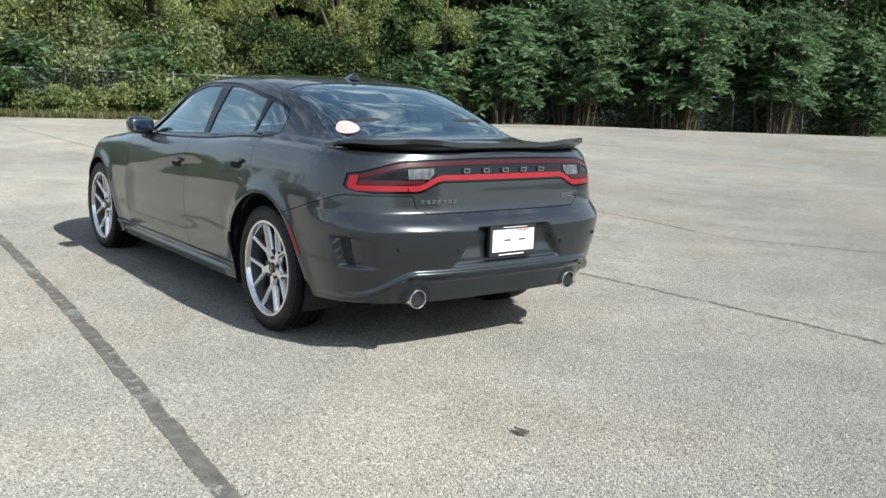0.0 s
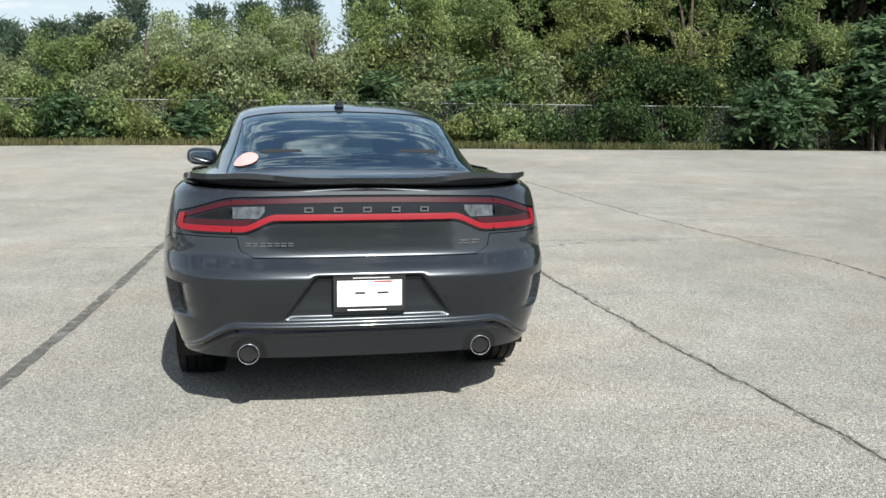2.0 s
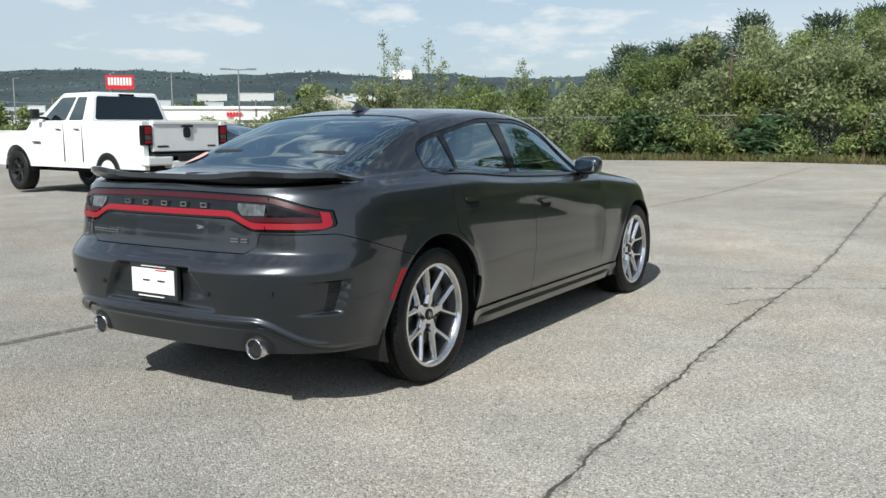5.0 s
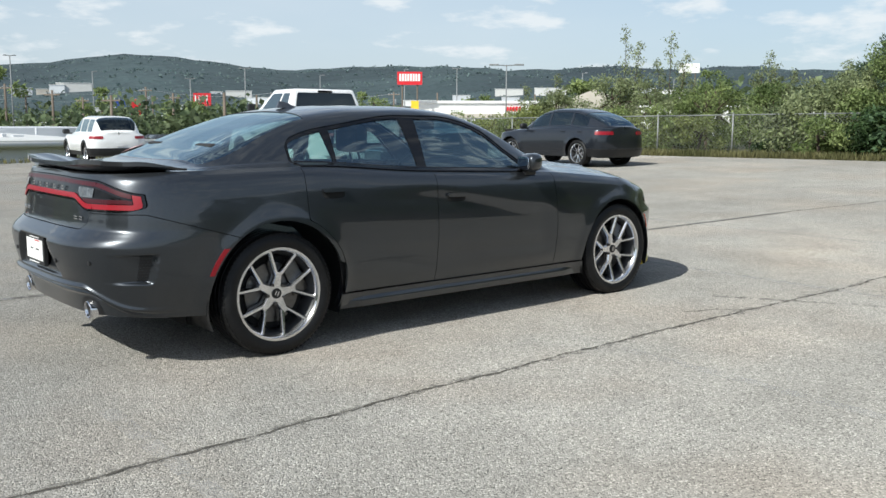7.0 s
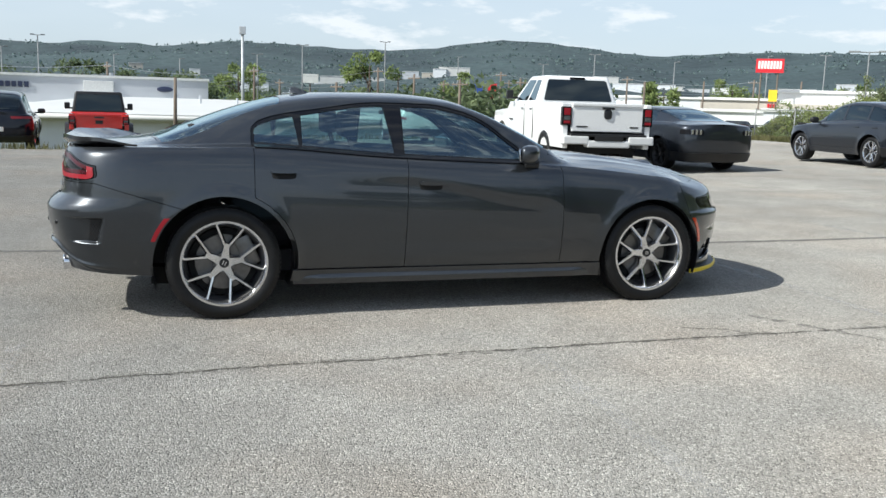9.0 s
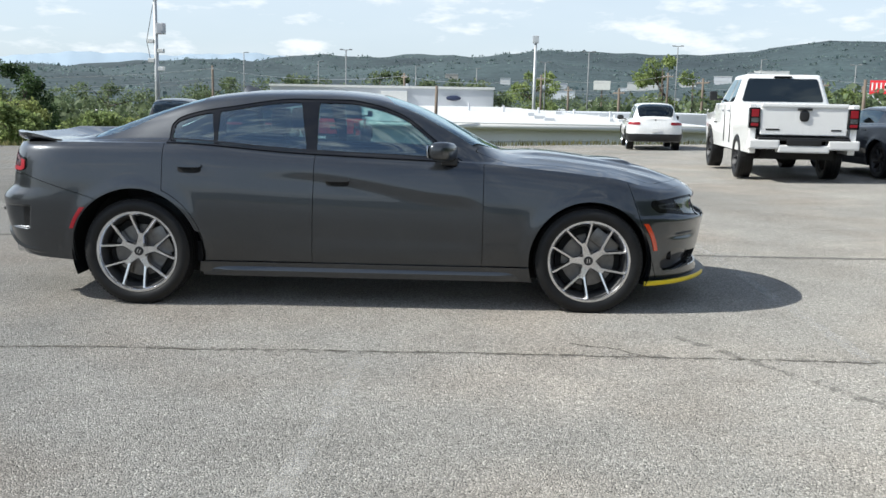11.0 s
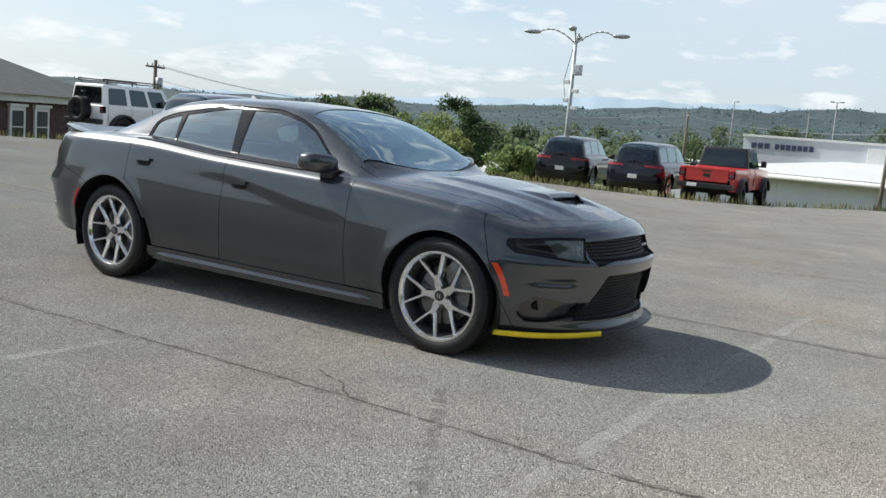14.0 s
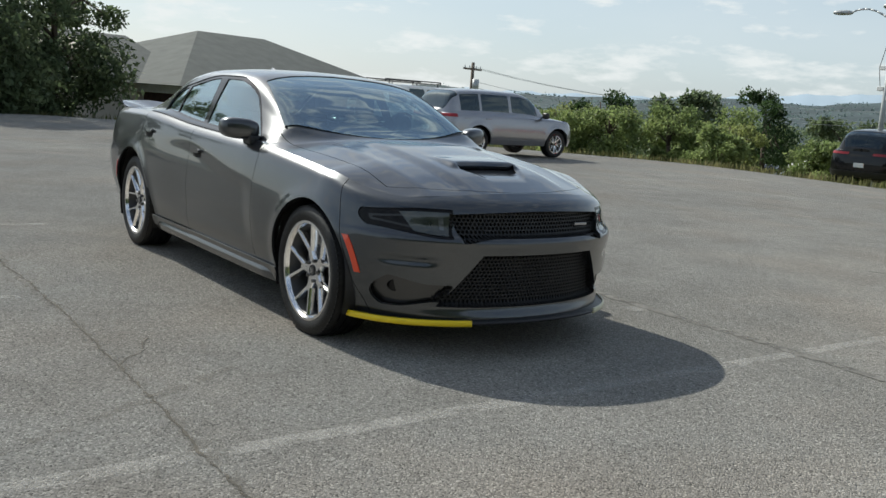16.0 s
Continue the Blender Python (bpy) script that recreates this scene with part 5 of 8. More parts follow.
    for q in qs:
        p0 = nose(q, 0.02)
        d = nose(q + 0.003, 0.02) - nose(q - 0.003, 0.02)
        nrm = np.array([d[1], -d[0]]) / np.linalg.norm(d[:2])
        if nrm[0] < 0:
            nrm = -nrm
        k = 0.5 + 0.5 * float(step(1.3, 0.9, abs(q)))
        secs.append([(p0[0] + nrm[0] * o * k, p0[1] + nrm[1] * o * k, p0[2] + z) for o, z in ((-0.05, 0.012), (0.045, 0.004), (0.052, -0.004), (0.045, -0.014), (-0.05, -0.02))])

    def loft(rows, grow=0.0):
        n = len(rows[0])
        V_, F_ = [], []
        for r in rows:
            V_ += r
        for i in range(len(rows) - 1):
            for k in range(n):
                F_.append((i * n + k, (i + 1) * n + k, (i + 1) * n + (k + 1) % n, i * n + (k + 1) % n))
        F_ += [tuple(range(n)), tuple(range((len(rows) - 1) * n, len(rows) * n))[::-1]]
        return V_, F_
    split = A("splitter", loft(secs), M["black"], smooth=False)

    def guard(rows):
        out = []
        for r in rows:
            a, b = np.array(r[1]), np.array(r[3])
            c, o = np.array(r[2]), np.array(r[0])
            n = (c - o) / np.linalg.norm(c - o)
            out.append([tuple(c + n * 0.008 * math.cos(t) - n * 0.004 + np.array([0, 0, 0.017 * math.sin(t)])) for t in np.linspace(0, 2 * math.pi, 9)[:-1]])
        return loft(out)
    half = [r for q, r in zip(qs, secs) if q > 0.42]
    other = [r for q, r in zip(qs, secs) if q < -0.42]
    for rows in (half, other):
        right = rows[0][0][1] < 0
        A("guard_strip", guard(rows), M["yellow" if right else "paleguard"], label="yellow plastic guard strip on the splitter" if right else "pale plastic guard strip on the splitter")


build_charger_details(sedan)


# ---- other parked vehicles ----
class Body:
    """A vehicle's outer surfaces from a few curves. x runs from the tail (0) forward, y to the left."""

    def __init__(self, length, half, belt, roof, cabin, hubs, sill=0.3, rn=4.0, fn=3.0, tail=None, face=None, waist=0.95, box=0.0, crown=0.03):
        self.l, self.half, self.belt, self.roof, self.cabin, self.hubs, self.sill = length, half, belt, roof, cabin, hubs, sill
        self.rn, self.fn, self.waist, self.box, self.crown = rn, fn, waist, box, crown
        self.tail = tail or Curve((0.2, 0.10), (0.5, 0.0), (0.7, 0.0), (1.1, 0.06))
        self.face = face or Curve((0.2, -0.10), (0.5, 0.0), (0.75, -0.03), (1.1, -0.22))
        self.cut = 0.55

    def shell(self, q, v):
        q, v = np.broadcast_arrays(np.asarray(q, float), np.asarray(v, float))
        sg, a = np.where(q < 0, -1.0, 1.0), np.abs(q)
        c = self.cut
        rear, front = a < 1, a > 2
        cr, sr = ring(np.clip(a, 0, 1) * math.pi / 2, self.rn)
        cf, sf = ring(np.clip(3 - a, 0, 1) * math.pi / 2, self.fn)
        c2 = 0.75
        xn = np.where(rear, c - c * cr, np.where(front, self.l - c2 + c2 * cf, c + (a - 1) * (self.l - c - c2)))
        zb = self.belt(xn)
        z = self.sill + (zb - self.sill) * v
        w = SECTION(v) * (1 - self.box) + self.box * (0.985 + 0.015 * np.sin(v * 3.1))
        x = np.where(rear, xn + self.tail(z) * cr ** 2, np.where(front, xn + self.face(z) * cf ** 2, xn))
        y = self.half * w * np.where(rear, sr, np.where(front, sf, 1.0))
        for hx, hz, hr in self.hubs:
            d = np.hypot(x - hx, z - hz)
            y = y + 0.025 * np.exp(-((d - hr) / 0.07) ** 2) * np.where(rear | front, step(0.5, 0.9, np.where(rear, sr, sf)), 1.0)
        return np.stack([x, sg * y, z], -1)

    def top(self, q, w):
        q, w = np.broadcast_arrays(np.asarray(q, float), np.asarray(w, float))
        e = self.shell(np.abs(q), np.ones_like(q))
        x, ye, ze = e[..., 0], np.abs(e[..., 1]), e[..., 2]
        u = 1 - np.abs(w)
        a, b, c, d = self.cabin
        k = step(a, b, x) * step(d, c, x)
        wst = 1 - (1 - self.waist) * step(0, 0.12, u)
        cy = CABIN_Y(u) * (1 - self.box) + self.box * Curve((0, 1), (0.4, 0.95), (0.62, 0.90), (0.7, 0.84), (1, 0))(u)
        Y = np.abs(w) * (1 - k) + cy * wst * k
        H_ = (1 - np.abs(w) ** 2.6) * (1 - k) + CABIN_H(u) * k
        zr = np.maximum(self.roof(x), ze) + self.crown * (1 - k)
        return np.stack([x, ye * Y * np.sign(w), ze + (zr - ze) * H_], -1)


def build_vehicle(name, label, m, body, colour, side_panes, front_x, rear_x, wheels, glass="privacy", lamps="red", bars=(), trim="black", dark_wheels=False, bed=None, bumper=None, lift=0.0,
                  lamp_box=(0.55, 0.86, 0.62, 0.80), group="", rack=False, plate=True):
    th = empty(name, m, label, "pickup truck" if bed else "car", group)
    P = M[colour]
    sh, tp = body.shell, body.top
    A = lambda n, piece, mt, parent=th, lab="", smooth=True: link_mesh(n, piece[0], piece[1], mt, parent, lab, smooth)
    arch_ = lambda p: np.minimum.reduce([np.hypot(p[..., 0] - hx, p[..., 2] - hz) - hr for hx, hz, hr in body.hubs])
    qs = np.concatenate([np.linspace(-3, -2, 20)[:-1], np.linspace(-2, -1, 60)[:-1], np.linspace(-1, 1, 41)[:-1], np.linspace(1, 2, 60)[:-1], np.linspace(2, 3, 20)])
    low = (lambda u, v, p: p[..., 2] - body.sill - lift)
    A("body", patch(sh, qs, np.linspace(0, 1, 28), [lambda u, v, p: arch_(p), low], depth=0.03, turned=True), P)
    tq = np.concatenate([np.linspace(0.02, 1, 40)[:-1], np.linspace(1, 2, 120)[:-1], np.linspace(2, 2.98, 30)])
    W = np.linspace(-1, 1, 61)
    h_of = lambda w: 1 - np.abs(w)
    side = lambda x0, x1: (lambda u, w, p: np.minimum(np.minimum(p[..., 0] - x0, x1 - p[..., 0]), np.minimum(h_of(w) - 0.13, 0.52 - h_of(w)) * 0.6))
    # glass stands where the roof is high enough over the belt
    high = lambda p: body.roof(p[..., 0]) - body.belt(p[..., 0]) - 0.12
    fs = lambda u, w, p: np.minimum(np.minimum(p[..., 0] - front_x[0] - 0.04 * (p[..., 1] / 0.6) ** 2, front_x[1] - 0.12 * (p[..., 1] / 0.7) ** 2 - p[..., 0]), h_of(w) - 0.50)
    rs = lambda u, w, p: np.minimum(np.minimum(p[..., 0] - rear_x[0], rear_x[1] - p[..., 0]), h_of(w) - 0.50)
    holes = [fs, rs] + [side(a, b) for a, b in side_panes]
    out = [(lambda f: (lambda u, w, p: -f(u, w, p)))(f) for f in holes]
    if bed:
        out.append(lambda u, w, p: -np.minimum(np.minimum(p[..., 0] - 0.08, bed - p[..., 0]), h_of(w) - 0.07))
    A("roof", patch(tp, tq, W, out, depth=0.02), P)
    A("windscreen", patch(tp, tq, W, [fs], depth=0, lift=-0.006), M[glass])
    A("rear_window", patch(tp, tq, W, [rs], depth=0, lift=-0.006), M[glass])
    for a, b in side_panes:
        v, f = patch(tp, tq, np.linspace(0.2, 1, 30), [side(a, b)], depth=0, lift=-0.006)
        A("side_window", (v, f), M[glass])
        A("side_window", mirrored(v, f), M[glass])
    bm = bmesh.new()
    L_, hw = body.l, body.half
    z1 = float(body.belt(L_ / 2)) - 0.04
    box(bm, 0.25, L_ - 0.3, -hw * 0.66, hw * 0.66, body.sill - 0.02 + lift, z1 if not bed else z1 - 0.25)
    part("chassis", bm, M["dark"], th)
    if bed:
        bm = bmesh.new()
        box(bm, 0.06, bed, -hw * 0.86, hw * 0.86, z1 - 0.5, z1 - 0.45)
        part("bed_floor", bm, M["dark"], th)
    # seats behind the glass
    cx = (body.cabin[1] + body.cabin[2]) / 2
    for y in (-0.36, 0.36):
        bm = seat_mesh()
        bmesh.ops.transform(bm, matrix=pose(cx, y, z1 - 0.62), verts=bm.verts)
        part("seat", bm, M["seat"], th)
    R, rim, width = wheels
    me = wheel_meshes((R, dark_wheels), R, rim, width, 5, 16, dark_wheels)
    for hx, hz, hr in body.hubs:
        for sg in (-1, 1):
            put_wheel(th, me, hx, sg * (hw - width * 0.62), R, 0.3)
    # lamps, bumpers and handles
    y0, y1, lz0, lz1 = lamp_box
    lq = np.linspace(0, 1.6, 60)
    lv = np.linspace(0.3, 1, 50)
    for sg in (1, -1):
        v, f = patch(sh, lq, lv, [lambda u, v, p: np.minimum(np.minimum(np.abs(p[..., 1]) - y0, p[..., 2] - lz0), np.minimum(lz1 - p[..., 2], 0.30 - p[..., 0]))], depth=0.012, lift=0.012, turned=True)
        A("tail_lamp", (v, f) if sg > 0 else mirrored(v, f), M[lamps], lab="red tail lamp")
        hq = np.linspace(2.2, 3, 40)
        v, f = patch(sh, hq, lv, [lambda u, v, p: np.minimum(np.minimum(np.abs(p[..., 1]) - hw * 0.5, p[..., 2] - lz0 + 0.02), np.minimum(lz1 + 0.0 - p[..., 2], p[..., 0] - L_ + 0.5))], depth=0.012, lift=0.008, turned=True)
        A("head_lamp", (v, f) if sg > 0 else mirrored(v, f), M["clear"], lab="clear headlamp")
    for z0, za, mt in bars:
        v, f = patch(sh, np.linspace(-1.25, 1.25, 70), np.linspace(0, 1, 40), [lambda u, v, p: p[..., 2] - z0, lambda u, v, p: za - p[..., 2], lambda u, v, p: 0.55 - p[..., 0], lambda u, v, p: arch_(p)], depth=0.03, lift=0.03, turned=True)
        A("rear_bumper", (v, f), M[mt])
    v, f = patch(sh, np.linspace(1, 2, 60), np.linspace(0, 0.3, 14), [lambda u, v, p: arch_(p), lambda u, v, p: body.sill + 0.14 - p[..., 2]], depth=0.02, lift=0.012, turned=True)
    A("side_sill", (v, f), P if trim == "paint" else M[trim])
    A("side_sill", mirrored(v, f), P if trim == "paint" else M[trim])
    for hx, hz, hr in body.hubs:
        d = lambda p: np.hypot(p[..., 0] - hx, p[..., 2] - hz)
        v, f = patch(sh, np.linspace(0.5, 2.6, 130), np.linspace(0, 1, 40), [lambda u, v, p: d(p) - hr + 0.002, lambda u, v, p: hr + 0.045 - d(p)], depth=0.03, lift=0.01, turned=True)
        for piece in ((v, f), mirrored(v, f)):
            A("wheel_arch", piece, P if trim == "paint" else M[trim])
    for x0, x1 in side_panes[:2]:
        for sg in (-1, 1):
            bm = bmesh.new()
            zb = float(body.belt(x0)) - 0.10
            yy = hw * 0.955
            box(bm, x0 + 0.02, x0 + 0.2, *sorted((sg * (yy - 0.02), sg * (yy + 0.025))), zb - 0.012, zb + 0.012, 0.005)
            part("door_handle", bm, P if trim != "chrome" else M["chrome"], th)
    for sg in (-1, 1):
        bm = bmesh.new()
        mx = front_x[1] - 0.35
        zm = float(body.belt(mx)) + 0.09
        blob(bm, (mx, sg * (hw + 0.08), zm), (0.06, 0.12, 0.085), 3.2, 16, 10)
        box(bm, mx - 0.02, mx + 0.05, *sorted((sg * (hw - 0.12), sg * hw)), zm - 0.08, zm - 0.04)
        part("door_mirror", bm, M["black"], th, smooth=True)
    if plate:
        bm = bmesh.new()
        xr = float(body.shell(0.0, 0.5)[0])
        zc = 0.5 if bed else 0.62
        box(bm, xr - 0.035, xr - 0.02, -0.15, 0.15, zc, zc + 0.13, 0.004)
        part("plate", bm, M["plate"] if colour != "whitex" else M["plate"], th)
    return th


def heading(x, y, az, dz=0.0):
    return Matrix.Translation((x, y, gz(x, y) + dz)) @ Matrix.Rotation(math.radians(az), 4, "Z")


def ledge(x, y):
    return float(land_z(x, y))


def prism(profile, width, soft_keys=(), bevel=0.03):
    """A side outline of (x, z) drawn out across y; width(x, z) is the half width there. Corners marked soft are left unbevelled."""
    bm = bmesh.new()
    L_ = [bm.verts.new((x, width(x, z), z)) for x, z in profile]
    R_ = [bm.verts.new((x, -width(x, z), z)) for x, z in profile]
    n = len(profile)
    for i in range(n):
        bm.faces.new((L_[i], L_[(i + 1) % n], R_[(i + 1) % n], R_[i]))
    bm.faces.new(L_[::-1]), bm.faces.new(R_)
    bmesh.ops.recalc_face_normals(bm, faces=bm.faces)
    if bevel:
        keep = set()
        for i in range(n):
            j = (i + 1) % n
            if i in soft_keys or j in soft_keys:
                continue
            for A_ in (L_, R_):
                keep.add(bm.edges.get((A_[i], A_[j])))
            keep.add(bm.edges.get((L_[i], R_[i])))
        bmesh.ops.bevel(bm, geom=[e for e in keep if e], offset=bevel, segments=3, affect="EDGES", profile=0.6)
    return bm


def under(x0, x1, sill, hubs, r):
    """The lower edge of a body from x0 to x1 with its wheel arches; returns the points and which of them lie on an arch."""
    pts, on = [(x0, sill)], []
    for hx, hz in hubs:
        a0 = math.asin(max(-1, min(1, (sill - hz) / r)))
        if not (x0 < hx - r and hx + r < x1):
            continue
        for k in range(13):
            a = math.pi - a0 - (math.pi - 2 * a0) * k / 12
            on.append(len(pts))
            pts.append((hx + r * math.cos(a), hz + r * math.sin(a)))
    return pts + [(x1, sill)], on


def sheet(quad, u0, u1, v0, v1, lift=0.006, thick=0.008, round_=0.05):
    """A thin pane laid on the four-cornered face quad (lower left, lower right, upper right, upper left), with cut corners."""
    a, b, c, d = (Vector(p) for p in quad)
    at = lambda u, v: a.lerp(b, u).lerp(d.lerp(c, u), v)
    n = (b - a).cross(d - a).normalized()
    lu, lv = (b - a).length * (u1 - u0), (d - a).length * (v1 - v0)
    ru, rv = min(0.45, round_ / lu) * (u1 - u0), min(0.45, round_ / lv) * (v1 - v0)
    ring_ = []
    for cu, cv, a0 in ((u1 - ru, v1 - rv, 0), (u0 + ru, v1 - rv, 90), (u0 + ru, v0 + rv, 180), (u1 - ru, v0 + rv, 270)):
        for k in range(4):
            g = math.radians(a0 + 30 * k)
            ring_.append((cu + ru * math.cos(g), cv + rv * math.sin(g)))
    bm = bmesh.new()
    up_ = [bm.verts.new(at(u, v) + n * lift) for u, v in ring_]
    lo_ = [bm.verts.new(at(u, v) + n * (lift - thick)) for u, v in ring_]
    bm.faces.new(up_), bm.faces.new(lo_[::-1])
    for i in range(len(ring_)):
        j = (i + 1) % len(ring_)
        bm.faces.new((lo_[i], lo_[j], up_[j], up_[i]))
    return bm


def build_boxy(name, label, category, m, colour, L, hw, belt, sill, hood, hubs, arch_r, wheels, cab, bed=None, bed_z=None, lamp=(0.08, 0.30, 0.98, 1.34), doors=(), trim="black", top=None, flares=False, group=""):
    """An upright pickup or off-roader. cab: rear base, rear top, front top, front base (x), roof height, half width at the roof."""
    th = empty(name, m, label, category, group)
    P = M[colour]
    xr0, xr1, xf1, xf0, zr, hr = cab
    x0 = bed if bed else 0.0
    wid = lambda x, z: hw * (1 - 0.05 * float(step(L - 0.7, L, x))) * (1 - 0.03 * float(step(belt - 0.45, sill, z)))
    low, on = under(x0, L - 0.06, sill, hubs, arch_r)
    prof = low + [(L, sill + 0.22), (L - 0.02, hood - 0.22), (L - 0.14, hood - 0.03), (xf0 + 0.2, hood + 0.035), (xf0 - 0.02, belt), (x0, belt)]
    body = part("body", prism(prof, wid, on), P, th, smooth=True)
    body.data.set_sharp_from_angle(angle=radians(40))
    # greenhouse
    hb = hw * 0.955
    low4 = [(xr0, hb), (xf0, hb * 0.97), (xf0, -hb * 0.97), (xr0, -hb)]
    top4 = [(xr1, hr), (xf1, hr * 0.97), (xf1, -hr * 0.97), (xr1, -hr)]
    bm = bmesh.new()
    a = [bm.verts.new((x, y, belt - 0.02)) for x, y in low4]
    b = [bm.verts.new((x, y, zr)) for x, y in top4]
    for i in range(4):
        bm.faces.new((a[i], a[(i + 1) % 4], b[(i + 1) % 4], b[i]))
    bm.faces.new(a[::-1]), bm.faces.new(b)
    bmesh.ops.recalc_face_normals(bm, faces=bm.faces)
    bmesh.ops.bevel(bm, geom=list(bm.edges), offset=0.06, segments=3, affect="EDGES", profile=0.6)
    cabin = part("cabin", bm, M[top] if top else P, th, smooth=True)
    cabin.data.set_sharp_from_angle(angle=radians(40))
    zl = belt - 0.02
    Q = lambda i, j: [(*low4[i], zl), (*low4[j], zl), (*top4[j], zr), (*top4[i], zr)]
    part("rear_window", sheet(Q(3, 0)[1::-1] + Q(3, 0)[:1:-1], 0.06, 0.94, 0.10, 0.86), M["privacy"], th)
    part("windscreen", sheet(Q(1, 2), 0.05, 0.95, 0.06, 0.90), M["privacy"], th)
    for u0, u1 in doors:
        part("side_window", sheet(Q(3, 2), u0, u1, 0.08, 0.84), M["privacy"], th)
        part("side_window", sheet([Q(1, 0)[0], Q(1, 0)[1], Q(1, 0)[2], Q(1, 0)[3]], 1 - u1, 1 - u0, 0.08, 0.84), M["privacy"], th)
    if bed:
        bz = bed_z or belt
        low, on = under(0.02, bed - 0.012, sill, hubs, arch_r)
        for sg in (-1, 1):
            bm = prism(low + [(bed - 0.012, bz), (0.02, bz)], lambda x, z: 0.06, on, 0.02)
            for v in bm.verts:
                v.co.y += sg * (hw - 0.06) * (1 - 0.03 * float(step(belt - 0.45, sill, v.co.z)))
            part("bed_side", bm, P, th)
        bm = bmesh.new()
        box(bm, 0.0, bed, -hw + 0.14, hw - 0.14, sill + 0.25, sill + 0.32)
        part("bed_floor", bm, M["dark"], th)
        bm = bmesh.new()
        lw = lamp[1]
        box(bm, -0.02, 0.07, -hw + lw, hw - lw, lamp[2] - 0.12, bz - 0.035, 0.018)
        box(bm, -0.045, 0.08, -hw + lw, hw - lw, bz - 0.06, bz + 0.012, 0.018)
        gate = part("tailgate", bm, P, th)
        bm = bmesh.new()
        box(bm, -0.055, -0.03, -0.13, 0.13, bz - 0.11, bz - 0.07, 0.008)
        part("gate_handle", bm, M["black"], gate)
    else:
        bm = bmesh.new()
        box(bm, -0.012, 0.02, -hw * 0.74, hw * 0.74, sill + 0.22, belt - 0.03, 0.01)
        part("tailgate", bm, P, th)
    # inside of the arches and underside
    bm = bmesh.new()
    box(bm, 0.12, L - 0.2, -hw * 0.62, hw * 0.62, sill - 0.10, belt - 0.35)
    part("chassis", bm, M["dark"], th)
    for hx, hz in hubs:
        for sg in (-1, 1):
            bm = bmesh.new()
            rows = []
            for k in range(13):
                g = math.pi * k / 12
                rows.append([bm.verts.new((hx + (arch_r + 0.004) * math.cos(g), sg * y, hz + (arch_r + 0.004) * math.sin(g))) for y in (hw * 0.6, hw - 0.03)])
            for p, q in zip(rows[:-1], rows[1:]):
                bm.faces.new((p[0], p[1], q[1], q[0]))
            part("wheel_arch_liner", bm, M["dark"], th)
            if flares:
                bm = bmesh.new()
                for k in range(12):
                    g0, g1 = math.pi * (0.06 + 0.88 * k / 12), math.pi * (0.06 + 0.88 * (k + 1) / 12)
                    v8 = [bm.verts.new((hx + rr_ * math.cos(g), sg * y, hz + rr_ * math.sin(g) * 0.92)) for g in (g0, g1) for rr_, y in ((arch_r - 0.01, hw - 0.02), (arch_r + 0.07, hw - 0.02), (arch_r + 0.05, hw + 0.13), (arch_r - 0.01, hw + 0.13))]
                    for i in range(4):
                        j = (i + 1) % 4
                        bm.faces.new((v8[i], v8[j], v8[4 + j], v8[4 + i]))
                part("fender_flare", bm, M["black"], th)
    R, rim, tw = wheels
    me = wheel_meshes((R, rim, "spoked"), R, rim, tw, 6, 11, True, 0.5)
    for hx, hz in hubs:
        for sg in (-1, 1):
            put_wheel(th, me, hx, sg * (hw - tw * 0.52 + (0.08 if flares else 0)), R, 0.3)
    # lamps
    t0, t1, z0, z1 = lamp
    for sg in (-1, 1):
        bm = bmesh.new()
        box(bm, -0.035, 0.10, *sorted((sg * (hw - t1 + 0.015), sg * (hw + 0.006))), z0, z1, 0.02)
        tl = part("tail_lamp", bm, M["smoke"], th, "dark red tail lamp")
        h_ = z1 - z0
        for f0, f1, mt in ((0.55, 0.92, "red"), (0.10, 0.24, "red"), (0.28, 0.50, "clear")):
            bm = bmesh.new()
            box(bm, -0.042, 0.03, *sorted((sg * (hw - t1 + 0.04), sg * (hw - 0.03))), z0 + h_ * f0, z0 + h_ * f1, 0.006)
            part("lens", bm, M[mt], tl)
        bm = bmesh.new()
        xm, zm = xf0 - 0.45, belt + 0.16
        box(bm, xm - 0.05, xm + 0.07, *sorted((sg * (hw + 0.05), sg * (hw + 0.21))), zm - 0.10, zm + 0.10, 0.03)
        mi = part("door_mirror", bm, M["black"], th)
        bm = bmesh.new()
        box(bm, xm - 0.01, xm + 0.05, *sorted((sg * (hw - 0.08), sg * (hw + 0.07))), zm - 0.10, zm - 0.05, 0.01)
        part("mirror_arm", bm, M["black"], mi)
        bm = bmesh.new()
        box(bm, L - 0.10, L + 0.01, *sorted((sg * hw * 0.62, sg * hw * 0.93)), hood - 0.30, hood - 0.12, 0.02)
        part("head_lamp", bm, M["clear"], th)
        for u0, u1 in doors:
            xs = xr0 + (xf0 - xr0) * u0 - 0.03
            bm = bmesh.new()
            box(bm, xs - 0.005, xs + 0.005, *sorted((sg * (hw - 0.015), sg * (hw + 0.002))), sill + 0.12, belt - 0.03)
            part("door_seam", bm, M["dark"], th)
            bm = bmesh.new()
            box(bm, xs + 0.06, xs + 0.25, *sorted((sg * (hw - 0.01), sg * (hw + 0.03))), belt - 0.16, belt - 0.13, 0.008)
            part("door_handle", bm, P if trim != "chrome" else M["chrome"], th)
    return th


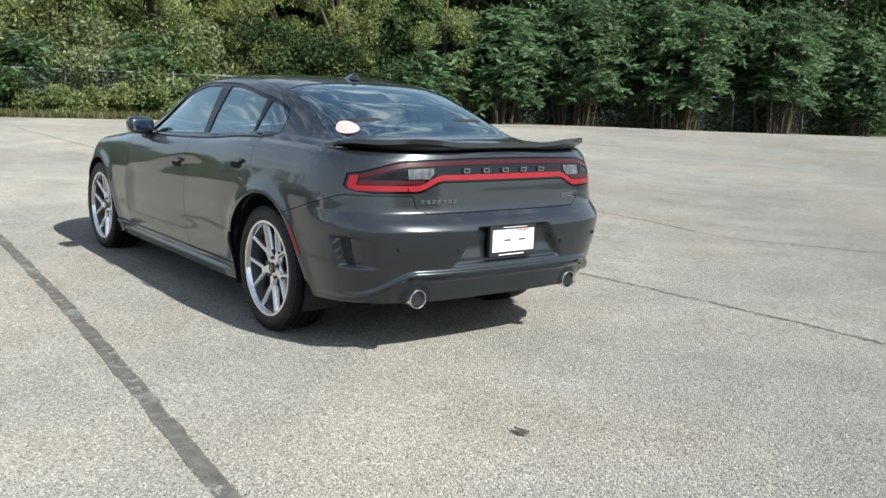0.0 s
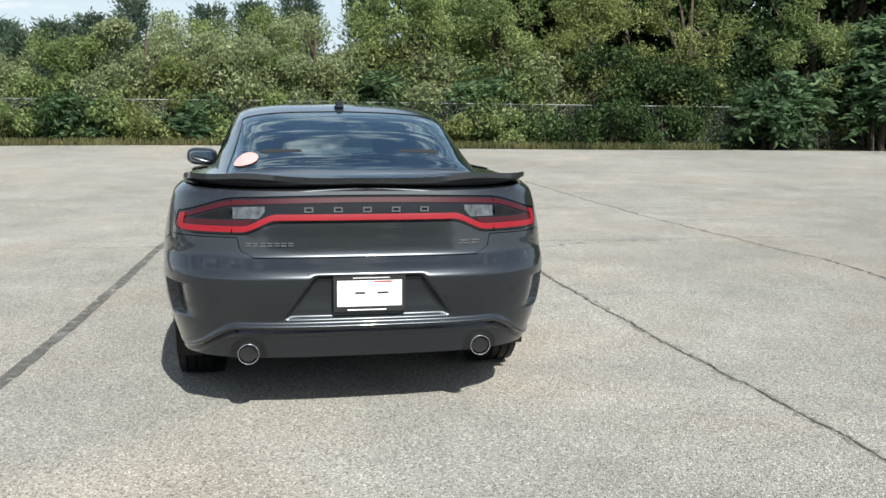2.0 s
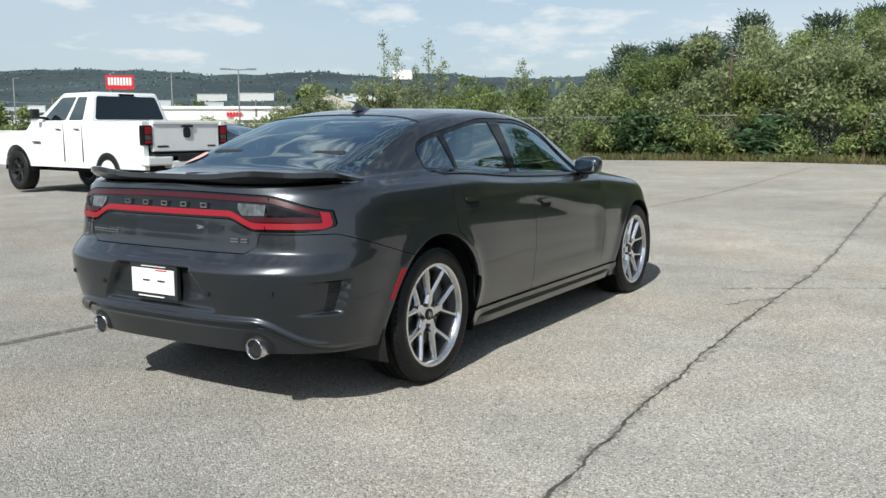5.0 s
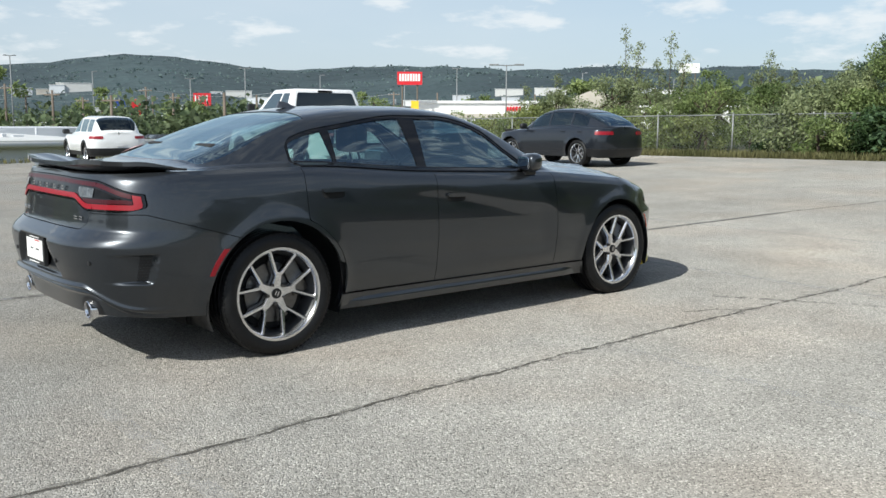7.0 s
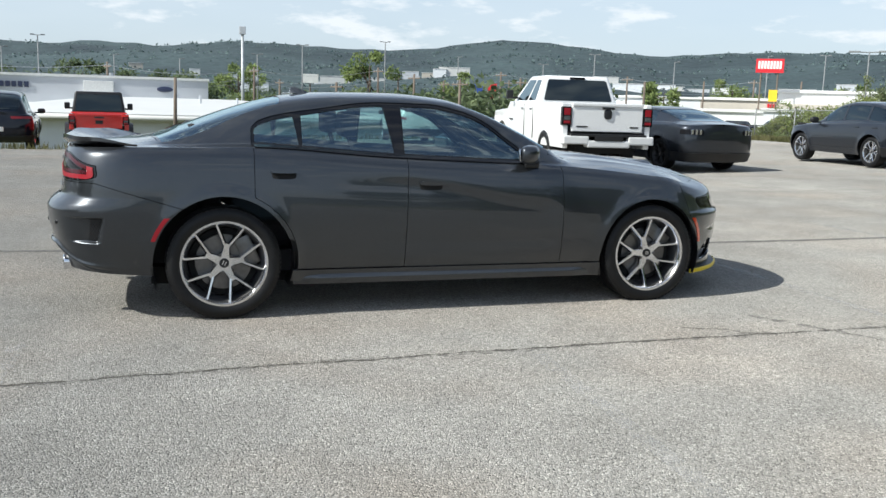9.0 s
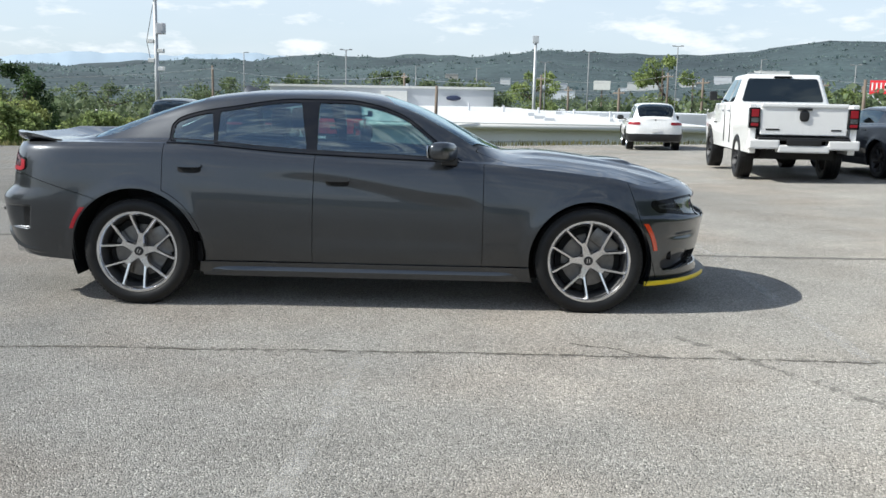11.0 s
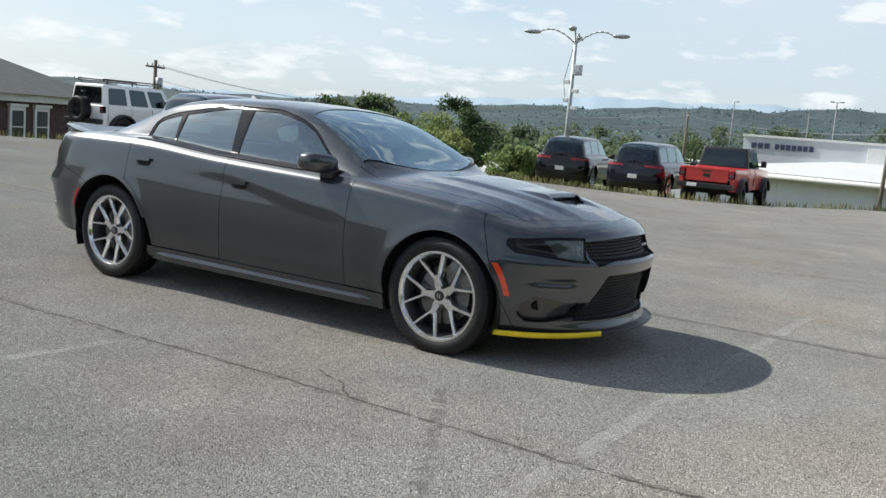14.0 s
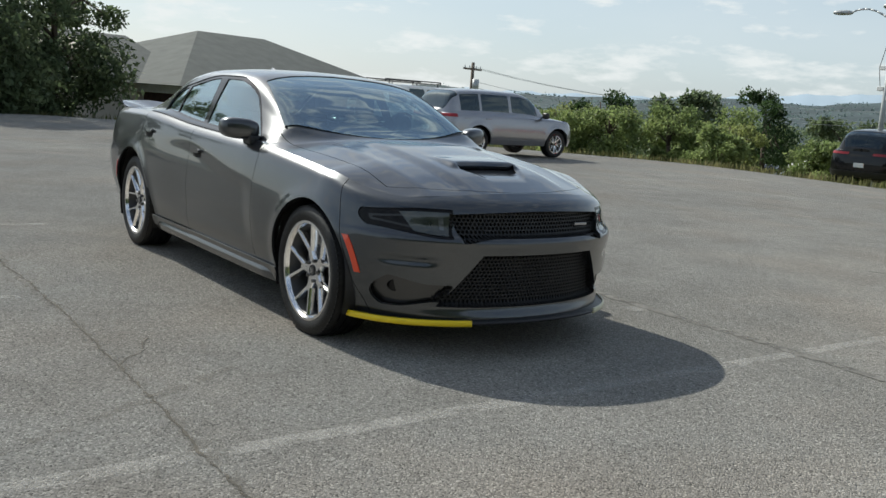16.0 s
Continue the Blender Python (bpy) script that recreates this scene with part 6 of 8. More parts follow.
HB = lambda a, b, z, r: ((a, z, r), (b, z, r))
pickup_pose = heading(8.29, 9.88, 84.0)
truck = build_boxy("pickup_truck", "white crew cab pickup truck with black wheels", "pickup truck", pickup_pose, "white", 5.55, 0.955, 1.44, 0.53, 1.24, ((1.20, 0.44), (4.58, 0.44)), 0.53, (0.43, 0.285, 0.28),
                   (1.76, 1.92, 3.02, 3.92, 2.02, 0.73), bed=1.74, bed_z=1.43, lamp=(0.08, 0.20, 0.99, 1.36), doors=((0.13, 0.38), (0.44, 0.86)), trim="chrome")
bm = bmesh.new()
for a_, b_, z0_, z1_ in ((-0.96, -0.42, 0.62, 0.79), (0.42, 0.96, 0.62, 0.79), (-0.45, 0.45, 0.56, 0.70)):
    box(bm, -0.16, 0.10, a_, b_, z0_, z1_, 0.03)
pb = part("rear_bumper", bm, M["whitewrap"], truck, "white step bumper")
bm = bmesh.new()
box(bm, -0.15, 0.02, -0.80, 0.80, 0.775, 0.825, 0.01)
part("step_pad", bm, M["black"], pb)
bm = bmesh.new()
box(bm, -0.172, -0.10, -0.30, 0.30, 0.69, 0.80, 0.015)
part("plate_recess", bm, M["black"], pb)
bm = bmesh.new()
blob(bm, (-0.03, 0, 1.22), (0.02, 0.085, 0.10), 3, 16, 8)
part("badge", bm, M["black"], truck)
for a_, b_ in ((0.42, 0.66), (-0.66, -0.48)):
    bm = bmesh.new()
    box(bm, -0.026, -0.015, a_, b_, 0.955, 0.985)
    part("badge", bm, M["black"], truck)
bm = bmesh.new()
box(bm, 1.87, 1.93, -0.17, 0.17, 1.945, 1.99, 0.012)
part("high_brake_lamp", bm, M["smoke"], truck)
for sg in (-1, 1):
    bm = bmesh.new()
    box(bm, 3.55, 3.85, *sorted((sg * 0.965, sg * 0.988)), 1.02, 1.045)
    part("badge", bm, M["black"], truck)
bm = bmesh.new()
tube(bm, (1.20, -0.8, 0.43), (1.20, 0.8, 0.43), 0.06, 0.06, 8)
blob(bm, (1.2, 0, 0.43), (0.16, 0.18, 0.15), 2.2, 14, 8)
part("rear_axle", bm, M["dark"], truck)

coupe_body = Body(4.78, 0.945, Curve((0, 0.98), (0.9, 1.02), (2.6, 0.95), (3.6, 0.9), (4.78, 0.78)),
                  Curve((0, 0.99), (0.45, 1.03), (0.75, 1.10), (1.3, 1.27), (1.9, 1.37), (2.3, 1.38), (2.6, 1.33), (3.0, 1.15), (3.35, 0.99), (4.2, 0.9), (4.78, 0.8)),
                  (0.5, 0.85, 3.0, 3.35), HB(1.02, 3.74, 0.345, 0.40), 0.22, 3.4, 2.4, waist=0.86)
coupe = build_vehicle("coupe", "dark grey two-door coupe with triple-bar tail lamps", heading(11.1, 9.95, 93.5), coupe_body, "navy", [(1.55, 2.75)], (2.5, 3.25), (0.62, 1.55), (0.345, 0.25, 0.25), dark_wheels=True,
                      lamp_box=(0.50, 0.80, 0.80, 0.90), lamps="smoke", bars=((0.25, 0.42, "black"),), trim="paint", plate=False)
for sg in (-1, 1):
    for k in range(3):
        bm = bmesh.new()
        y = sg * (0.58 + 0.09 * k)
        box(bm, 0.02 + 0.02 * k, 0.06 + 0.02 * k, y - 0.024, y + 0.024, 0.80, 0.905, 0.008)
        part("lamp_bar", bm, M["alloy"], coupe)
suv_belt = Curve((0, 1.05), (1.2, 1.06), (3.4, 0.99), (4.68, 0.86))
suv_roof = Curve((0, 1.06), (0.12, 1.11), (0.40, 1.28), (0.85, 1.47), (1.5, 1.60), (2.1, 1.615), (2.65, 1.53), (3.2, 1.25), (3.5, 1.06), (4.68, 0.88))
mac_body = Body(4.68, 0.96, suv_belt, suv_roof, (0.0, 0.14, 3.1, 3.5), HB(0.95, 3.76, 0.37, 0.43), 0.27, 3.0, 2.4, waist=0.88)
build_vehicle("compact_suv", "dark grey sporty SUV with alloy wheels", heading(16.35, 9.65, 86) @ Matrix.Scale(0.95, 4), mac_body, "navy", [(0.75, 1.35), (1.42, 2.25), (2.33, 3.05)], (2.6, 3.42), (0.16, 0.95), (0.37, 0.26, 0.26), lamp_box=(0.45, 0.97, 0.88, 0.97),
              bars=((0.30, 0.5, "black"),), trim="paint", plate=False)
dur_belt = Curve((0, 1.10), (1.5, 1.10), (3.8, 1.06), (5.1, 0.95))
dur_roof = Curve((0, 1.11), (0.08, 1.2), (0.28, 1.60), (0.6, 1.74), (1.6, 1.80), (2.8, 1.79), (3.2, 1.70), (3.65, 1.42), (4.0, 1.15), (5.1, 0.98))
dur_body = Body(5.1, 0.965, dur_belt, dur_roof, (0.0, 0.1, 3.6, 4.0), HB(1.05, 4.09, 0.39, 0.45), 0.30, 4.0, 2.8, waist=0.92)
for x, y, az_, col, lab in ((-7.55, 22.9, 100, "blackpaint", "black three-row SUV with full-width red tail lamp"), (-4.75, 22.45, 94, "bluepaint", "dark blue three-row SUV with full-width red tail lamp"),
                       ):
    ob = build_vehicle("suv", lab, Matrix.Translation((x, y, -0.42)) @ Matrix.Rotation(math.radians(az_), 4, "Z"), dur_body, col, [(0.5, 1.3), (1.38, 2.4), (2.5, 3.5)], (3.1, 3.92), (0.1, 0.45), (0.39, 0.26, 0.26),
                       lamp_box=(0.35, 0.97, 0.99, 1.06), bars=((0.34, 0.5, "black"),), trim="paint", group="SUVs at the lot edge")
jeep = build_boxy("pickup_truck", "bright red boxy pickup truck with black flares, bumper and top", "pickup truck", Matrix.Translation((-1.9, 20.9, -0.41)) @ Matrix.Rotation(math.radians(93), 4, "Z"), "redpaint", 5.3, 0.80, 1.22, 0.56, 1.18,
                  ((1.0, 0.43), (4.40, 0.43)), 0.50, (0.42, 0.25, 0.28), (1.86, 1.98, 3.42, 3.78, 1.83, 0.66), bed=1.82, bed_z=1.20, lamp=(0.06, 0.19, 0.92, 1.14), doors=((0.10, 0.44), (0.50, 0.90)), top="black", flares=True)
bm = bmesh.new()
box(bm, -0.20, 0.06, -0.80, 0.80, 0.60, 0.76, 0.03)
part("rear_bumper", bm, M["black"], jeep)
bm = bmesh.new()
box(bm, -0.028, -0.015, -0.10, 0.10, 0.93, 1.03)
part("badge", bm, M["black"], jeep)
bm = bmesh.new()
box(bm, -0.215, -0.195, 0.22, 0.50, 0.64, 0.74, 0.004)
part("plate", bm, M["plate"], jeep)
gc_body = Body(4.82, 0.97, Curve((0, 1.08), (1.4, 1.09), (3.6, 1.06), (4.82, 0.97)), Curve((0, 1.09), (0.08, 1.18), (0.30, 1.60), (0.6, 1.72), (1.6, 1.76), (2.6, 1.75), (3.0, 1.66), (3.4, 1.4), (3.75, 1.12), (4.82, 1.0)),
               (0.0, 0.1, 3.4, 3.75), HB(1.0, 3.92, 0.38, 0.45), 0.32, 4.0, 3.0, waist=0.92)
build_vehicle("suv", "silver SUV with roof rails and dark glass", heading(-12.5, 10.5, 93), gc_body, "silver", [(0.5, 1.15), (1.23, 2.2), (2.3, 3.25)], (2.9, 3.68), (0.1, 0.45), (0.38, 0.25, 0.26), lamp_box=(0.35, 0.97, 1.0, 1.10),
              bars=((0.36, 0.55, "black"),), trim="paint")
wr = build_boxy("off_roader", "white boxy four-wheel drive with roof rack and spare wheel", "car", heading(-19.6, 13.0, 94), "white", 4.3, 0.80, 1.20, 0.56, 1.16, ((0.78, 0.43), (3.70, 0.43)), 0.50, (0.42, 0.25, 0.28),
                (0.02, 0.08, 2.60, 2.98, 1.86, 0.68), lamp=(0.06, 0.16, 0.95, 1.17), doors=((0.07, 0.33), (0.39, 0.64), (0.69, 0.93)), flares=True)
spare = put_wheel(wr, wheel_meshes((0.42, 0.25, "spoked"), 0.42, 0.25, 0.28), -0.17, 0.0, 1.02)
spare.matrix_local = Matrix.Translation((-0.17, 0.12, 1.02)) @ Matrix.Rotation(-math.pi / 2, 4, "Z")
bm = bmesh.new()
box(bm, -0.22, 0.04, -0.78, 0.78, 0.60, 0.76, 0.03)
part("rear_bumper", bm, M["black"], wr)
for y in (-0.58, 0.58):
    bm = bmesh.new()
    pipe(bm, [(0.15, y, 1.94), (0.15, y, 2.02), (2.55, y, 2.02), (2.55, y, 1.94)], 0.02, 8)
    part("rack_rail", bm, M["black"], wr)
for k in range(9):
    bm = bmesh.new()
    tube(bm, (0.2 + k * 0.29, -0.58, 1.96), (0.2 + k * 0.29, 0.58, 1.96), 0.016, 0.016, 6)
    part("rack_bar", bm, M["black"], wr)
for x in (0.3, 1.3, 2.4):
    for y in (-0.6, 0.6):
        bm = bmesh.new()
        tube(bm, (x, y, 1.82), (x, y, 1.98), 0.018, 0.018, 6)
        part("rack_foot", bm, M["black"], wr)
kia_body = Body(4.4, 0.92, Curve((0, 1.0), (3.3, 0.98), (4.4, 0.9)), Curve((0, 1.01), (0.1, 1.12), (0.35, 1.5), (0.7, 1.6), (2.2, 1.62), (2.7, 1.5), (3.3, 1.12), (3.5, 1.0), (4.4, 0.92)), (0.0, 0.12, 3.1, 3.5), HB(0.85, 3.5, 0.36, 0.42), 0.3, 4.0, 2.6, waist=0.92)
build_vehicle("compact_suv", "white compact SUV at the car park's edge", heading(8.5, 24.1, 84), kia_body, "white", [(0.55, 1.2), (1.28, 2.1), (2.2, 3.0)], (2.6, 3.4), (0.12, 0.5), (0.36, 0.25, 0.24), lamp_box=(0.5, 0.95, 0.86, 0.95),
              bars=((0.32, 0.56, "black"),), trim="black")


# ---- trees, bushes and grass ----
rng = np.random.default_rng(7)


def leaf_cloud(name, pts, size, material, parent=None, aspect=0.5, droop=0.3, axis=None, label=""):
    """One mesh of many small bent leaves at the given points."""
    n = len(pts)
    a = rng.normal(size=(n, 3)) if axis is None else axis + rng.normal(size=(n, 3)) * 0.35
    a[:, 2] -= droop
    a /= np.linalg.norm(a, axis=1)[:, None]
    b = np.cross(a, rng.normal(size=(n, 3)) + np.array([0, 0, 1.2]))
    b /= np.maximum(np.linalg.norm(b, axis=1), 1e-6)[:, None]
    s = size * rng.uniform(0.6, 1.35, (n, 1))
    p = np.asarray(pts)
    V = np.stack([p, p + a * s * 0.5 + b * s * aspect * 0.5, p + a * s, p + a * s * 0.5 - b * s * aspect * 0.5], 1).reshape(-1, 3)
    me = bpy.data.meshes.new(name)
    me.vertices.add(4 * n)
    me.loops.add(4 * n)
    me.polygons.add(n)
    me.vertices.foreach_set("co", V.ravel())
    me.loops.foreach_set("vertex_index", np.arange(4 * n))
    me.polygons.foreach_set("loop_start", np.arange(0, 4 * n, 4))
    me.update(calc_edges=True)
    me.materials.append(material)
    ob = new(name, me)
    if parent is not None:
        ob.parent = parent
    if label:
        ob["label"] = label
    return ob


def clumps(n, centres, radii, flat=0.8):
    """n points thrown round the clump centres, thicker near each clump's skin."""
    k = rng.integers(0, len(centres), n)
    d = rng.normal(size=(n, 3))
    d /= np.linalg.norm(d, axis=1)[:, None]
    r = rng.uniform(0.25, 1.0, (n, 1)) ** 0.6
    return centres[k] + d * r * radii[k][:, None] * np.array([1, 1, flat])


def trunk_and_limbs(bm, h, r, tips):
    base, fork = Vector((0, 0, -0.1)), Vector((rng.normal() * 0.1, rng.normal() * 0.1, h * 0.35))
    tube(bm, base, fork, r, r * 0.75, 8)
    tube(bm, fork, (fork.x * 1.5, fork.y * 1.5, h * 0.85), r * 0.75, r * 0.2, 7)
    for t in tips:
        t = Vector(t)
        s = fork.lerp(Vector((0, 0, h * 0.7)), rng.uniform(0, 1))
        mid = s.lerp(t, 0.5) + Vector((0, 0, 0.1 * h * rng.uniform(0, 1)))
        tube(bm, s, mid, r * 0.4, r * 0.25, 6)
        tube(bm, mid, t, r * 0.25, r * 0.06, 5)


def tree(name, label, x, y, h, w, material, n=6000, leaf=0.13, low=0.25, z=None, category="tree", aspect=0.5, k=16, group="", clump=0.34):
    z = float(land_z(x, y)) if z is None else z
    t = empty(name, pose(x, y, z, 0, 0, float(rng.uniform(0, 360))), label, category, group)
    ang, rad = rng.uniform(0, 2 * math.pi, k), np.sqrt(rng.uniform(0.05, 1, k)) * w * 0.5
    hz = rng.uniform(low, 0.95, k)
    shrink = np.sqrt(np.clip(1 - ((hz - 0.5) / 0.56) ** 2, 0.1, 1))
    c = np.stack([np.cos(ang) * rad * shrink, np.sin(ang) * rad * shrink, hz * h], 1)
    r = rng.uniform(0.6, 1.3, k) * clump * w * 0.62
    r = np.minimum(r, np.maximum(0.25, (h * 1.0 - c[:, 2]) + 0.25))
    bm = bmesh.new()
    trunk_and_limbs(bm, h, 0.025 * h + 0.03, c[: min(k, 9)])
    part("trunk", bm, M["bark"], t, smooth=True)
    leaf_cloud("crown", clumps(n, c, r), leaf, material, t, aspect)
    return t


def pine(x, y, h, w, n=9000, z=None):
    z = float(land_z(x, y)) if z is None else z
    t = empty("pine_tree", pose(x, y, z), "tall dark green pine tree", "tree", "pines behind the fence")
    bm = bmesh.new()
    tube(bm, (0, 0, -0.1), (0, 0, h), 0.03 * h, 0.02, 8)
    pts, ax = [], []
    tiers = int(h * 1.9)
    for i in range(tiers):
        f = 0.22 + 0.78 * i / tiers
        reach = w * 0.5 * (1.03 - f) ** 0.75 * rng.uniform(0.75, 1.15) + 0.18
        m = rng.integers(5, 8)
        for j in range(m):
            a = 2 * math.pi * j / m + rng.uniform(0, 1)
            tip = np.array([math.cos(a) * reach, math.sin(a) * reach, f * h + reach * 0.12])
            root = np.array([0, 0, f * h])
            tube(bm, root, tip, 0.03, 0.008, 4, False)
            q = max(8, int(n / (tiers * 6)))
            s = rng.uniform(0.25, 1.05, (q, 1))
            p = root + (tip - root) * s + rng.normal(size=(q, 3)) * 0.15
            pts.append(p)
            ax.append(np.repeat([(tip - root) / max(reach, 0.1) + np.array([0, 0, 0.6])], q, 0))
    part("trunk", bm, M["bark"], t, smooth=True)
    leaf_cloud("crown", np.concatenate(pts), 0.17, M["needle"], t, 0.3, -0.2, np.concatenate(ax))
    return t


def frond_bush(x, y, h, w, fronds=90, z=None, label="tall shrub with long feathery compound leaves", mt="leafblue"):
    """A shrub of long arching compound leaves, each a stalk with rows of leaflets."""
    z = float(land_z(x, y)) if z is None else z
    t = empty("shrub", pose(x, y, z), label, "shrub", "feathery shrubs along the fence")
    bm = bmesh.new()
    P_, A_ = [], []
    fronds = int(fronds * 2.6)
    stems = max(3, fronds // 24)
    for i in range(stems):
        a, rr = rng.uniform(0, 2 * math.pi), rng.uniform(0, 0.42) * w
        foot, head = np.array([rr * 0.5 * math.cos(a), rr * 0.5 * math.sin(a), -0.05]), np.array([rr * math.cos(a), rr * math.sin(a), h * rng.uniform(0.55, 0.95)])
        tube(bm, foot, head, 0.035, 0.015, 6, False)
        for j in range(fronds // stems):
            f = rng.uniform(0.3, 1.0)
            root = foot + (head - foot) * f
            b = rng.uniform(0, 2 * math.pi)
            ln = rng.uniform(0.7, 1.15)
            d = np.array([math.cos(b), math.sin(b), rng.uniform(0.1, 0.7)])
            for s in np.linspace(0.18, 1.0, 13):
                p = root + d * ln * s + np.array([0, 0, -0.55 * ln * s * s])
                side = np.cross(d, [0, 0, 1.0])
                for sg in (-1, 1):
                    P_.append(p)
                    A_.append(side * sg + d * 0.5 + np.array([0, 0, -0.25]))
    part("stem", bm, M["bark"], t, smooth=True)
    leaf_cloud("foliage", np.array(P_), 0.30, M[mt], t, 0.30, 0.1, np.array(A_))
    return t


def edge_x(y):
    return float(EDGE_X(y))


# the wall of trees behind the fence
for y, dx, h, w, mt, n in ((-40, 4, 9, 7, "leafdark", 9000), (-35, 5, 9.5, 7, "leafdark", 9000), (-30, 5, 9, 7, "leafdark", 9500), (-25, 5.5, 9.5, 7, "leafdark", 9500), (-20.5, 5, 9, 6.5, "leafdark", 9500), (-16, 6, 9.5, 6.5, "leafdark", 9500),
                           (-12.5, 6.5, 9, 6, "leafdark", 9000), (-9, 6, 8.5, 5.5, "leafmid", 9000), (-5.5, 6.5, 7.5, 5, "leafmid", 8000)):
    tree("tree", "tall dense dark green broadleaf tree" if mt == "leafdark" else "tall mid-green broadleaf tree", edge_x(y) + dx, y, h, w, M[mt], int(n * 1.7), 0.27, 0.06, group="tall trees behind the fence", k=34, clump=0.34)
for y, dx in ((-42, 9), (-36, 10), (-31, 9.5), (-26.5, 10), (-22, 9.5), (-17.5, 10), (-13, 10.5), (-8.5, 10)):
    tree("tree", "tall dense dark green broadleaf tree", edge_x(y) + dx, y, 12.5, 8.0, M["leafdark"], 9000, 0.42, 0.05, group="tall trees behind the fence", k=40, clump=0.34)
for y, dx, h, w, mt, n in ((-17.5, 2.6, 5.2, 3.6, "leafmid", 7000), (-13.2, 2.6, 5.6, 3.4, "leaflight", 7000), (-10.0, 2.8, 5.0, 3.0, "leaflight", 6500), (-7.0, 3.0, 5.2, 3.2, "leafmid", 6500), (-4.2, 3.2, 5.2, 3.4, "leafmid", 8000),
                           (-1.2, 3.2, 4.1, 3.6, "leafwillow", 8500), (1.6, 3.0, 3.4, 3.4, "leafwillow", 8500), (4.2, 3.2, 4.0, 3.2, "leafwillow", 8000), (6.3, 3.0, 3.3, 2.8, "leafmid", 7000), (8.3, 3.2, 2.7, 2.4, "leafwillow", 5000), (0.0, 5.5, 4.4, 3.6, "leafmid", 6000), (3.2, 6.0, 4.1, 3.6, "leafmid", 6000)):
    tree("small_tree", "bushy pale willow-green tree behind the fence" if mt == "leafwillow" else "bushy light green tree behind the fence" if mt == "leaflight" else "bushy mid-green tree behind the fence", edge_x(y) + dx, y, h, w, M[mt], int(n * 2.6), 0.115, 0.04, aspect=0.4, group="bushy trees behind the fence", k=44, clump=0.27)
for x, y, h in ((32, -1, 5.6), (33, 2.5, 5.0), (34, 5.5, 5.3), (32, 8, 4.2), (34, 10.5, 4.3), (35, -4, 6.4), (36, 12.5, 3.4), (33, 0.8, 5.2), (33, 9.3, 3.9), (32.5, 6.8, 4.5)):
    pine(x, y, h, 3.4)
for y, dx, h, w, fr in ((-33, 0.8, 4.6, 3.6, 160), (-29, 0.6, 5.4, 4.0, 190), (-25.3, 0.8, 5.6, 4.2, 210), (-22, 0.9, 5.3, 3.8, 190), (-19, 1.0, 4.5, 3.2, 170), (-15.6, 1.4, 2.9, 2.4, 120), (-31, 2.4, 5.2, 3.6, 150), (-23.5, 2.6, 5.4, 3.6, 150)):
    frond_bush(edge_x(y) + dx, y, h, w, fr)
for y, dx, h, w in ((-6.2, 2.2, 2.6, 1.6), (-3.0, 2.2, 2.7, 1.6), (2.6, 1.3, 1.5, 1.3), (5.6, 1.3, 1.6, 1.4)):
    frond_bush(edge_x(y) + dx, y, h, w, 60)
# thicket between the fence and the trees
for i in range(26):
    y = -35 + i * 1.75
    mt = "leafdark" if y < -9 else ("leafmid", "leafwillow", "leaflight", "leafwillow")[i % 4]
    tree("thicket_bush", "dense green thicket bush behind the fence", edge_x(y) + 2.2 + rng.uniform(0, 0.8), y, rng.uniform(2.4, 3.4) * (0.75 if y > 5 else 1), 3.0, M[mt], 7500, 0.13, 0.02, category="bush", k=24, group="thicket behind the fence", clump=0.36)
# low scrub along the fence
for i in range(40):
    y = -34 + i * 1.62 + rng.uniform(-0.5, 0.5)
    if y > 30:
        break
    if y < -13:
        continue
    far = y > 9
    mt = ("leafmid", "leafdark", "leaflight", "leafmid", "leafred")[int(rng.integers(0, 5))] if -8 < y < 10 else ("leafdark" if y < -8 else ("leafmid", "leaflight")[i % 2])
    tree("bush", "low tangled green bush along the fence" if mt != "leafred" else "low bush with reddish turning leaves", edge_x(y) + 0.75 + rng.uniform(0, 0.6) + (1.5 if far else 0), y, rng.uniform(0.8, 1.5) + (0.3 if far else 0), rng.uniform(1.5, 2.3), M[mt], 3200, 0.12, 0.03,
         category="bush", k=14, group="scrub along the fence", clump=0.34)
def sapling(x, y, h, w):
    t = empty("sapling", pose(x, y, float(land_z(x, y)), 0, 0, float(rng.uniform(0, 360))), "slender young tree with sparse light green leaves", "tree", "saplings by the fence")
    bm = bmesh.new()
    P_ = []
    for k in range(4):
        a = rng.uniform(0, 2 * math.pi)
        lean = np.array([math.cos(a), math.sin(a), 0]) * w * 0.3 * (k > 0)
        hh = h * (1.0 if k == 0 else rng.uniform(0.55, 0.9))
        head = lean + np.array([rng.normal() * 0.08, rng.normal() * 0.08, hh])
        foot = np.array([0, 0, -0.1])
        tube(bm, foot, head, 0.028, 0.006, 6, False)
        for f in np.arange(0.25, 1.0, 0.035):
            root = foot + (head - foot) * f
            b = rng.uniform(0, 2 * math.pi)
            d = np.array([math.cos(b), math.sin(b), 0.7]) * w * 0.42 * (1.15 - f) * rng.uniform(0.6, 1.2)
            tube(bm, root, root + d, 0.007, 0.003, 4, False)
            P_.append(root + d * rng.uniform(0.2, 1.05, (26, 1)) + rng.normal(size=(26, 3)) * 0.07)
    part("trunk", bm, M["bark"], t, smooth=True)
    leaf_cloud("crown", np.concatenate(P_), 0.12, M["leafwillow"], t, 0.4)
    return t


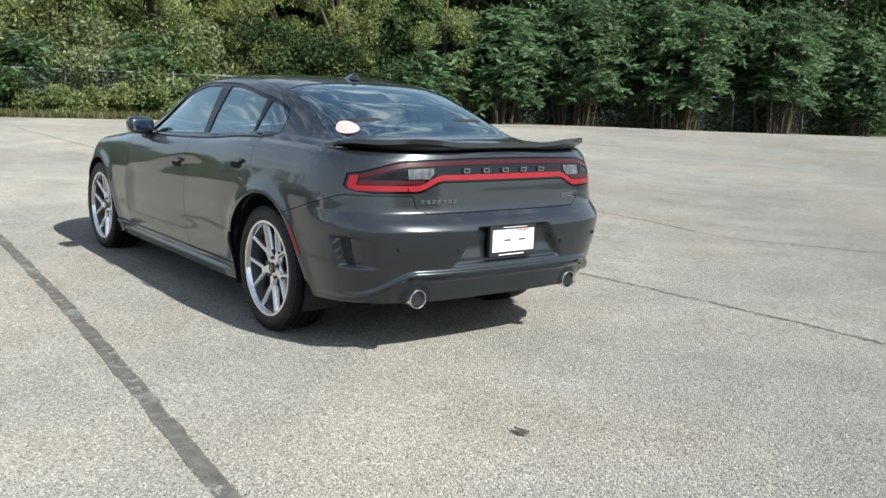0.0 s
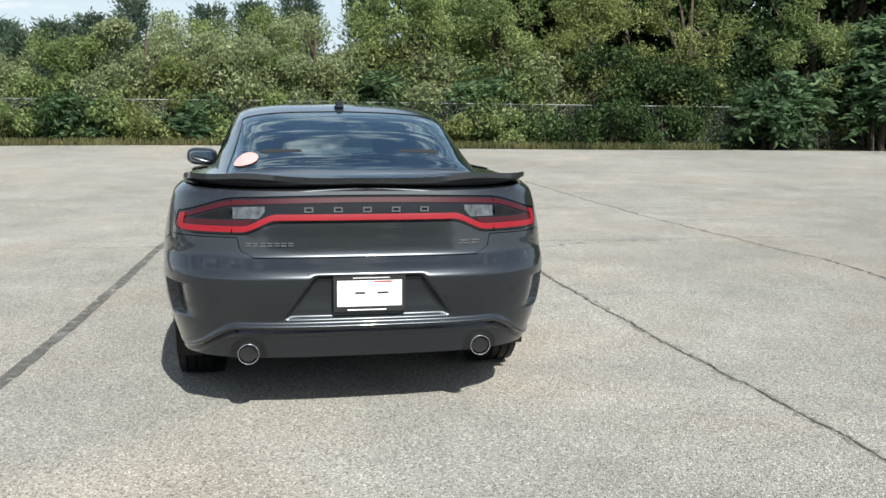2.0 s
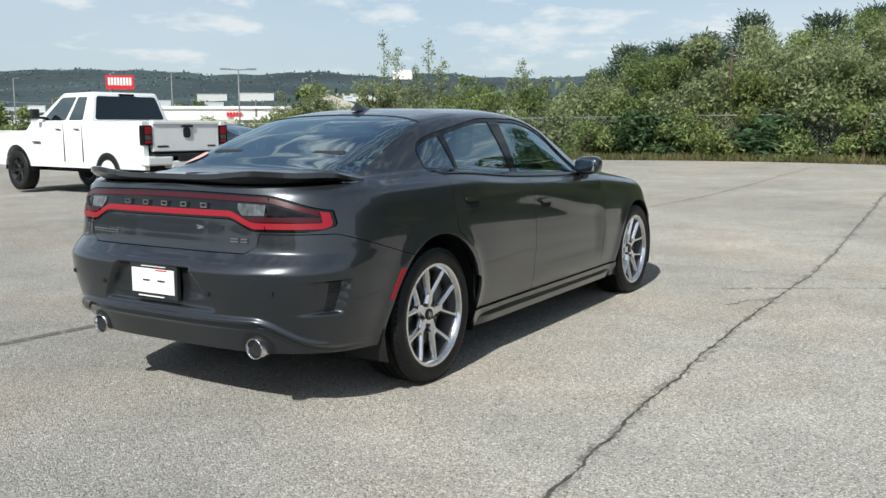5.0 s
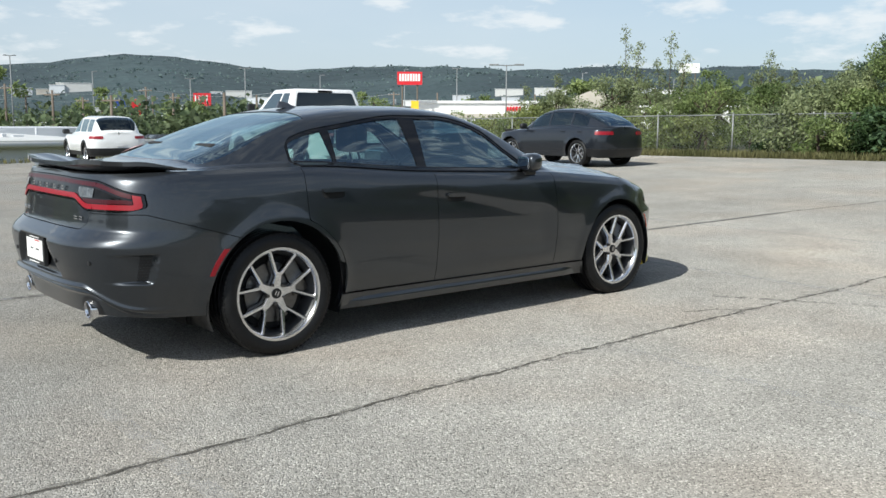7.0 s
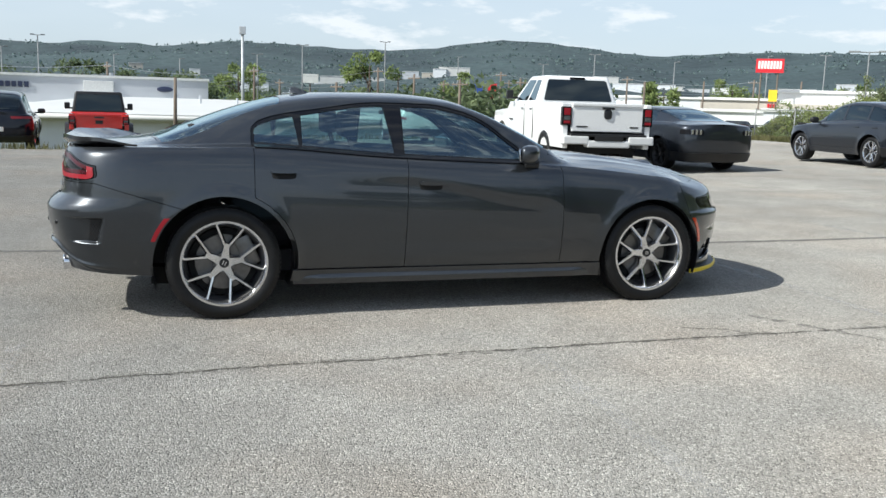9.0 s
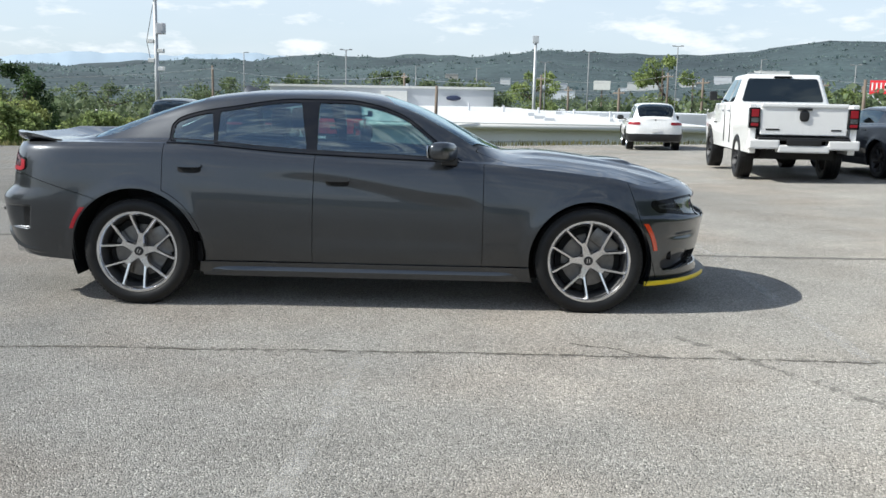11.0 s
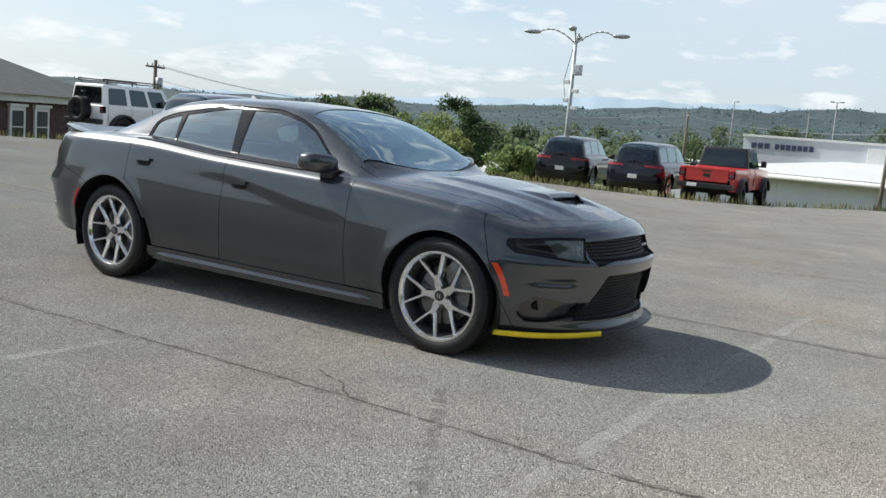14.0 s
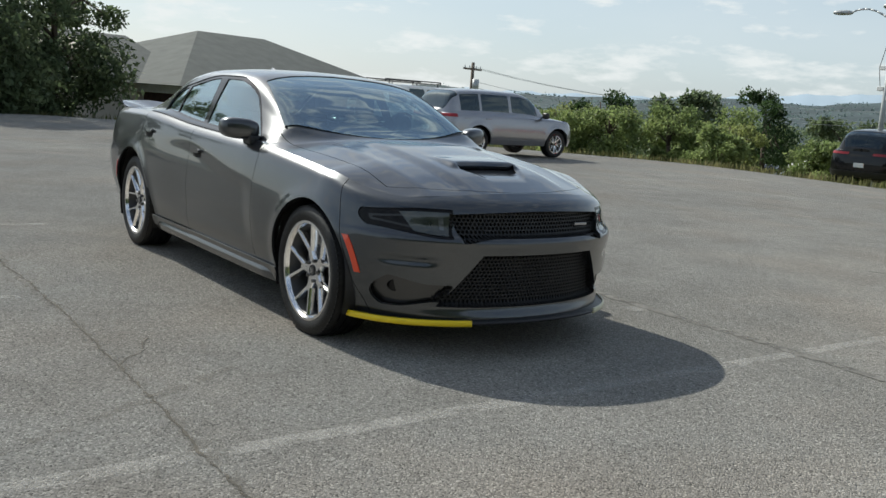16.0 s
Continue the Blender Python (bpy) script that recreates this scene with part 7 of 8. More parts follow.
for x, y, h in ((28.6, 19.6, 5.0), (29.0, 17.6, 4.6), (30, 13.5, 3.6), (28, 23, 3.2), (29, 26, 2.8), (27.5, 15.5, 2.6), (31, 11.0, 3.0), (30, 21, 3.0), (27.2, 12.2, 2.8), (28.4, 9.8, 3.0)):
    sapling(x, y, h, 2.4 if h > 4 else 2.4)
for x, y, h, w in ((26.4, 11.4, 2.3, 2.4), (26.8, 14.2, 2.6, 2.6), (27.4, 17.0, 2.9, 2.6), (28.0, 19.8, 3.0, 2.8), (28.4, 23.2, 2.6, 2.4), (29.4, 15.6, 3.1, 2.4)):
    tree("small_tree", "bushy pale willow-green tree behind the fence", x, y, h, w, M["leafwillow" if y > 16 else "leafmid"], 6000, 0.115, 0.04, aspect=0.4, group="bushy trees behind the fence", k=30, clump=0.24)
# behind the other edge of the car park
for x, y, h, w, mt in ((-17.5, 22.5, 2.1, 2.8, "leafmid"), (-15.6, 24.0, 2.3, 2.4, "leafmid"), (-14.2, 25.5, 2.0, 2.6, "leaflight"), (-19.6, 24.2, 2.9, 2.8, "leafdark"), (-20.8, 22.6, 2.2, 2.6, "leaflight"), (-18.4, 20.9, 1.7, 2.4, "leafmid"),
                       (-15.5, 29.5, 3.4, 3.0, "leafdark"), (-12.6, 28.4, 1.3, 2.6, "leafmid"), (-11.0, 29.5, 1.1, 2.2, "leaflight"), (-9.2, 28.2, 1.5, 1.8, "leafmid"), (-18, 32, 3.0, 3.4, "leafmid"), (-13.4, 23.6, 1.6, 2.2, "leafmid")):
    tree("bush_tree", "rounded mixed green bush beyond the car park", x, y, h, w, M[mt], 6500, 0.15, 0.03, group="bushes beyond the lot", k=24, clump=0.27, category="bush")
for x, y, h, w, n in ((-27, 0.5, 8.0, 6.5, 11000), (-30, 5.0, 7.0, 6.0, 9000), (-26.5, -4.5, 8.5, 6.5, 9000), (-29, -9, 9, 7, 8000), (-33, 0, 9, 7, 8000), (-26.0, -1.5, 2.6, 3.6, 6000), (-25.5, 2.2, 2.2, 3.0, 5000), (-25.8, -5.5, 3.0, 3.8, 6000), (-27.5, 3.2, 3.6, 3.2, 5000)):
    tree("tree", "tall shaded broadleaf tree at the lot's end", x, y, h, w, M["leaffar"], int(n * 1.4), 0.24, 0.03, group="shaded trees", k=44, clump=0.27)


def grass_strip():
    n = 19000
    s = rng.uniform(0, 1, n)
    y = -13 + 45 * s
    x = EDGE_X(y) + np.abs(rng.normal(size=n)) * 0.55 - 0.15
    a = np.stack([x, y, land_z(x, y)], 1)
    m = 5500
    x2 = -27 + 52 * rng.uniform(0, 1, m)
    y2 = EDGE_Y(x2) + np.abs(rng.normal(size=m)) * 0.5 - 0.12
    b = np.stack([x2, y2, np.maximum(land_z(x2, y2), lot_z(x2, y2) - 0.25)], 1)
    p = np.concatenate([a, b])
    ob = leaf_cloud("grass", p, 0.24, M["grass"], None, 0.12, 0.0, np.repeat([[0, 0, 1.6]], len(p), 0))
    tagged(ob, "rough green and dry grass along the asphalt's edge", "grass", kind="stuff")


grass_strip()


def distant_woods():
    P_ = []
    for i in range(1500):
        az = math.radians(rng.uniform(14, 152))
        r = 80 + 420 * rng.uniform(0, 1) ** 1.6
        x, y = r * math.cos(az), r * math.sin(az)
        if (r < 135 and 80 < math.degrees(az) < 108) or r < 85 or (r < 150 and 40 < math.degrees(az) < 62):
            continue
        h, w = rng.uniform(3, 5.5) + 0.006 * r, rng.uniform(4, 9)
        k = 6
        c = np.stack([x + rng.normal(size=k) * w * 0.28, y + rng.normal(size=k) * w * 0.28, float(land_z(x, y)) + rng.uniform(0.3, 0.85, k) * h], 1)
        P_.append(clumps(130, c, np.full(k, w * 0.24)))
    ob = leaf_cloud("distant_woods", np.concatenate(P_), 0.75, M["leaffar"], None, 0.7, 0.1)
    tagged(ob, "scattered green trees down in the valley", "woods", kind="stuff")


distant_woods()


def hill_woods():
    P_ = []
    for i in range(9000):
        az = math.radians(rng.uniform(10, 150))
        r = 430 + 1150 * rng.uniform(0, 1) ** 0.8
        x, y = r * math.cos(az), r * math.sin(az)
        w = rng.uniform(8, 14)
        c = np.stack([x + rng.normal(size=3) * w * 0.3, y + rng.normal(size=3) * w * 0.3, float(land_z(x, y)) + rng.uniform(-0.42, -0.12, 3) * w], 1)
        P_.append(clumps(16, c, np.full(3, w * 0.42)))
    # the haze over the hills is part of these leaves' colour
    ob = leaf_cloud("hill_woods", np.concatenate(P_), 2.8, M["leafhazed"], None, 0.9, 0.0)
    tagged(ob, "continuous woods over the far hills, coloured bluish for haze", "woods", kind="stuff")


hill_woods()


def far_mountains():
    """Ridges at the end of the view, beyond the wooded hills, with haze painted into their pale blue."""
    el = Curve((60, 1.6), (85, 2.0), (95, 2.3), (104, 2.72), (108, 2.5), (111, 2.55), (114.7, 2.42), (117, 2.1), (122, 1.85), (126, 1.5), (132, 1.1), (150, 0.8))
    az = np.arange(60, 150, 0.35)
    V_, F_ = [], []
    for i, a in enumerate(az):
        x, y = 3400 * math.cos(math.radians(a)), 3400 * math.sin(math.radians(a))
        h = 3400 * math.tan(math.radians(float(el(a)) + 0.05 * math.sin(a * 1.9) + 0.03 * math.sin(a * 4.7 + 1)))
        V_ += [(x * 0.94, y * 0.94, -60), (x, y, h), (x * 1.05, y * 1.05, -60)]
        if i:
            o = 3 * i
            F_ += [(o - 3, o, o + 1, o - 2), (o - 2, o + 1, o + 2, o - 1)]
    tagged(link_mesh("backdrop", V_, F_, M["mountain"], smooth=True), "mountain ridges on the horizon, haze painted as pale blue", "mountains", kind="structure")


far_mountains()
for az, r, top_el, w in ((88.5, 105, 1.6, 8), (92.5, 130, 1.7, 10), (100.5, 120, 1.6, 12), (106, 160, 1.3, 14), (70.5, 130, 2.0, 7), (65.5, 95, 1.2, 5), (57.5, 110, 1.5, 6), (53.8, 150, 1.8, 8), (47, 160, 1.7, 8), (36, 120, 1.8, 6), (85.0, 150, 2.0, 10), (117.5, 90, 0.5, 9), (76.6, 123, 3.1, 8.5), (40.3, 82, 2.55, 5.5), (127, 75, 1.6, 6.5), (112, 130, 0.9, 16), (95, 150, 1.9, 18)):
    x, y = r * math.cos(math.radians(az)), r * math.sin(math.radians(az))
    z = float(land_z(x, y))
    tree("tree", "large rounded green tree in the valley", x, y, 1.4 + r * math.tan(math.radians(top_el)) - z, w, M["leafmid" if az < 86 else "leaffar"], 5000, 0.5, 0.1, k=24, group="large valley trees", clump=0.26)


# ---- fence ----
def build_fence():
    f = empty("chain_link_fence", pose(edge_x(0) + 1.4, 0, 0), "grey chain-link fence overgrown by bushes", "fence")
    ox = edge_x(0) + 1.4
    pts = []
    for y in np.arange(-34, 31, 3.0):
        x = edge_x(y) + 1.4
        pts.append(Vector((x - ox, y, float(land_z(x, y)))))
    me = None
    for p in pts:
        if me is None:
            bm = bmesh.new()
            tube(bm, (0, 0, -0.1), (0, 0, 1.38), 0.028, 0.028, 10)
            blob(bm, (0, 0, 1.39), (0.032, 0.032, 0.02), 2, 10, 6)
            o = part("post", bm, M["fence"], f, smooth=True)
            me = o.data
        else:
            o = new("post", me)
            o.parent = f
        o.location = p
    for a, b in zip(pts[:-1], pts[1:]):
        bm = bmesh.new()
        tube(bm, a + Vector((0, 0, 1.33)), b + Vector((0, 0, 1.33)), 0.02, 0.02, 8)
        part("rail", bm, M["fence"], f, smooth=True)
    V_, F_ = [], []
    for a, b in zip(pts[:-1], pts[1:]):
        d = b - a
        for k in range(-12, 30):
            for sg in (1, -1):
                s0, s1 = k * 0.11 / 3.0, (k * 0.11 + 1.25) / 3.0
                z0, z1 = (0.05, 1.30) if sg > 0 else (1.30, 0.05)
                t0, t1 = max(s0, 0), min(s1, 1)
                if t0 >= t1:
                    continue
                za, zb = z0 + (z1 - z0) * (t0 - s0) / (s1 - s0), z0 + (z1 - z0) * (t1 - s0) / (s1 - s0)
                p, q = a + d * t0 + Vector((0, 0, za)), a + d * t1 + Vector((0, 0, zb))
                o = len(V_)
                w = Vector((0, 0, 0.0025))
                V_ += [p - w, q - w, q + w, p + w]
                F_.append((o, o + 1, o + 2, o + 3))
    w = link_mesh("wire_mesh", V_, F_, M["fence"], f)
    w["kind"] = "stuff"


build_fence()


# ---- marks on the asphalt ----
def strip(name, line, width, material, label, category, lift=0.004, wobble=0.02, dens=0.06, width_var=0.3, seed=1, tie=None):
    """A ragged band that follows a line over the ground."""
    r = np.random.default_rng(seed)
    line = np.array(line, float)
    seg = np.linalg.norm(np.diff(line, axis=0), axis=1)
    s = np.concatenate([[0], np.cumsum(seg)])
    t = np.arange(0, s[-1], dens)
    x, y = np.interp(t, s, line[:, 0]), np.interp(t, s, line[:, 1])
    walk_ = np.convolve(r.normal(size=len(t) + 6), np.ones(7) / 7, "valid") * wobble + np.convolve(r.normal(size=len(t) + 24), np.ones(25) / 25, "valid") * wobble * 2.2
    d = np.gradient(np.stack([x, y], 1), axis=0)
    d /= np.linalg.norm(d, axis=1)[:, None]
    nx, ny = -d[:, 1], d[:, 0]
    wl, wr_ = width / 2 * (1 + width_var * r.normal(size=len(t))), width / 2 * (1 + width_var * r.normal(size=len(t)))
    wl, wr_ = np.clip(wl, width * 0.12, width), np.clip(wr_, width * 0.12, width)
    L_ = np.stack([x + nx * (walk_ + wl), y + ny * (walk_ + wl)], 1)
    R_ = np.stack([x + nx * (walk_ - wr_), y + ny * (walk_ - wr_)], 1)
    V_, F_ = [], []
    for p in np.stack([L_, R_], 1).reshape(-1, 2):
        V_.append((p[0], p[1], gz(p[0], p[1]) + lift))
    for i in range(len(t) - 1):
        F_.append((2 * i, 2 * i + 1, 2 * i + 3, 2 * i + 2))
    return tagged(link_mesh(name, V_, F_, M[material]), label, category, kind="structure")


strip("crack_1", [(-12, -2.3), (-5, -2.15), (-1.06, -2.08), (0, -2.02), (0.73, -2.01), (2, -1.98), (3.3, -1.97), (3.8, -2.01), (5.2, -2.03), (9, -1.9), (17, -1.6), (20, -1.7)], 0.012, "crack", "long ragged crack in the asphalt", "crack", wobble=0.018, dens=0.035, width_var=0.6, seed=3)
strip("crack_2", [(-12, -7.5), (-0.4, -5.4), (0.84, -4.8), (3, -5.0), (6, -4.6), (10.4, -4.35), (16.2, -4.1)], 0.014, "crack", "long ragged crack in the asphalt", "crack", wobble=0.04, dens=0.04, width_var=0.6, seed=4)
strip("crack_3", [(9.3, 1.2), (12.6, 0.84), (20.4, 0.65)], 0.022, "crack", "dark seam across the asphalt", "crack", wobble=0.02, seed=5)
strip("crack_border_1", [(-12, -2.3), (-5, -2.15), (-1.06, -2.08), (0, -2.02), (0.73, -2.01), (2, -1.98), (3.3, -1.97), (3.8, -2.01), (5.2, -2.03), (9, -1.9), (17, -1.6)], 0.055, "stain", "crumbled darker border along the crack", "crack", lift=0.003, wobble=0.018, dens=0.035, width_var=0.55, seed=3)
strip("crack_border_2", [(-12, -7.5), (-0.4, -5.4), (0.84, -4.8), (3, -5.0), (6, -4.6), (10.4, -4.35), (16.2, -4.1)], 0.05, "stain", "crumbled darker border along the crack", "crack", lift=0.003, wobble=0.04, dens=0.04, width_var=0.55, seed=4)
strip("crack_4", [(3.28, -1.97), (3.12, -1.83), (2.85, -1.7)], 0.012, "crack", "short branching crack in the asphalt", "crack", wobble=0.02, dens=0.03, seed=6)
strip("crack_5", [(2.9, 5.1), (4.2, 5.6), (7, 6.2), (12, 6.0)], 0.02, "crack", "thin crack in the asphalt", "crack", wobble=0.05, seed=7)
strip("crack_6", [(-9, 11.2), (-2, 9.5), (4, 9.9), (14, 8.5)], 0.02, "crack", "thin crack in the asphalt", "crack", wobble=0.05, seed=8)
strip("crack_7", [(6.2, -9), (6.0, -6), (5.8, -3.5)], 0.012, "crack", "thin crack in the asphalt", "crack", wobble=0.05, seed=9)
strip("tar_seam", [(-14, 3.0), (-1.9, 2.0), (-0.8, 1.89), (0.4, 1.79), (2.6, 1.63), (4, 1.55), (5.2, 1.46), (9.4, 1.2)], 0.085, "tar", "dark tarred seam with worn edges", "seam", wobble=0.006, width_var=0.10, dens=0.12, seed=10)
strip("tyre_mark", [(3.5, -1.5), (3.87, -2.14), (4.08, -2.47), (4.23, -2.83), (4.33, -3.13), (4.36, -4.2)], 0.07, "stain", "faint curved tyre mark", "tyre mark", lift=0.003, wobble=0.01, seed=11)
for k, (x, y0, y1) in enumerate(((1.61, -4.2, -2.1), (4.48, -6.0, 2.6), (-1.23, -4.8, -1.3), (7.35, -6, 2.4))):
    strip("parking_line_%d" % (k + 1), [(x - 0.06, y0), (x, (y0 + y1) / 2), (x + 0.06, y1)], 0.095, "stripe", "worn white parking line, almost gone", "parking line", lift=0.003, wobble=0.004, dens=0.1, width_var=0.08, seed=20 + k)
for k, (x, y) in enumerate(((-0.82, 1.88), (0.9, 1.73), (2.2, 1.6), (3.3, 1.48), (-3.2, 2.12))):
    strip("paint_patch_%d" % (k + 1), [(x - 0.07, y + 0.01), (x + 0.08, y - 0.01)], 0.15, "stripe", "remnant of white paint on the seam", "paint", lift=0.006, wobble=0.004, dens=0.015, width_var=0.25, seed=40 + k)
bm = bmesh.new()
rr = random.Random(5)
vs = [bm.verts.new((-2.03 + 0.05 * math.cos(a) * rr.uniform(0.6, 1.1), 0.745 + 0.028 * math.sin(a) * rr.uniform(0.6, 1.2), 0.012 + 0.012 * rr.random())) for a in np.linspace(0, 2 * math.pi, 11)[:-1]]
top_v = bm.verts.new((-2.03, 0.745, 0.026))
for i in range(10):
    bm.faces.new((vs[i], vs[(i + 1) % 10], top_v))
tagged(part("dead_leaf", bm, M["crack"], None), "dry brown leaf lying on the asphalt", "leaf")


# ---- buildings, poles and signs ----
def lone(name, bm, material, label, category, m=None, group="", smooth=False, kind=""):
    ob = part(name, bm, material, None, "", smooth)
    if m is not None:
        ob.matrix_world = m
    return tagged(ob, label, category, group, kind)


def build_brick_house():
    h = empty("brick_house", pose(-31.6, 10.7, -1.4, 0, 0, 20), "dark brick building with a big grey hipped roof and white windows", "house")
    L_ = lambda n, bm, m, par=h, lab="": part(n, bm, m, par, lab)
    bm = bmesh.new()
    box(bm, -13.8, 0, 0, 16.6, -1.0, 2.25)
    L_("wall", bm, M["brick"])
    bm = bmesh.new()
    box(bm, -14.2, 0.4, -0.4, 17.0, 2.25, 2.62, 0.03)
    L_("cornice", bm, M["trim"])
    bm = bmesh.new()
    lowp = [(-14.6, -0.8, 2.62), (0.8, -0.8, 2.62), (0.8, 17.4, 2.62), (-14.6, 17.4, 2.62)]
    a, b = bm.verts.new((-6.6, 6.4, 5.5)), bm.verts.new((-6.6, 11.2, 5.5))
    v = [bm.verts.new(p) for p in lowp]
    bm.faces.new((v[0], v[1], a)), bm.faces.new((v[1], v[2], b, a)), bm.faces.new((v[2], v[3], b)), bm.faces.new((v[3], v[0], a, b)), bm.faces.new(v[::-1])
    roof = L_("roof", bm, M["shingle"])
    bm = bmesh.new()
    lowp = [(-14, -10, 2.62), (-2, -10, 2.62), (-2, 3, 2.62), (-14, 3, 2.62)]
    v = [bm.verts.new(p) for p in lowp]
    a, b = bm.verts.new((-8.0, -6, 4.9)), bm.verts.new((-8.0, 3, 4.9))
    bm.faces.new((v[0], v[1], a)), bm.faces.new((v[1], v[2], b, a)), bm.faces.new((v[2], v[3], b)), bm.faces.new((v[3], v[0], a, b)), bm.faces.new(v[::-1])
    L_("roof", bm, M["shingle"])
    bm = bmesh.new()
    box(bm, -13.4, -2.6, -9.4, 0, -1, 2.6)
    L_("wall", bm, M["beige"])
    for y in (-7.4, -5.2, -3.0):
        bm = bmesh.new()
        box(bm, -5.5, -2.7, y, y + 1.5, 2.5, 3.7)
        v = [bm.verts.new(p) for p in ((-6.2, y - 0.2, 3.7), (-2.5, y - 0.2, 3.7), (-2.5, y + 1.7, 3.7), (-6.2, y + 1.7, 3.7), (-6.2, y + 0.75, 4.4), (-2.5, y + 0.75, 4.4))]
        bm.faces.new((v[1], v[2], v[5])), bm.faces.new((v[0], v[1], v[5], v[4])), bm.faces.new((v[2], v[3], v[4], v[5])), bm.faces.new((v[3], v[0], v[4]))
        d = L_("dormer", bm, M["beige"], roof)
    for y in (2.2, 5.2, 9.8, 11.6, 14.4, 16.0):
        bm = bmesh.new()
        box(bm, -0.05, 0.10, y - 0.06, y + 1.06, 0.10, 2.0, 0.01)
        w = L_("window", bm, M["trim"], h, "white framed window")
        bm = bmesh.new()
        box(bm, 0.09, 0.115, y + 0.10, y + 0.90, 0.26, 1.82)
        L_("pane", bm, M["window"], w)
        bm = bmesh.new()
        box(bm, 0.11, 0.13, y + 0.08, y + 0.92, 1.02, 1.07)
        L_("glazing_bar", bm, M["trim"], w)
        bm = bmesh.new()
        box(bm, -0.02, 0.2, y - 0.14, y + 1.14, 2.0, 2.14, 0.01)
        L_("lintel", bm, M["trim"], w)


build_brick_house()


def build_white_shed():
    z0 = -2.2
    s = empty("warehouse", pose(0, 40, z0), "low white warehouse with a white membrane roof", "warehouse")
    bm = bmesh.new()
    box(bm, -9.5, 15.5, 0, 26, -1, 2.55)
    part("wall", bm, M["metalwhite"], s)
    bm = bmesh.new()
    v = [bm.verts.new(p) for p in ((-9.9, -0.5, 2.45), (16, -0.5, 2.45), (16, 26.5, 2.6), (-9.9, 26.5, 2.6))]
    r = [bm.verts.new(p) for p in ((-3.5, 13, 3.35), (4.5, 13, 3.35))]
    bm.faces.new((v[0], v[1], r[1], r[0])), bm.faces.new((v[1], v[2], r[1])), bm.faces.new((v[2], v[3], r[0], r[1])), bm.faces.new((v[3], v[0], r[0])), bm.faces.new(v[::-1])
    part("roof", bm, M["roofwhite"], s)
    bm = bmesh.new()
    box(bm, -10, 16.1, -0.62, -0.5, 2.30, 2.62, 0.02)
    part("fascia", bm, M["roofwhite"], s)
    for k in range(22):
        bm = bmesh.new()
        x = -8.6 + k * 1.1
        box(bm, x - 0.03, x + 0.03, -0.03, 0.0, 0, 2.4)
        part("wall_rib", bm, M["metalwhite"], s)
    for x, w, z in ((1.2, 0.5, 1.5), (3.1, 0.4, 1.0), (9.2, 0.5, 1.1)):
        bm = bmesh.new()
        box(bm, x, x + w, -0.4, -0.05, z, z + w, 0.02)
        part("vent_box", bm, M["greywall"], s)
    bm = bmesh.new()
    pipe(bm, [(2.0, -0.12, 0.3), (2.0, -0.12, 1.6), (9.0, -0.12, 1.75)], 0.03, 6)
    part("conduit", bm, M["pole"], s)
    bm = bmesh.new()
    tube(bm, (-9.9, -0.62, 2.44), (16.0, -0.62, 2.40), 0.13, 0.13, 10)
    part("gutter", bm, M["roofwhite"], s, smooth=True)
    bm = bmesh.new()
    box(bm, 3.0, 19.0, 14, 24, 0, 3.1, 0.05)
    part("rear_hall", bm, M["greywall"], s)
    for k in range(6):
        bm = bmesh.new()
        tube(bm, (2.2 + 2.1 * k, 9.5 - 0.4 * k, 2.6), (2.2 + 2.1 * k, 9.5 - 0.4 * k, 3.55 - 0.08 * k), 0.07, 0.07, 8)
        part("vent_pipe", bm, M["greywall"], s)
    rr = random.Random(3)
    for k in range(9):
        bm = bmesh.new()
        x, y = rr.uniform(3, 14), rr.uniform(3, 9)
        z = 2.45 + 0.9 * y / 13.5 * min(1, (16 - x) / 11.5)
        box(bm, x, x + rr.uniform(0.2, 0.6), y, y + 0.4, z - 0.2, z + rr.uniform(0.1, 0.35), 0.02)
        part("roof_vent", bm, M["greywall"], s)


build_white_shed()


def build_showroom():
    s = empty("showroom", pose(0, 85, -3.2), "long light grey car showroom with dark wall lettering as bars", "shop building")
    bm = bmesh.new()
    box(bm, -17.8, 4.6, 0, 14, -1, 6.0, 0.05)
    part("wall", bm, M["greywall"], s)
    bm = bmesh.new()
    box(bm, -17.9, 4.7, -0.12, 0.1, 5.9, 6.12)
    part("coping", bm, M["trim"], s)
    for k in range(3):
        bm = bmesh.new()
        box(bm, -17.0 + 0.62 * k, -16.55 + 0.62 * k, -0.1, -0.02, 4.85, 5.35)
        part("letter_bar", bm, M["letternavy"], s)
    for k in range(7):
        bm = bmesh.new()
        box(bm, -14.8 + 0.52 * k, -14.42 + 0.52 * k, -0.1, -0.02, 4.85, 5.35)
        part("letter_bar", bm, M["letternavy"], s)
    bm = bmesh.new()
    box(bm, -6.6, -4.0, -0.5, 0, 4.0, 5.6, 0.03)
    part("sign_panel", bm, M["trim"], s)
    bm = bmesh.new()
    blob(bm, (0.6, -0.1, 5.0), (0.75, 0.08, 0.26), 2, 20, 10)
    part("wall_badge", bm, M["letternavy"], s)
    bm = bmesh.new()
    box(bm, -12, 4.0, -3.0, 0, 3.0, 3.5, 0.04)
    part("canopy", bm, M["trim"], s)
    for k in range(9):
        bm = bmesh.new()
        box(bm, -11.5 + 1.7 * k, -10.1 + 1.7 * k, -0.06, 0.02, 0.2, 2.9)
        part("window", bm, M["window"], s)


build_showroom()


def at_az(az, r):
    return r * math.cos(math.radians(az)), r * math.sin(math.radians(az))


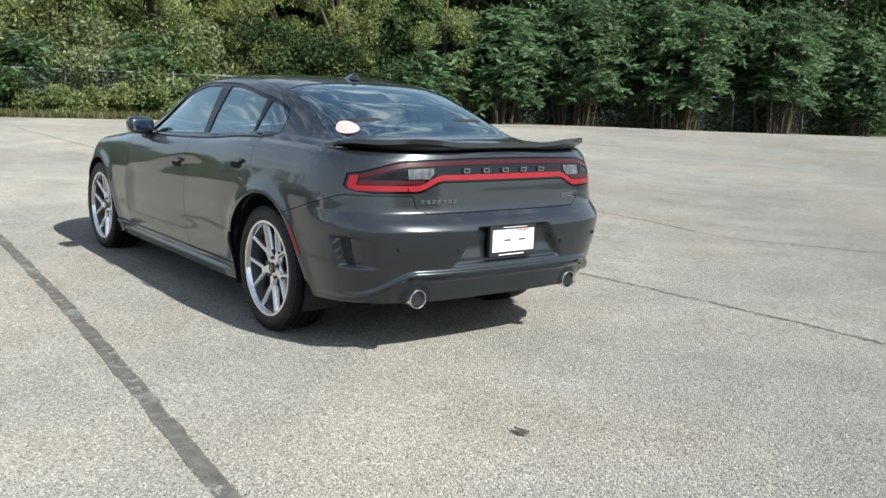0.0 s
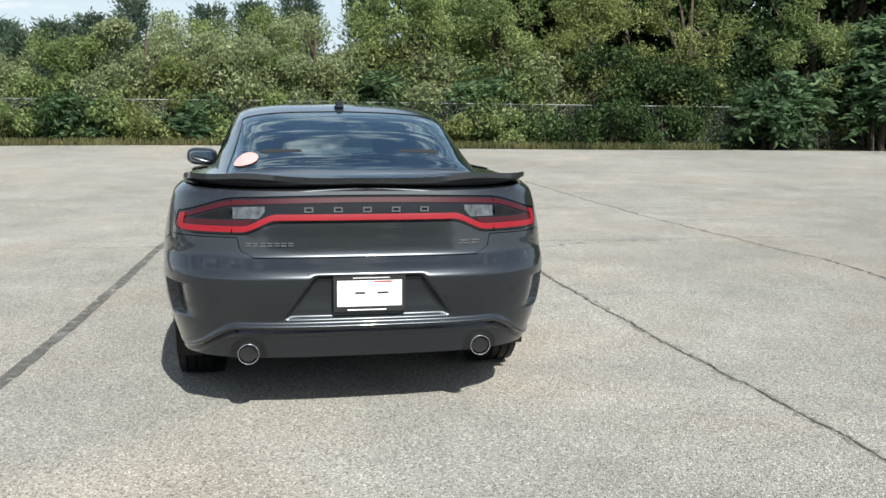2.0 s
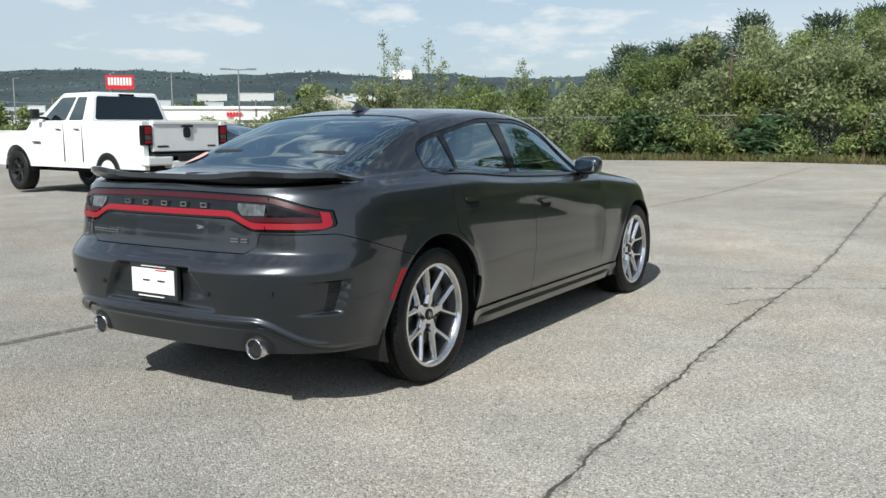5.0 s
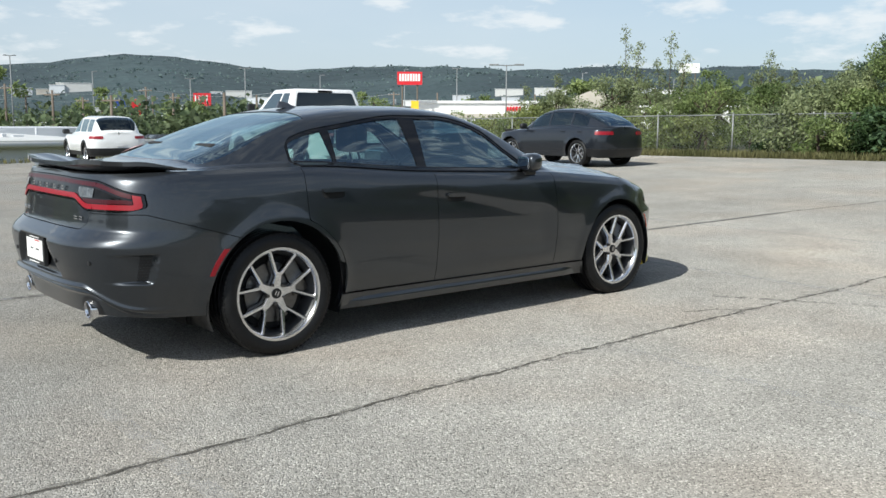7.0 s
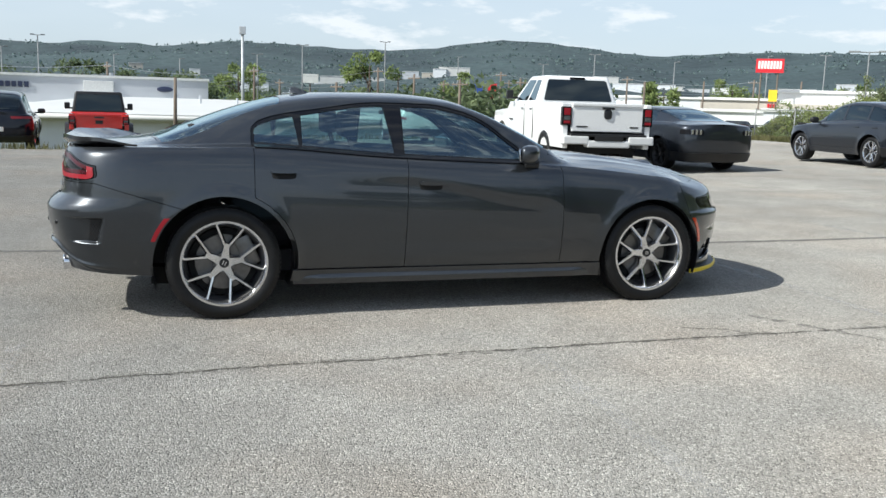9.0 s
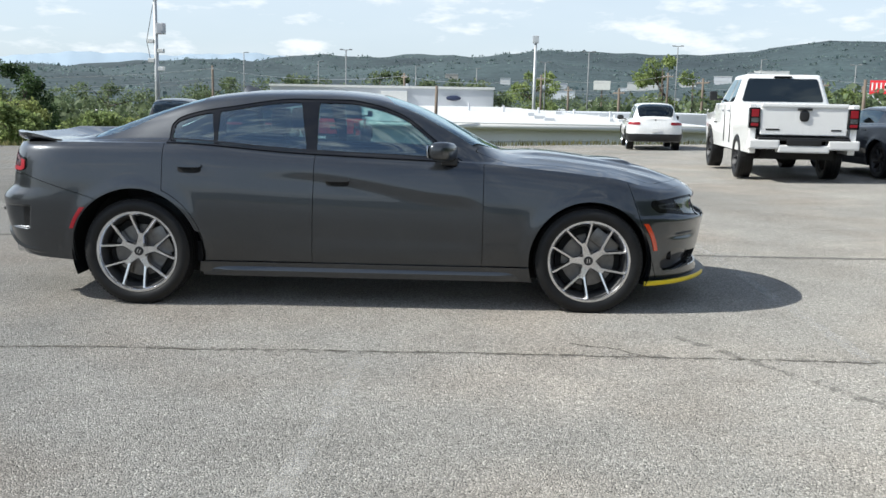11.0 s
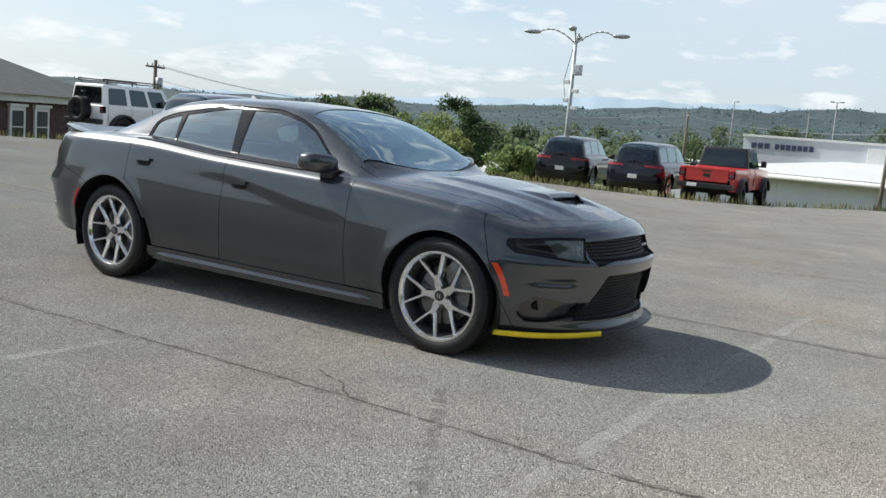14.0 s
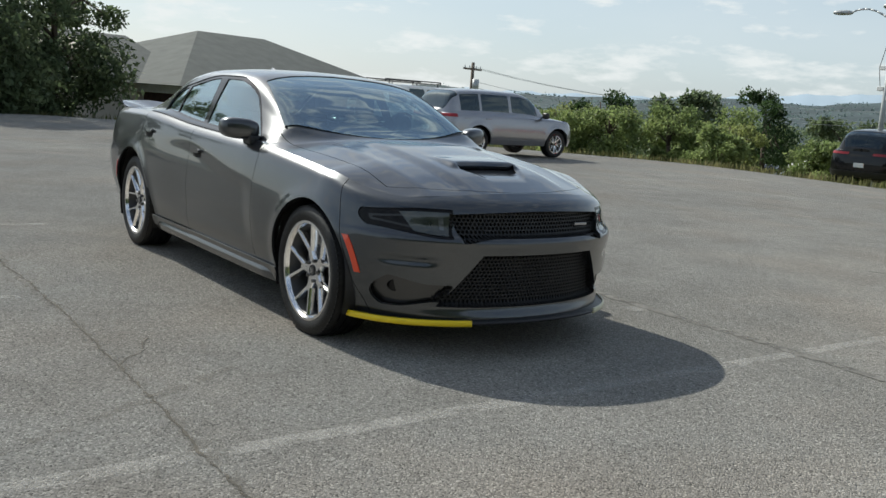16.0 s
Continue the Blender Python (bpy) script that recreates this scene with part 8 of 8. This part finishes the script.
def facing(az, r, z):
    x, y = at_az(az, r)
    return Matrix.Translation((x, y, z)) @ Matrix.Rotation(math.radians(az - 90), 4, "Z")


def shop(az, r, w, h, d, mt, z=None, label="flat-roofed white shop building", band=None, sign=None, windows=6):
    x, y = at_az(az, r)
    z = float(land_z(x, y)) if z is None else z
    s = empty("shop_building", facing(az, r, z), label, "shop building", "shops in the valley")
    bm = bmesh.new()
    box(bm, -w / 2, w / 2, 0, d, -3, h)
    part("wall", bm, M[mt], s)
    bm = bmesh.new()
    box(bm, -w / 2 - 0.3, w / 2 + 0.3, -0.3, d + 0.3, h, h + 0.35, 0.04)
    part("parapet", bm, M["trim"], s)
    if band:
        bm = bmesh.new()
        box(bm, -w / 2, w / 2, -0.5, 0, h * 0.62, h * 0.74)
        part("canopy", bm, M[band], s)
    if sign:
        for k in range(5):
            bm = bmesh.new()
            box(bm, -1.1 + k * 0.4, -0.8 + k * 0.4, -0.35, -0.1, h * 0.80, h * 0.92)
            part("sign_bar", bm, M[sign], s)
    for k in range(windows):
        bm = bmesh.new()
        x0 = -w / 2 + w * (k + 0.2) / windows
        box(bm, x0, x0 + w * 0.55 / windows, -0.05, 0.05, 0.4, h * 0.55)
        part("window", bm, M["window"], s)
    return s


shop(44.5, 118, 26, 5.2, 14, "trim", -1.4, band="beige", sign="signred")
shop(51.0, 128, 20, 4.4, 12, "beige", -1.6, "flat-roofed beige shop building", sign="signred")
shop(56.5, 150, 24, 5.0, 12, "metalwhite", -2.0)
shop(61.0, 118, 12, 3.6, 10, "trim", -2.2, band="signred")
shop(37.0, 88, 14, 3.6, 12, "metalwhite", -1.0)
shop(31.0, 95, 20, 3.4, 12, "trim", -0.6)
shop(67.0, 190, 26, 5, 12, "greywall", -3.0)
shop(72.0, 165, 16, 4, 12, "trim", -3.4, sign="signblue")
shop(83.0, 140, 16, 3.6, 10, "metalwhite", -4.2)
shop(88.0, 122, 10, 4.0, 8, "greywall", -3.6)
shop(108.0, 190, 18, 4, 10, "trim", -6.0)
shop(114.0, 150, 12, 3.4, 10, "metalwhite", -4.6)
for az, r, w, h, mt, z in ((41.0, 100, 12, 3.4, "trim", -1.2), (47.5, 105, 14, 3.0, "metalwhite", -1.6), (54.0, 112, 12, 3.2, "trim", -2.0), (58.8, 98, 8, 2.8, "metalwhite", -2.0), (64.0, 140, 18, 3.6, "trim", -2.8), (69.8, 150, 14, 3.4, "beige", -3.0),
                           (76.5, 150, 16, 3.6, "trim", -3.6), (80.0, 165, 20, 3.8, "metalwhite", -4.2), (86.5, 160, 18, 3.4, "trim", -4.6), (91.0, 170, 22, 3.6, "metalwhite", -5.0), (33.8, 84, 8, 2.8, "trim", -0.6), (28.0, 100, 16, 3.2, "metalwhite", -0.4)):
    shop(az, r, w, h, 10, mt, z, windows=4)
town = random.Random(21)
for k in range(30):
    az_, r_ = town.uniform(33, 101), town.uniform(190, 420)
    shop(az_, r_, town.uniform(7, 16), town.uniform(2.8, 4.4), 9, town.choice(("trim", "metalwhite", "beige", "greywall", "trim")), windows=3, label="small flat-roofed building down in the town")
for k in range(46):
    az_, r_ = town.uniform(34, 92), town.uniform(560, 900)
    x_, y_ = at_az(az_, r_)
    shop(az_, r_, town.uniform(9, 30), town.uniform(2.6, 5.0), 12, town.choice(("trim", "metalwhite", "beige", "greywall", "roofwhite")), float(land_z(x_, y_)) + 1.8, windows=0, label="pale low building across the valley")
# a gabled white house roof over the scrub
gh = empty("gabled_building", facing(38.4, 64.6, 0.2), "white building with a beige gabled roof", "building")
bm = bmesh.new()
box(bm, -3.2, 3.2, 0, 8, -2, 2.2)
part("wall", bm, M["trim"], gh)
bm = bmesh.new()
v = [bm.verts.new(p) for p in ((-3.6, -0.4, 2.2), (3.6, -0.4, 2.2), (3.6, 8.4, 2.2), (-3.6, 8.4, 2.2), (0, -0.4, 3.6), (0, 8.4, 3.6))]
bm.faces.new((v[0], v[1], v[4])), bm.faces.new((v[1], v[2], v[5], v[4])), bm.faces.new((v[2], v[3], v[5])), bm.faces.new((v[3], v[0], v[4], v[5])), bm.faces.new((v[3], v[2], v[1], v[0]))
part("roof", bm, M["beige"], gh)


def sign(az, r, z0, z1, w, h, mt, label, posts=2, bars=0, bar="trim", group=""):
    s = empty("billboard" if w > 2 else "sign", facing(az, r, z0), label, "sign", group)
    for k in range(posts):
        bm = bmesh.new()
        x = (k - (posts - 1) / 2) * w * 0.6
        tube(bm, (x, 0.15, -2), (x, 0.15, z1 - z0), 0.10 if w > 2 else 0.06, None, 8)
        part("post", bm, M["wood"], s)
    bm = bmesh.new()
    box(bm, -w / 2, w / 2, -0.12, 0.25, z1 - z0 - h / 2, z1 - z0 + h / 2, 0.03)
    p = part("panel", bm, M[mt], s)
    for k in range(bars):
        bm = bmesh.new()
        x = -w * 0.42 + w * 0.86 * k / max(1, bars)
        box(bm, x, x + w * 0.078, -0.15, -0.11, z1 - z0 - h * 0.22, z1 - z0 + h * 0.34)
        part("letter_bar", bm, M[bar], p)
    return s


sign(51.35, 116, -1.5, 7.0, 3.3, 1.7, "signred", "red roadside sign on two posts with white bars", 2, 8)
sign(33.85, 146.7, -1.0, 9.9, 3.2, 1.5, "trim", "blank white billboard on posts", 2)
sign(64.6, 160, -2, 5.0, 3, 2.2, "signred", "small red and white roadside sign", 1, 4)
sign(80.5, 130, -4, 4.2, 2.4, 1.3, "trim", "pale green roadside sign on a post", 1)
sign(38.5, 140, -1, 4.4, 2.2, 1.6, "signyellow", "small yellow roadside sign", 1)
sign(51.0, 113, -1.5, 3.3, 1.0, 1.4, "signyellow", "yellow sign beside the shops", 1)
sign(69.5, 120, -3, 2.4, 1.2, 3.2, "signblue", "blue upright sign on a post", 1)
sign(68.6, 121, -3, 3.0, 1.2, 2.2, "signred", "red upright sign on a post", 1)


def street_lamp(az, r, el, label="tall grey parking lot lamp", arms=2, group="tall lamps in the valley"):
    x, y = at_az(az, r)
    z = float(land_z(x, y))
    top_z = 1.4 + r * math.tan(math.radians(el))
    s = empty("street_lamp", pose(x, y, z, 0, 0, az), label, "street lamp", group)
    bm = bmesh.new()
    tube(bm, (0, 0, -0.2), (0, 0, top_z - z), 0.0004 * r + 0.04, 0.0003 * r + 0.025, 8)
    part("pole", bm, M["lamp"], s, smooth=True)
    for k in range(arms):
        sg = 1 if k else -1
        bm = bmesh.new()
        ln = 1.0 if r < 70 else 0.5
        tube(bm, (0, 0, top_z - z - 0.05), (0, sg * ln, top_z - z), 0.04, 0.04, 6)
        box(bm, -0.15 * ln, 0.15 * ln, *sorted((sg * 0.6 * ln, sg * 1.35 * ln)), top_z - z - 0.05, top_z - z + 0.07, 0.02)
        part("lamp_head", bm, M["lamp"], s)
    return s


for az, r, el, arms in ((80.9, 95, 3.4, 2), (96.9, 95, 3.3, 2), (75.6, 110, 3.75, 2), (61.9, 105, 3.3, 2), (44.35, 66.8, 3.75, 2), (51.8, 140, 3.3, 1), (48.3, 120, 3.4, 2), (57.2, 130, 2.9, 1), (92.5, 120, 2.3, 1), (103.6, 130, 2.9, 1), (88.6, 130, 2.2, 1), (71.0, 140, 2.9, 1),
                        (65.3, 115, 2.6, 2), (40.2, 120, 3.1, 1), (34.6, 130, 2.7, 1), (98.8, 110, 2.5, 1), (83.8, 100, 2.7, 2)):
    street_lamp(az, r, el, arms=arms)
tw = empty("mast", facing(84.75, 121.5, -4.4), "tall mast with a box on top", "mast")
bm = bmesh.new()
tube(bm, (0, 0, -1), (0, 0, 14.3), 0.28, 0.18, 10)
part("pole", bm, M["pole"], tw, smooth=True)
bm = bmesh.new()
box(bm, -0.42, 0.42, -0.42, 0.42, 14.0, 15.0, 0.05)
part("antenna_box", bm, M["greywall"], tw)


def utility_pole(x, y, topz, label="wooden utility pole with a crossarm", drum=True, lean=0.0, arm=True, r=0.16):
    z = float(land_z(x, y))
    s = empty("utility_pole", pose(x, y, z, 0, lean, 20), label, "utility pole", "utility poles")
    bm = bmesh.new()
    tube(bm, (0, 0, -0.3), (0, 0, topz - z), r, r * 0.7, 10)
    part("pole", bm, M["wood"], s, smooth=True)
    if arm:
        bm = bmesh.new()
        box(bm, -0.05, 0.05, -1.1, 1.1, topz - z - 0.5, topz - z - 0.38)
        part("crossarm", bm, M["wood"], s)
        for y_ in (-0.95, -0.4, 0.4, 0.95):
            bm = bmesh.new()
            tube(bm, (0, y_, topz - z - 0.38), (0, y_, topz - z - 0.2), 0.035, 0.025, 8)
            part("insulator", bm, M["pole"], s)
    if drum:
        bm = bmesh.new()
        tube(bm, (0.3, 0, topz - z - 1.9), (0.3, 0, topz - z - 1.1), 0.22, 0.22, 12)
        part("transformer", bm, M["pole"], s, smooth=True)
    return Vector((x, y, topz - 0.3))


p1 = utility_pole(-42, 34.2, 4.0)
p2 = utility_pole(*at_az(126, 80), 3.3, drum=False)
p3 = utility_pole(*at_az(105.5, 88), 4.6, drum=False)
p4 = utility_pole(*at_az(93, 92), 4.4)
p5 = utility_pole(*at_az(84, 98), 4.6)
p6 = utility_pole(*at_az(76, 104), 5.2, drum=False)
p7 = utility_pole(*at_az(68, 112), 5.4)
p8 = utility_pole(*at_az(60, 124), 5.6, drum=False)
p9 = utility_pole(*at_az(52.5, 140), 6.0)
for az, r, tz in ((63.2, 70, 3.6), (70.2, 74, 3.4), (66.4, 88, 4.0), (73.5, 90, 4.2), (58.5, 96, 4.2), (78.6, 84, 3.0), (61.2, 105, 4.4), (64.9, 118, 4.2), (67.6, 130, 4.8), (71.7, 108, 4.0), (74.8, 126, 4.8), (55.2, 118, 5.0), (49.6, 125, 5.4), (43.2, 118, 5.0), (38.8, 110, 4.4), (82.4, 110, 3.6)):
    utility_pole(*at_az(az, r), tz, drum=False, arm=az > 66)
utility_pole(0.52, 39.0, 2.2, "bare leaning wooden pole by the warehouse", False, 1.0, False, 0.10)
bm = bmesh.new()
for a, b in zip((p1, p2, p3, p4, p5, p6, p7, p8), (p2, p3, p4, p5, p6, p7, p8, p9)):
    for k, (dz, off) in enumerate(((0, -0.9), (0, 0.9), (-0.9, 0.0), (-1.3, 0.0))):
        pts = [a.lerp(b, t) + Vector((0, off * 0.3, dz - 4 * t * (1 - t) * 0.7)) for t in np.linspace(0, 1, 13)]
        for p, q in zip(pts[:-1], pts[1:]):
            tube(bm, p, q, 0.013, 0.013, 4, False)
tagged(part("overhead_wire", bm, M["pole"], None), "thin grey overhead wire strung between the poles", "wires")


def four_arm_lamp():
    x, y = -9.45, 27.25
    z = float(land_z(x, y))
    s = empty("street_lamp", pose(x, y, z), "grey lamp post with four curved arms and a speaker box", "street lamp")
    H_ = 5.05 - z
    bm = bmesh.new()
    tube(bm, (0, 0, -0.2), (0, 0, H_), 0.11, 0.065, 12)
    part("pole", bm, M["pole"], s, smooth=True)
    for k in range(4):
        a = math.radians(90 * k + 20)
        c = Vector((math.cos(a), math.sin(a), 0))
        pts = [Vector((0, 0, H_ - 0.15)) + c * (1.45 * t) + Vector((0, 0, 0.50 * math.sin(t * 2.3))) for t in np.linspace(0, 1, 8)]
        bm = bmesh.new()
        pipe(bm, pts, 0.03, 8)
        arm = part("arm", bm, M["pole"], s, smooth=True)
        bm = bmesh.new()
        blob(bm, (0, 0, 0), (0.34, 0.15, 0.085), 2.4, 18, 10)
        bmesh.ops.transform(bm, matrix=Matrix.Translation(pts[-1] + c * 0.25) @ Matrix.Rotation(a, 4, "Z"), verts=bm.verts)
        part("lamp_head", bm, M["pole"], arm, smooth=True)
    bm = bmesh.new()
    box(bm, 0.06, 0.34, -0.15, 0.15, H_ - 1.35, H_ - 0.95, 0.03)
    part("speaker_box", bm, M["greywall"], s)
    for k, zz in enumerate((1.6, 1.95, 2.3, 2.6)):
        bm = bmesh.new()
        sg = 1 if k % 2 else -1
        box(bm, *sorted((sg * 0.06, sg * 0.30)), -0.08, 0.08, H_ - zz - 0.08, H_ - zz + 0.07, 0.02)
        part("camera_box", bm, M["trim"], s)
    bm = bmesh.new()
    pipe(bm, [(-0.08, 0, H_ - 0.3), (-0.35, 0, H_ - 1.6), (-0.2, 0, H_ - 2.4)], 0.012, 5)
    part("cable", bm, M["cable"], s)


four_arm_lamp()


# ---- cars down in the valley ----
def far_cars():
    rr = random.Random(11)
    cols = ("white", "silver", "navy", "blackpaint", "redpaint", "bluepaint", "white")
    proto = {}
    for c in set(cols):
        t = empty("parked_car", pose(0, -300, -50), "small parked car far down in the valley", "car", "cars in the valley")
        bm = bmesh.new()
        box(bm, -2.2, 2.2, -0.88, 0.88, 0.3, 0.95, 0.18)
        part("body", bm, M[c], t, smooth=True)
        bm = bmesh.new()
        r = bmesh.ops.create_cube(bm, size=1.0)
        for v in r["verts"]:
            up_ = v.co.z > 0
            v.co = Vector((v.co.x * (2.1 if up_ else 3.0) - 0.2, v.co.y * (1.3 if up_ else 1.6), 1.45 if up_ else 0.9))
        bmesh.ops.bevel(bm, geom=list(bm.edges), offset=0.08, segments=2, affect="EDGES")
        part("cabin", bm, M["window"], t, smooth=True)
        for x in (-1.35, 1.35):
            for y in (-0.8, 0.8):
                bm = bmesh.new()
                tube(bm, (x, y - 0.1, 0.32), (x, y + 0.1, 0.32), 0.32, 0.32, 14)
                part("wheel", bm, M["rubber"], t)
        proto[c] = t
    used = set()
    spots = [(az, r) for r, a0, a1, st in ((64, 62, 84, 2.6), (78, 58, 80, 2.3), (92, 48, 62, 2.2), (74, 88, 103, 2.4), (100, 63, 80, 2.0), (70, 40, 50, 2.6)) for az in np.arange(a0, a1, st)]
    spots += [(120.7, 67.7)]
    for az, r in spots:
        c = cols[rr.randrange(len(cols))] if az < 120 else "navy"
        x, y = at_az(az + rr.uniform(-0.4, 0.4), r)
        if -11 < x < 17 and 38 < y < 67:
            continue
        m = Matrix.Translation((x, y, float(land_z(x, y)))) @ Matrix.Rotation(math.radians(rr.choice((0, 90, 80, 100)) + rr.uniform(-8, 8)), 4, "Z")
        if c not in used:
            used.add(c)
            proto[c].matrix_world = m
        else:
            copy_thing(proto[c], m)
    for c, t in proto.items():
        if c not in used:
            x, y = at_az(75, 85)
            t.matrix_world = Matrix.Translation((x, y, float(land_z(x, y))))


far_cars()
copy_thing(truck, Matrix.Translation((-27.6, 56.7, float(land_z(-27.6, 56.7)))) @ Matrix.Rotation(math.radians(160), 4, "Z"))
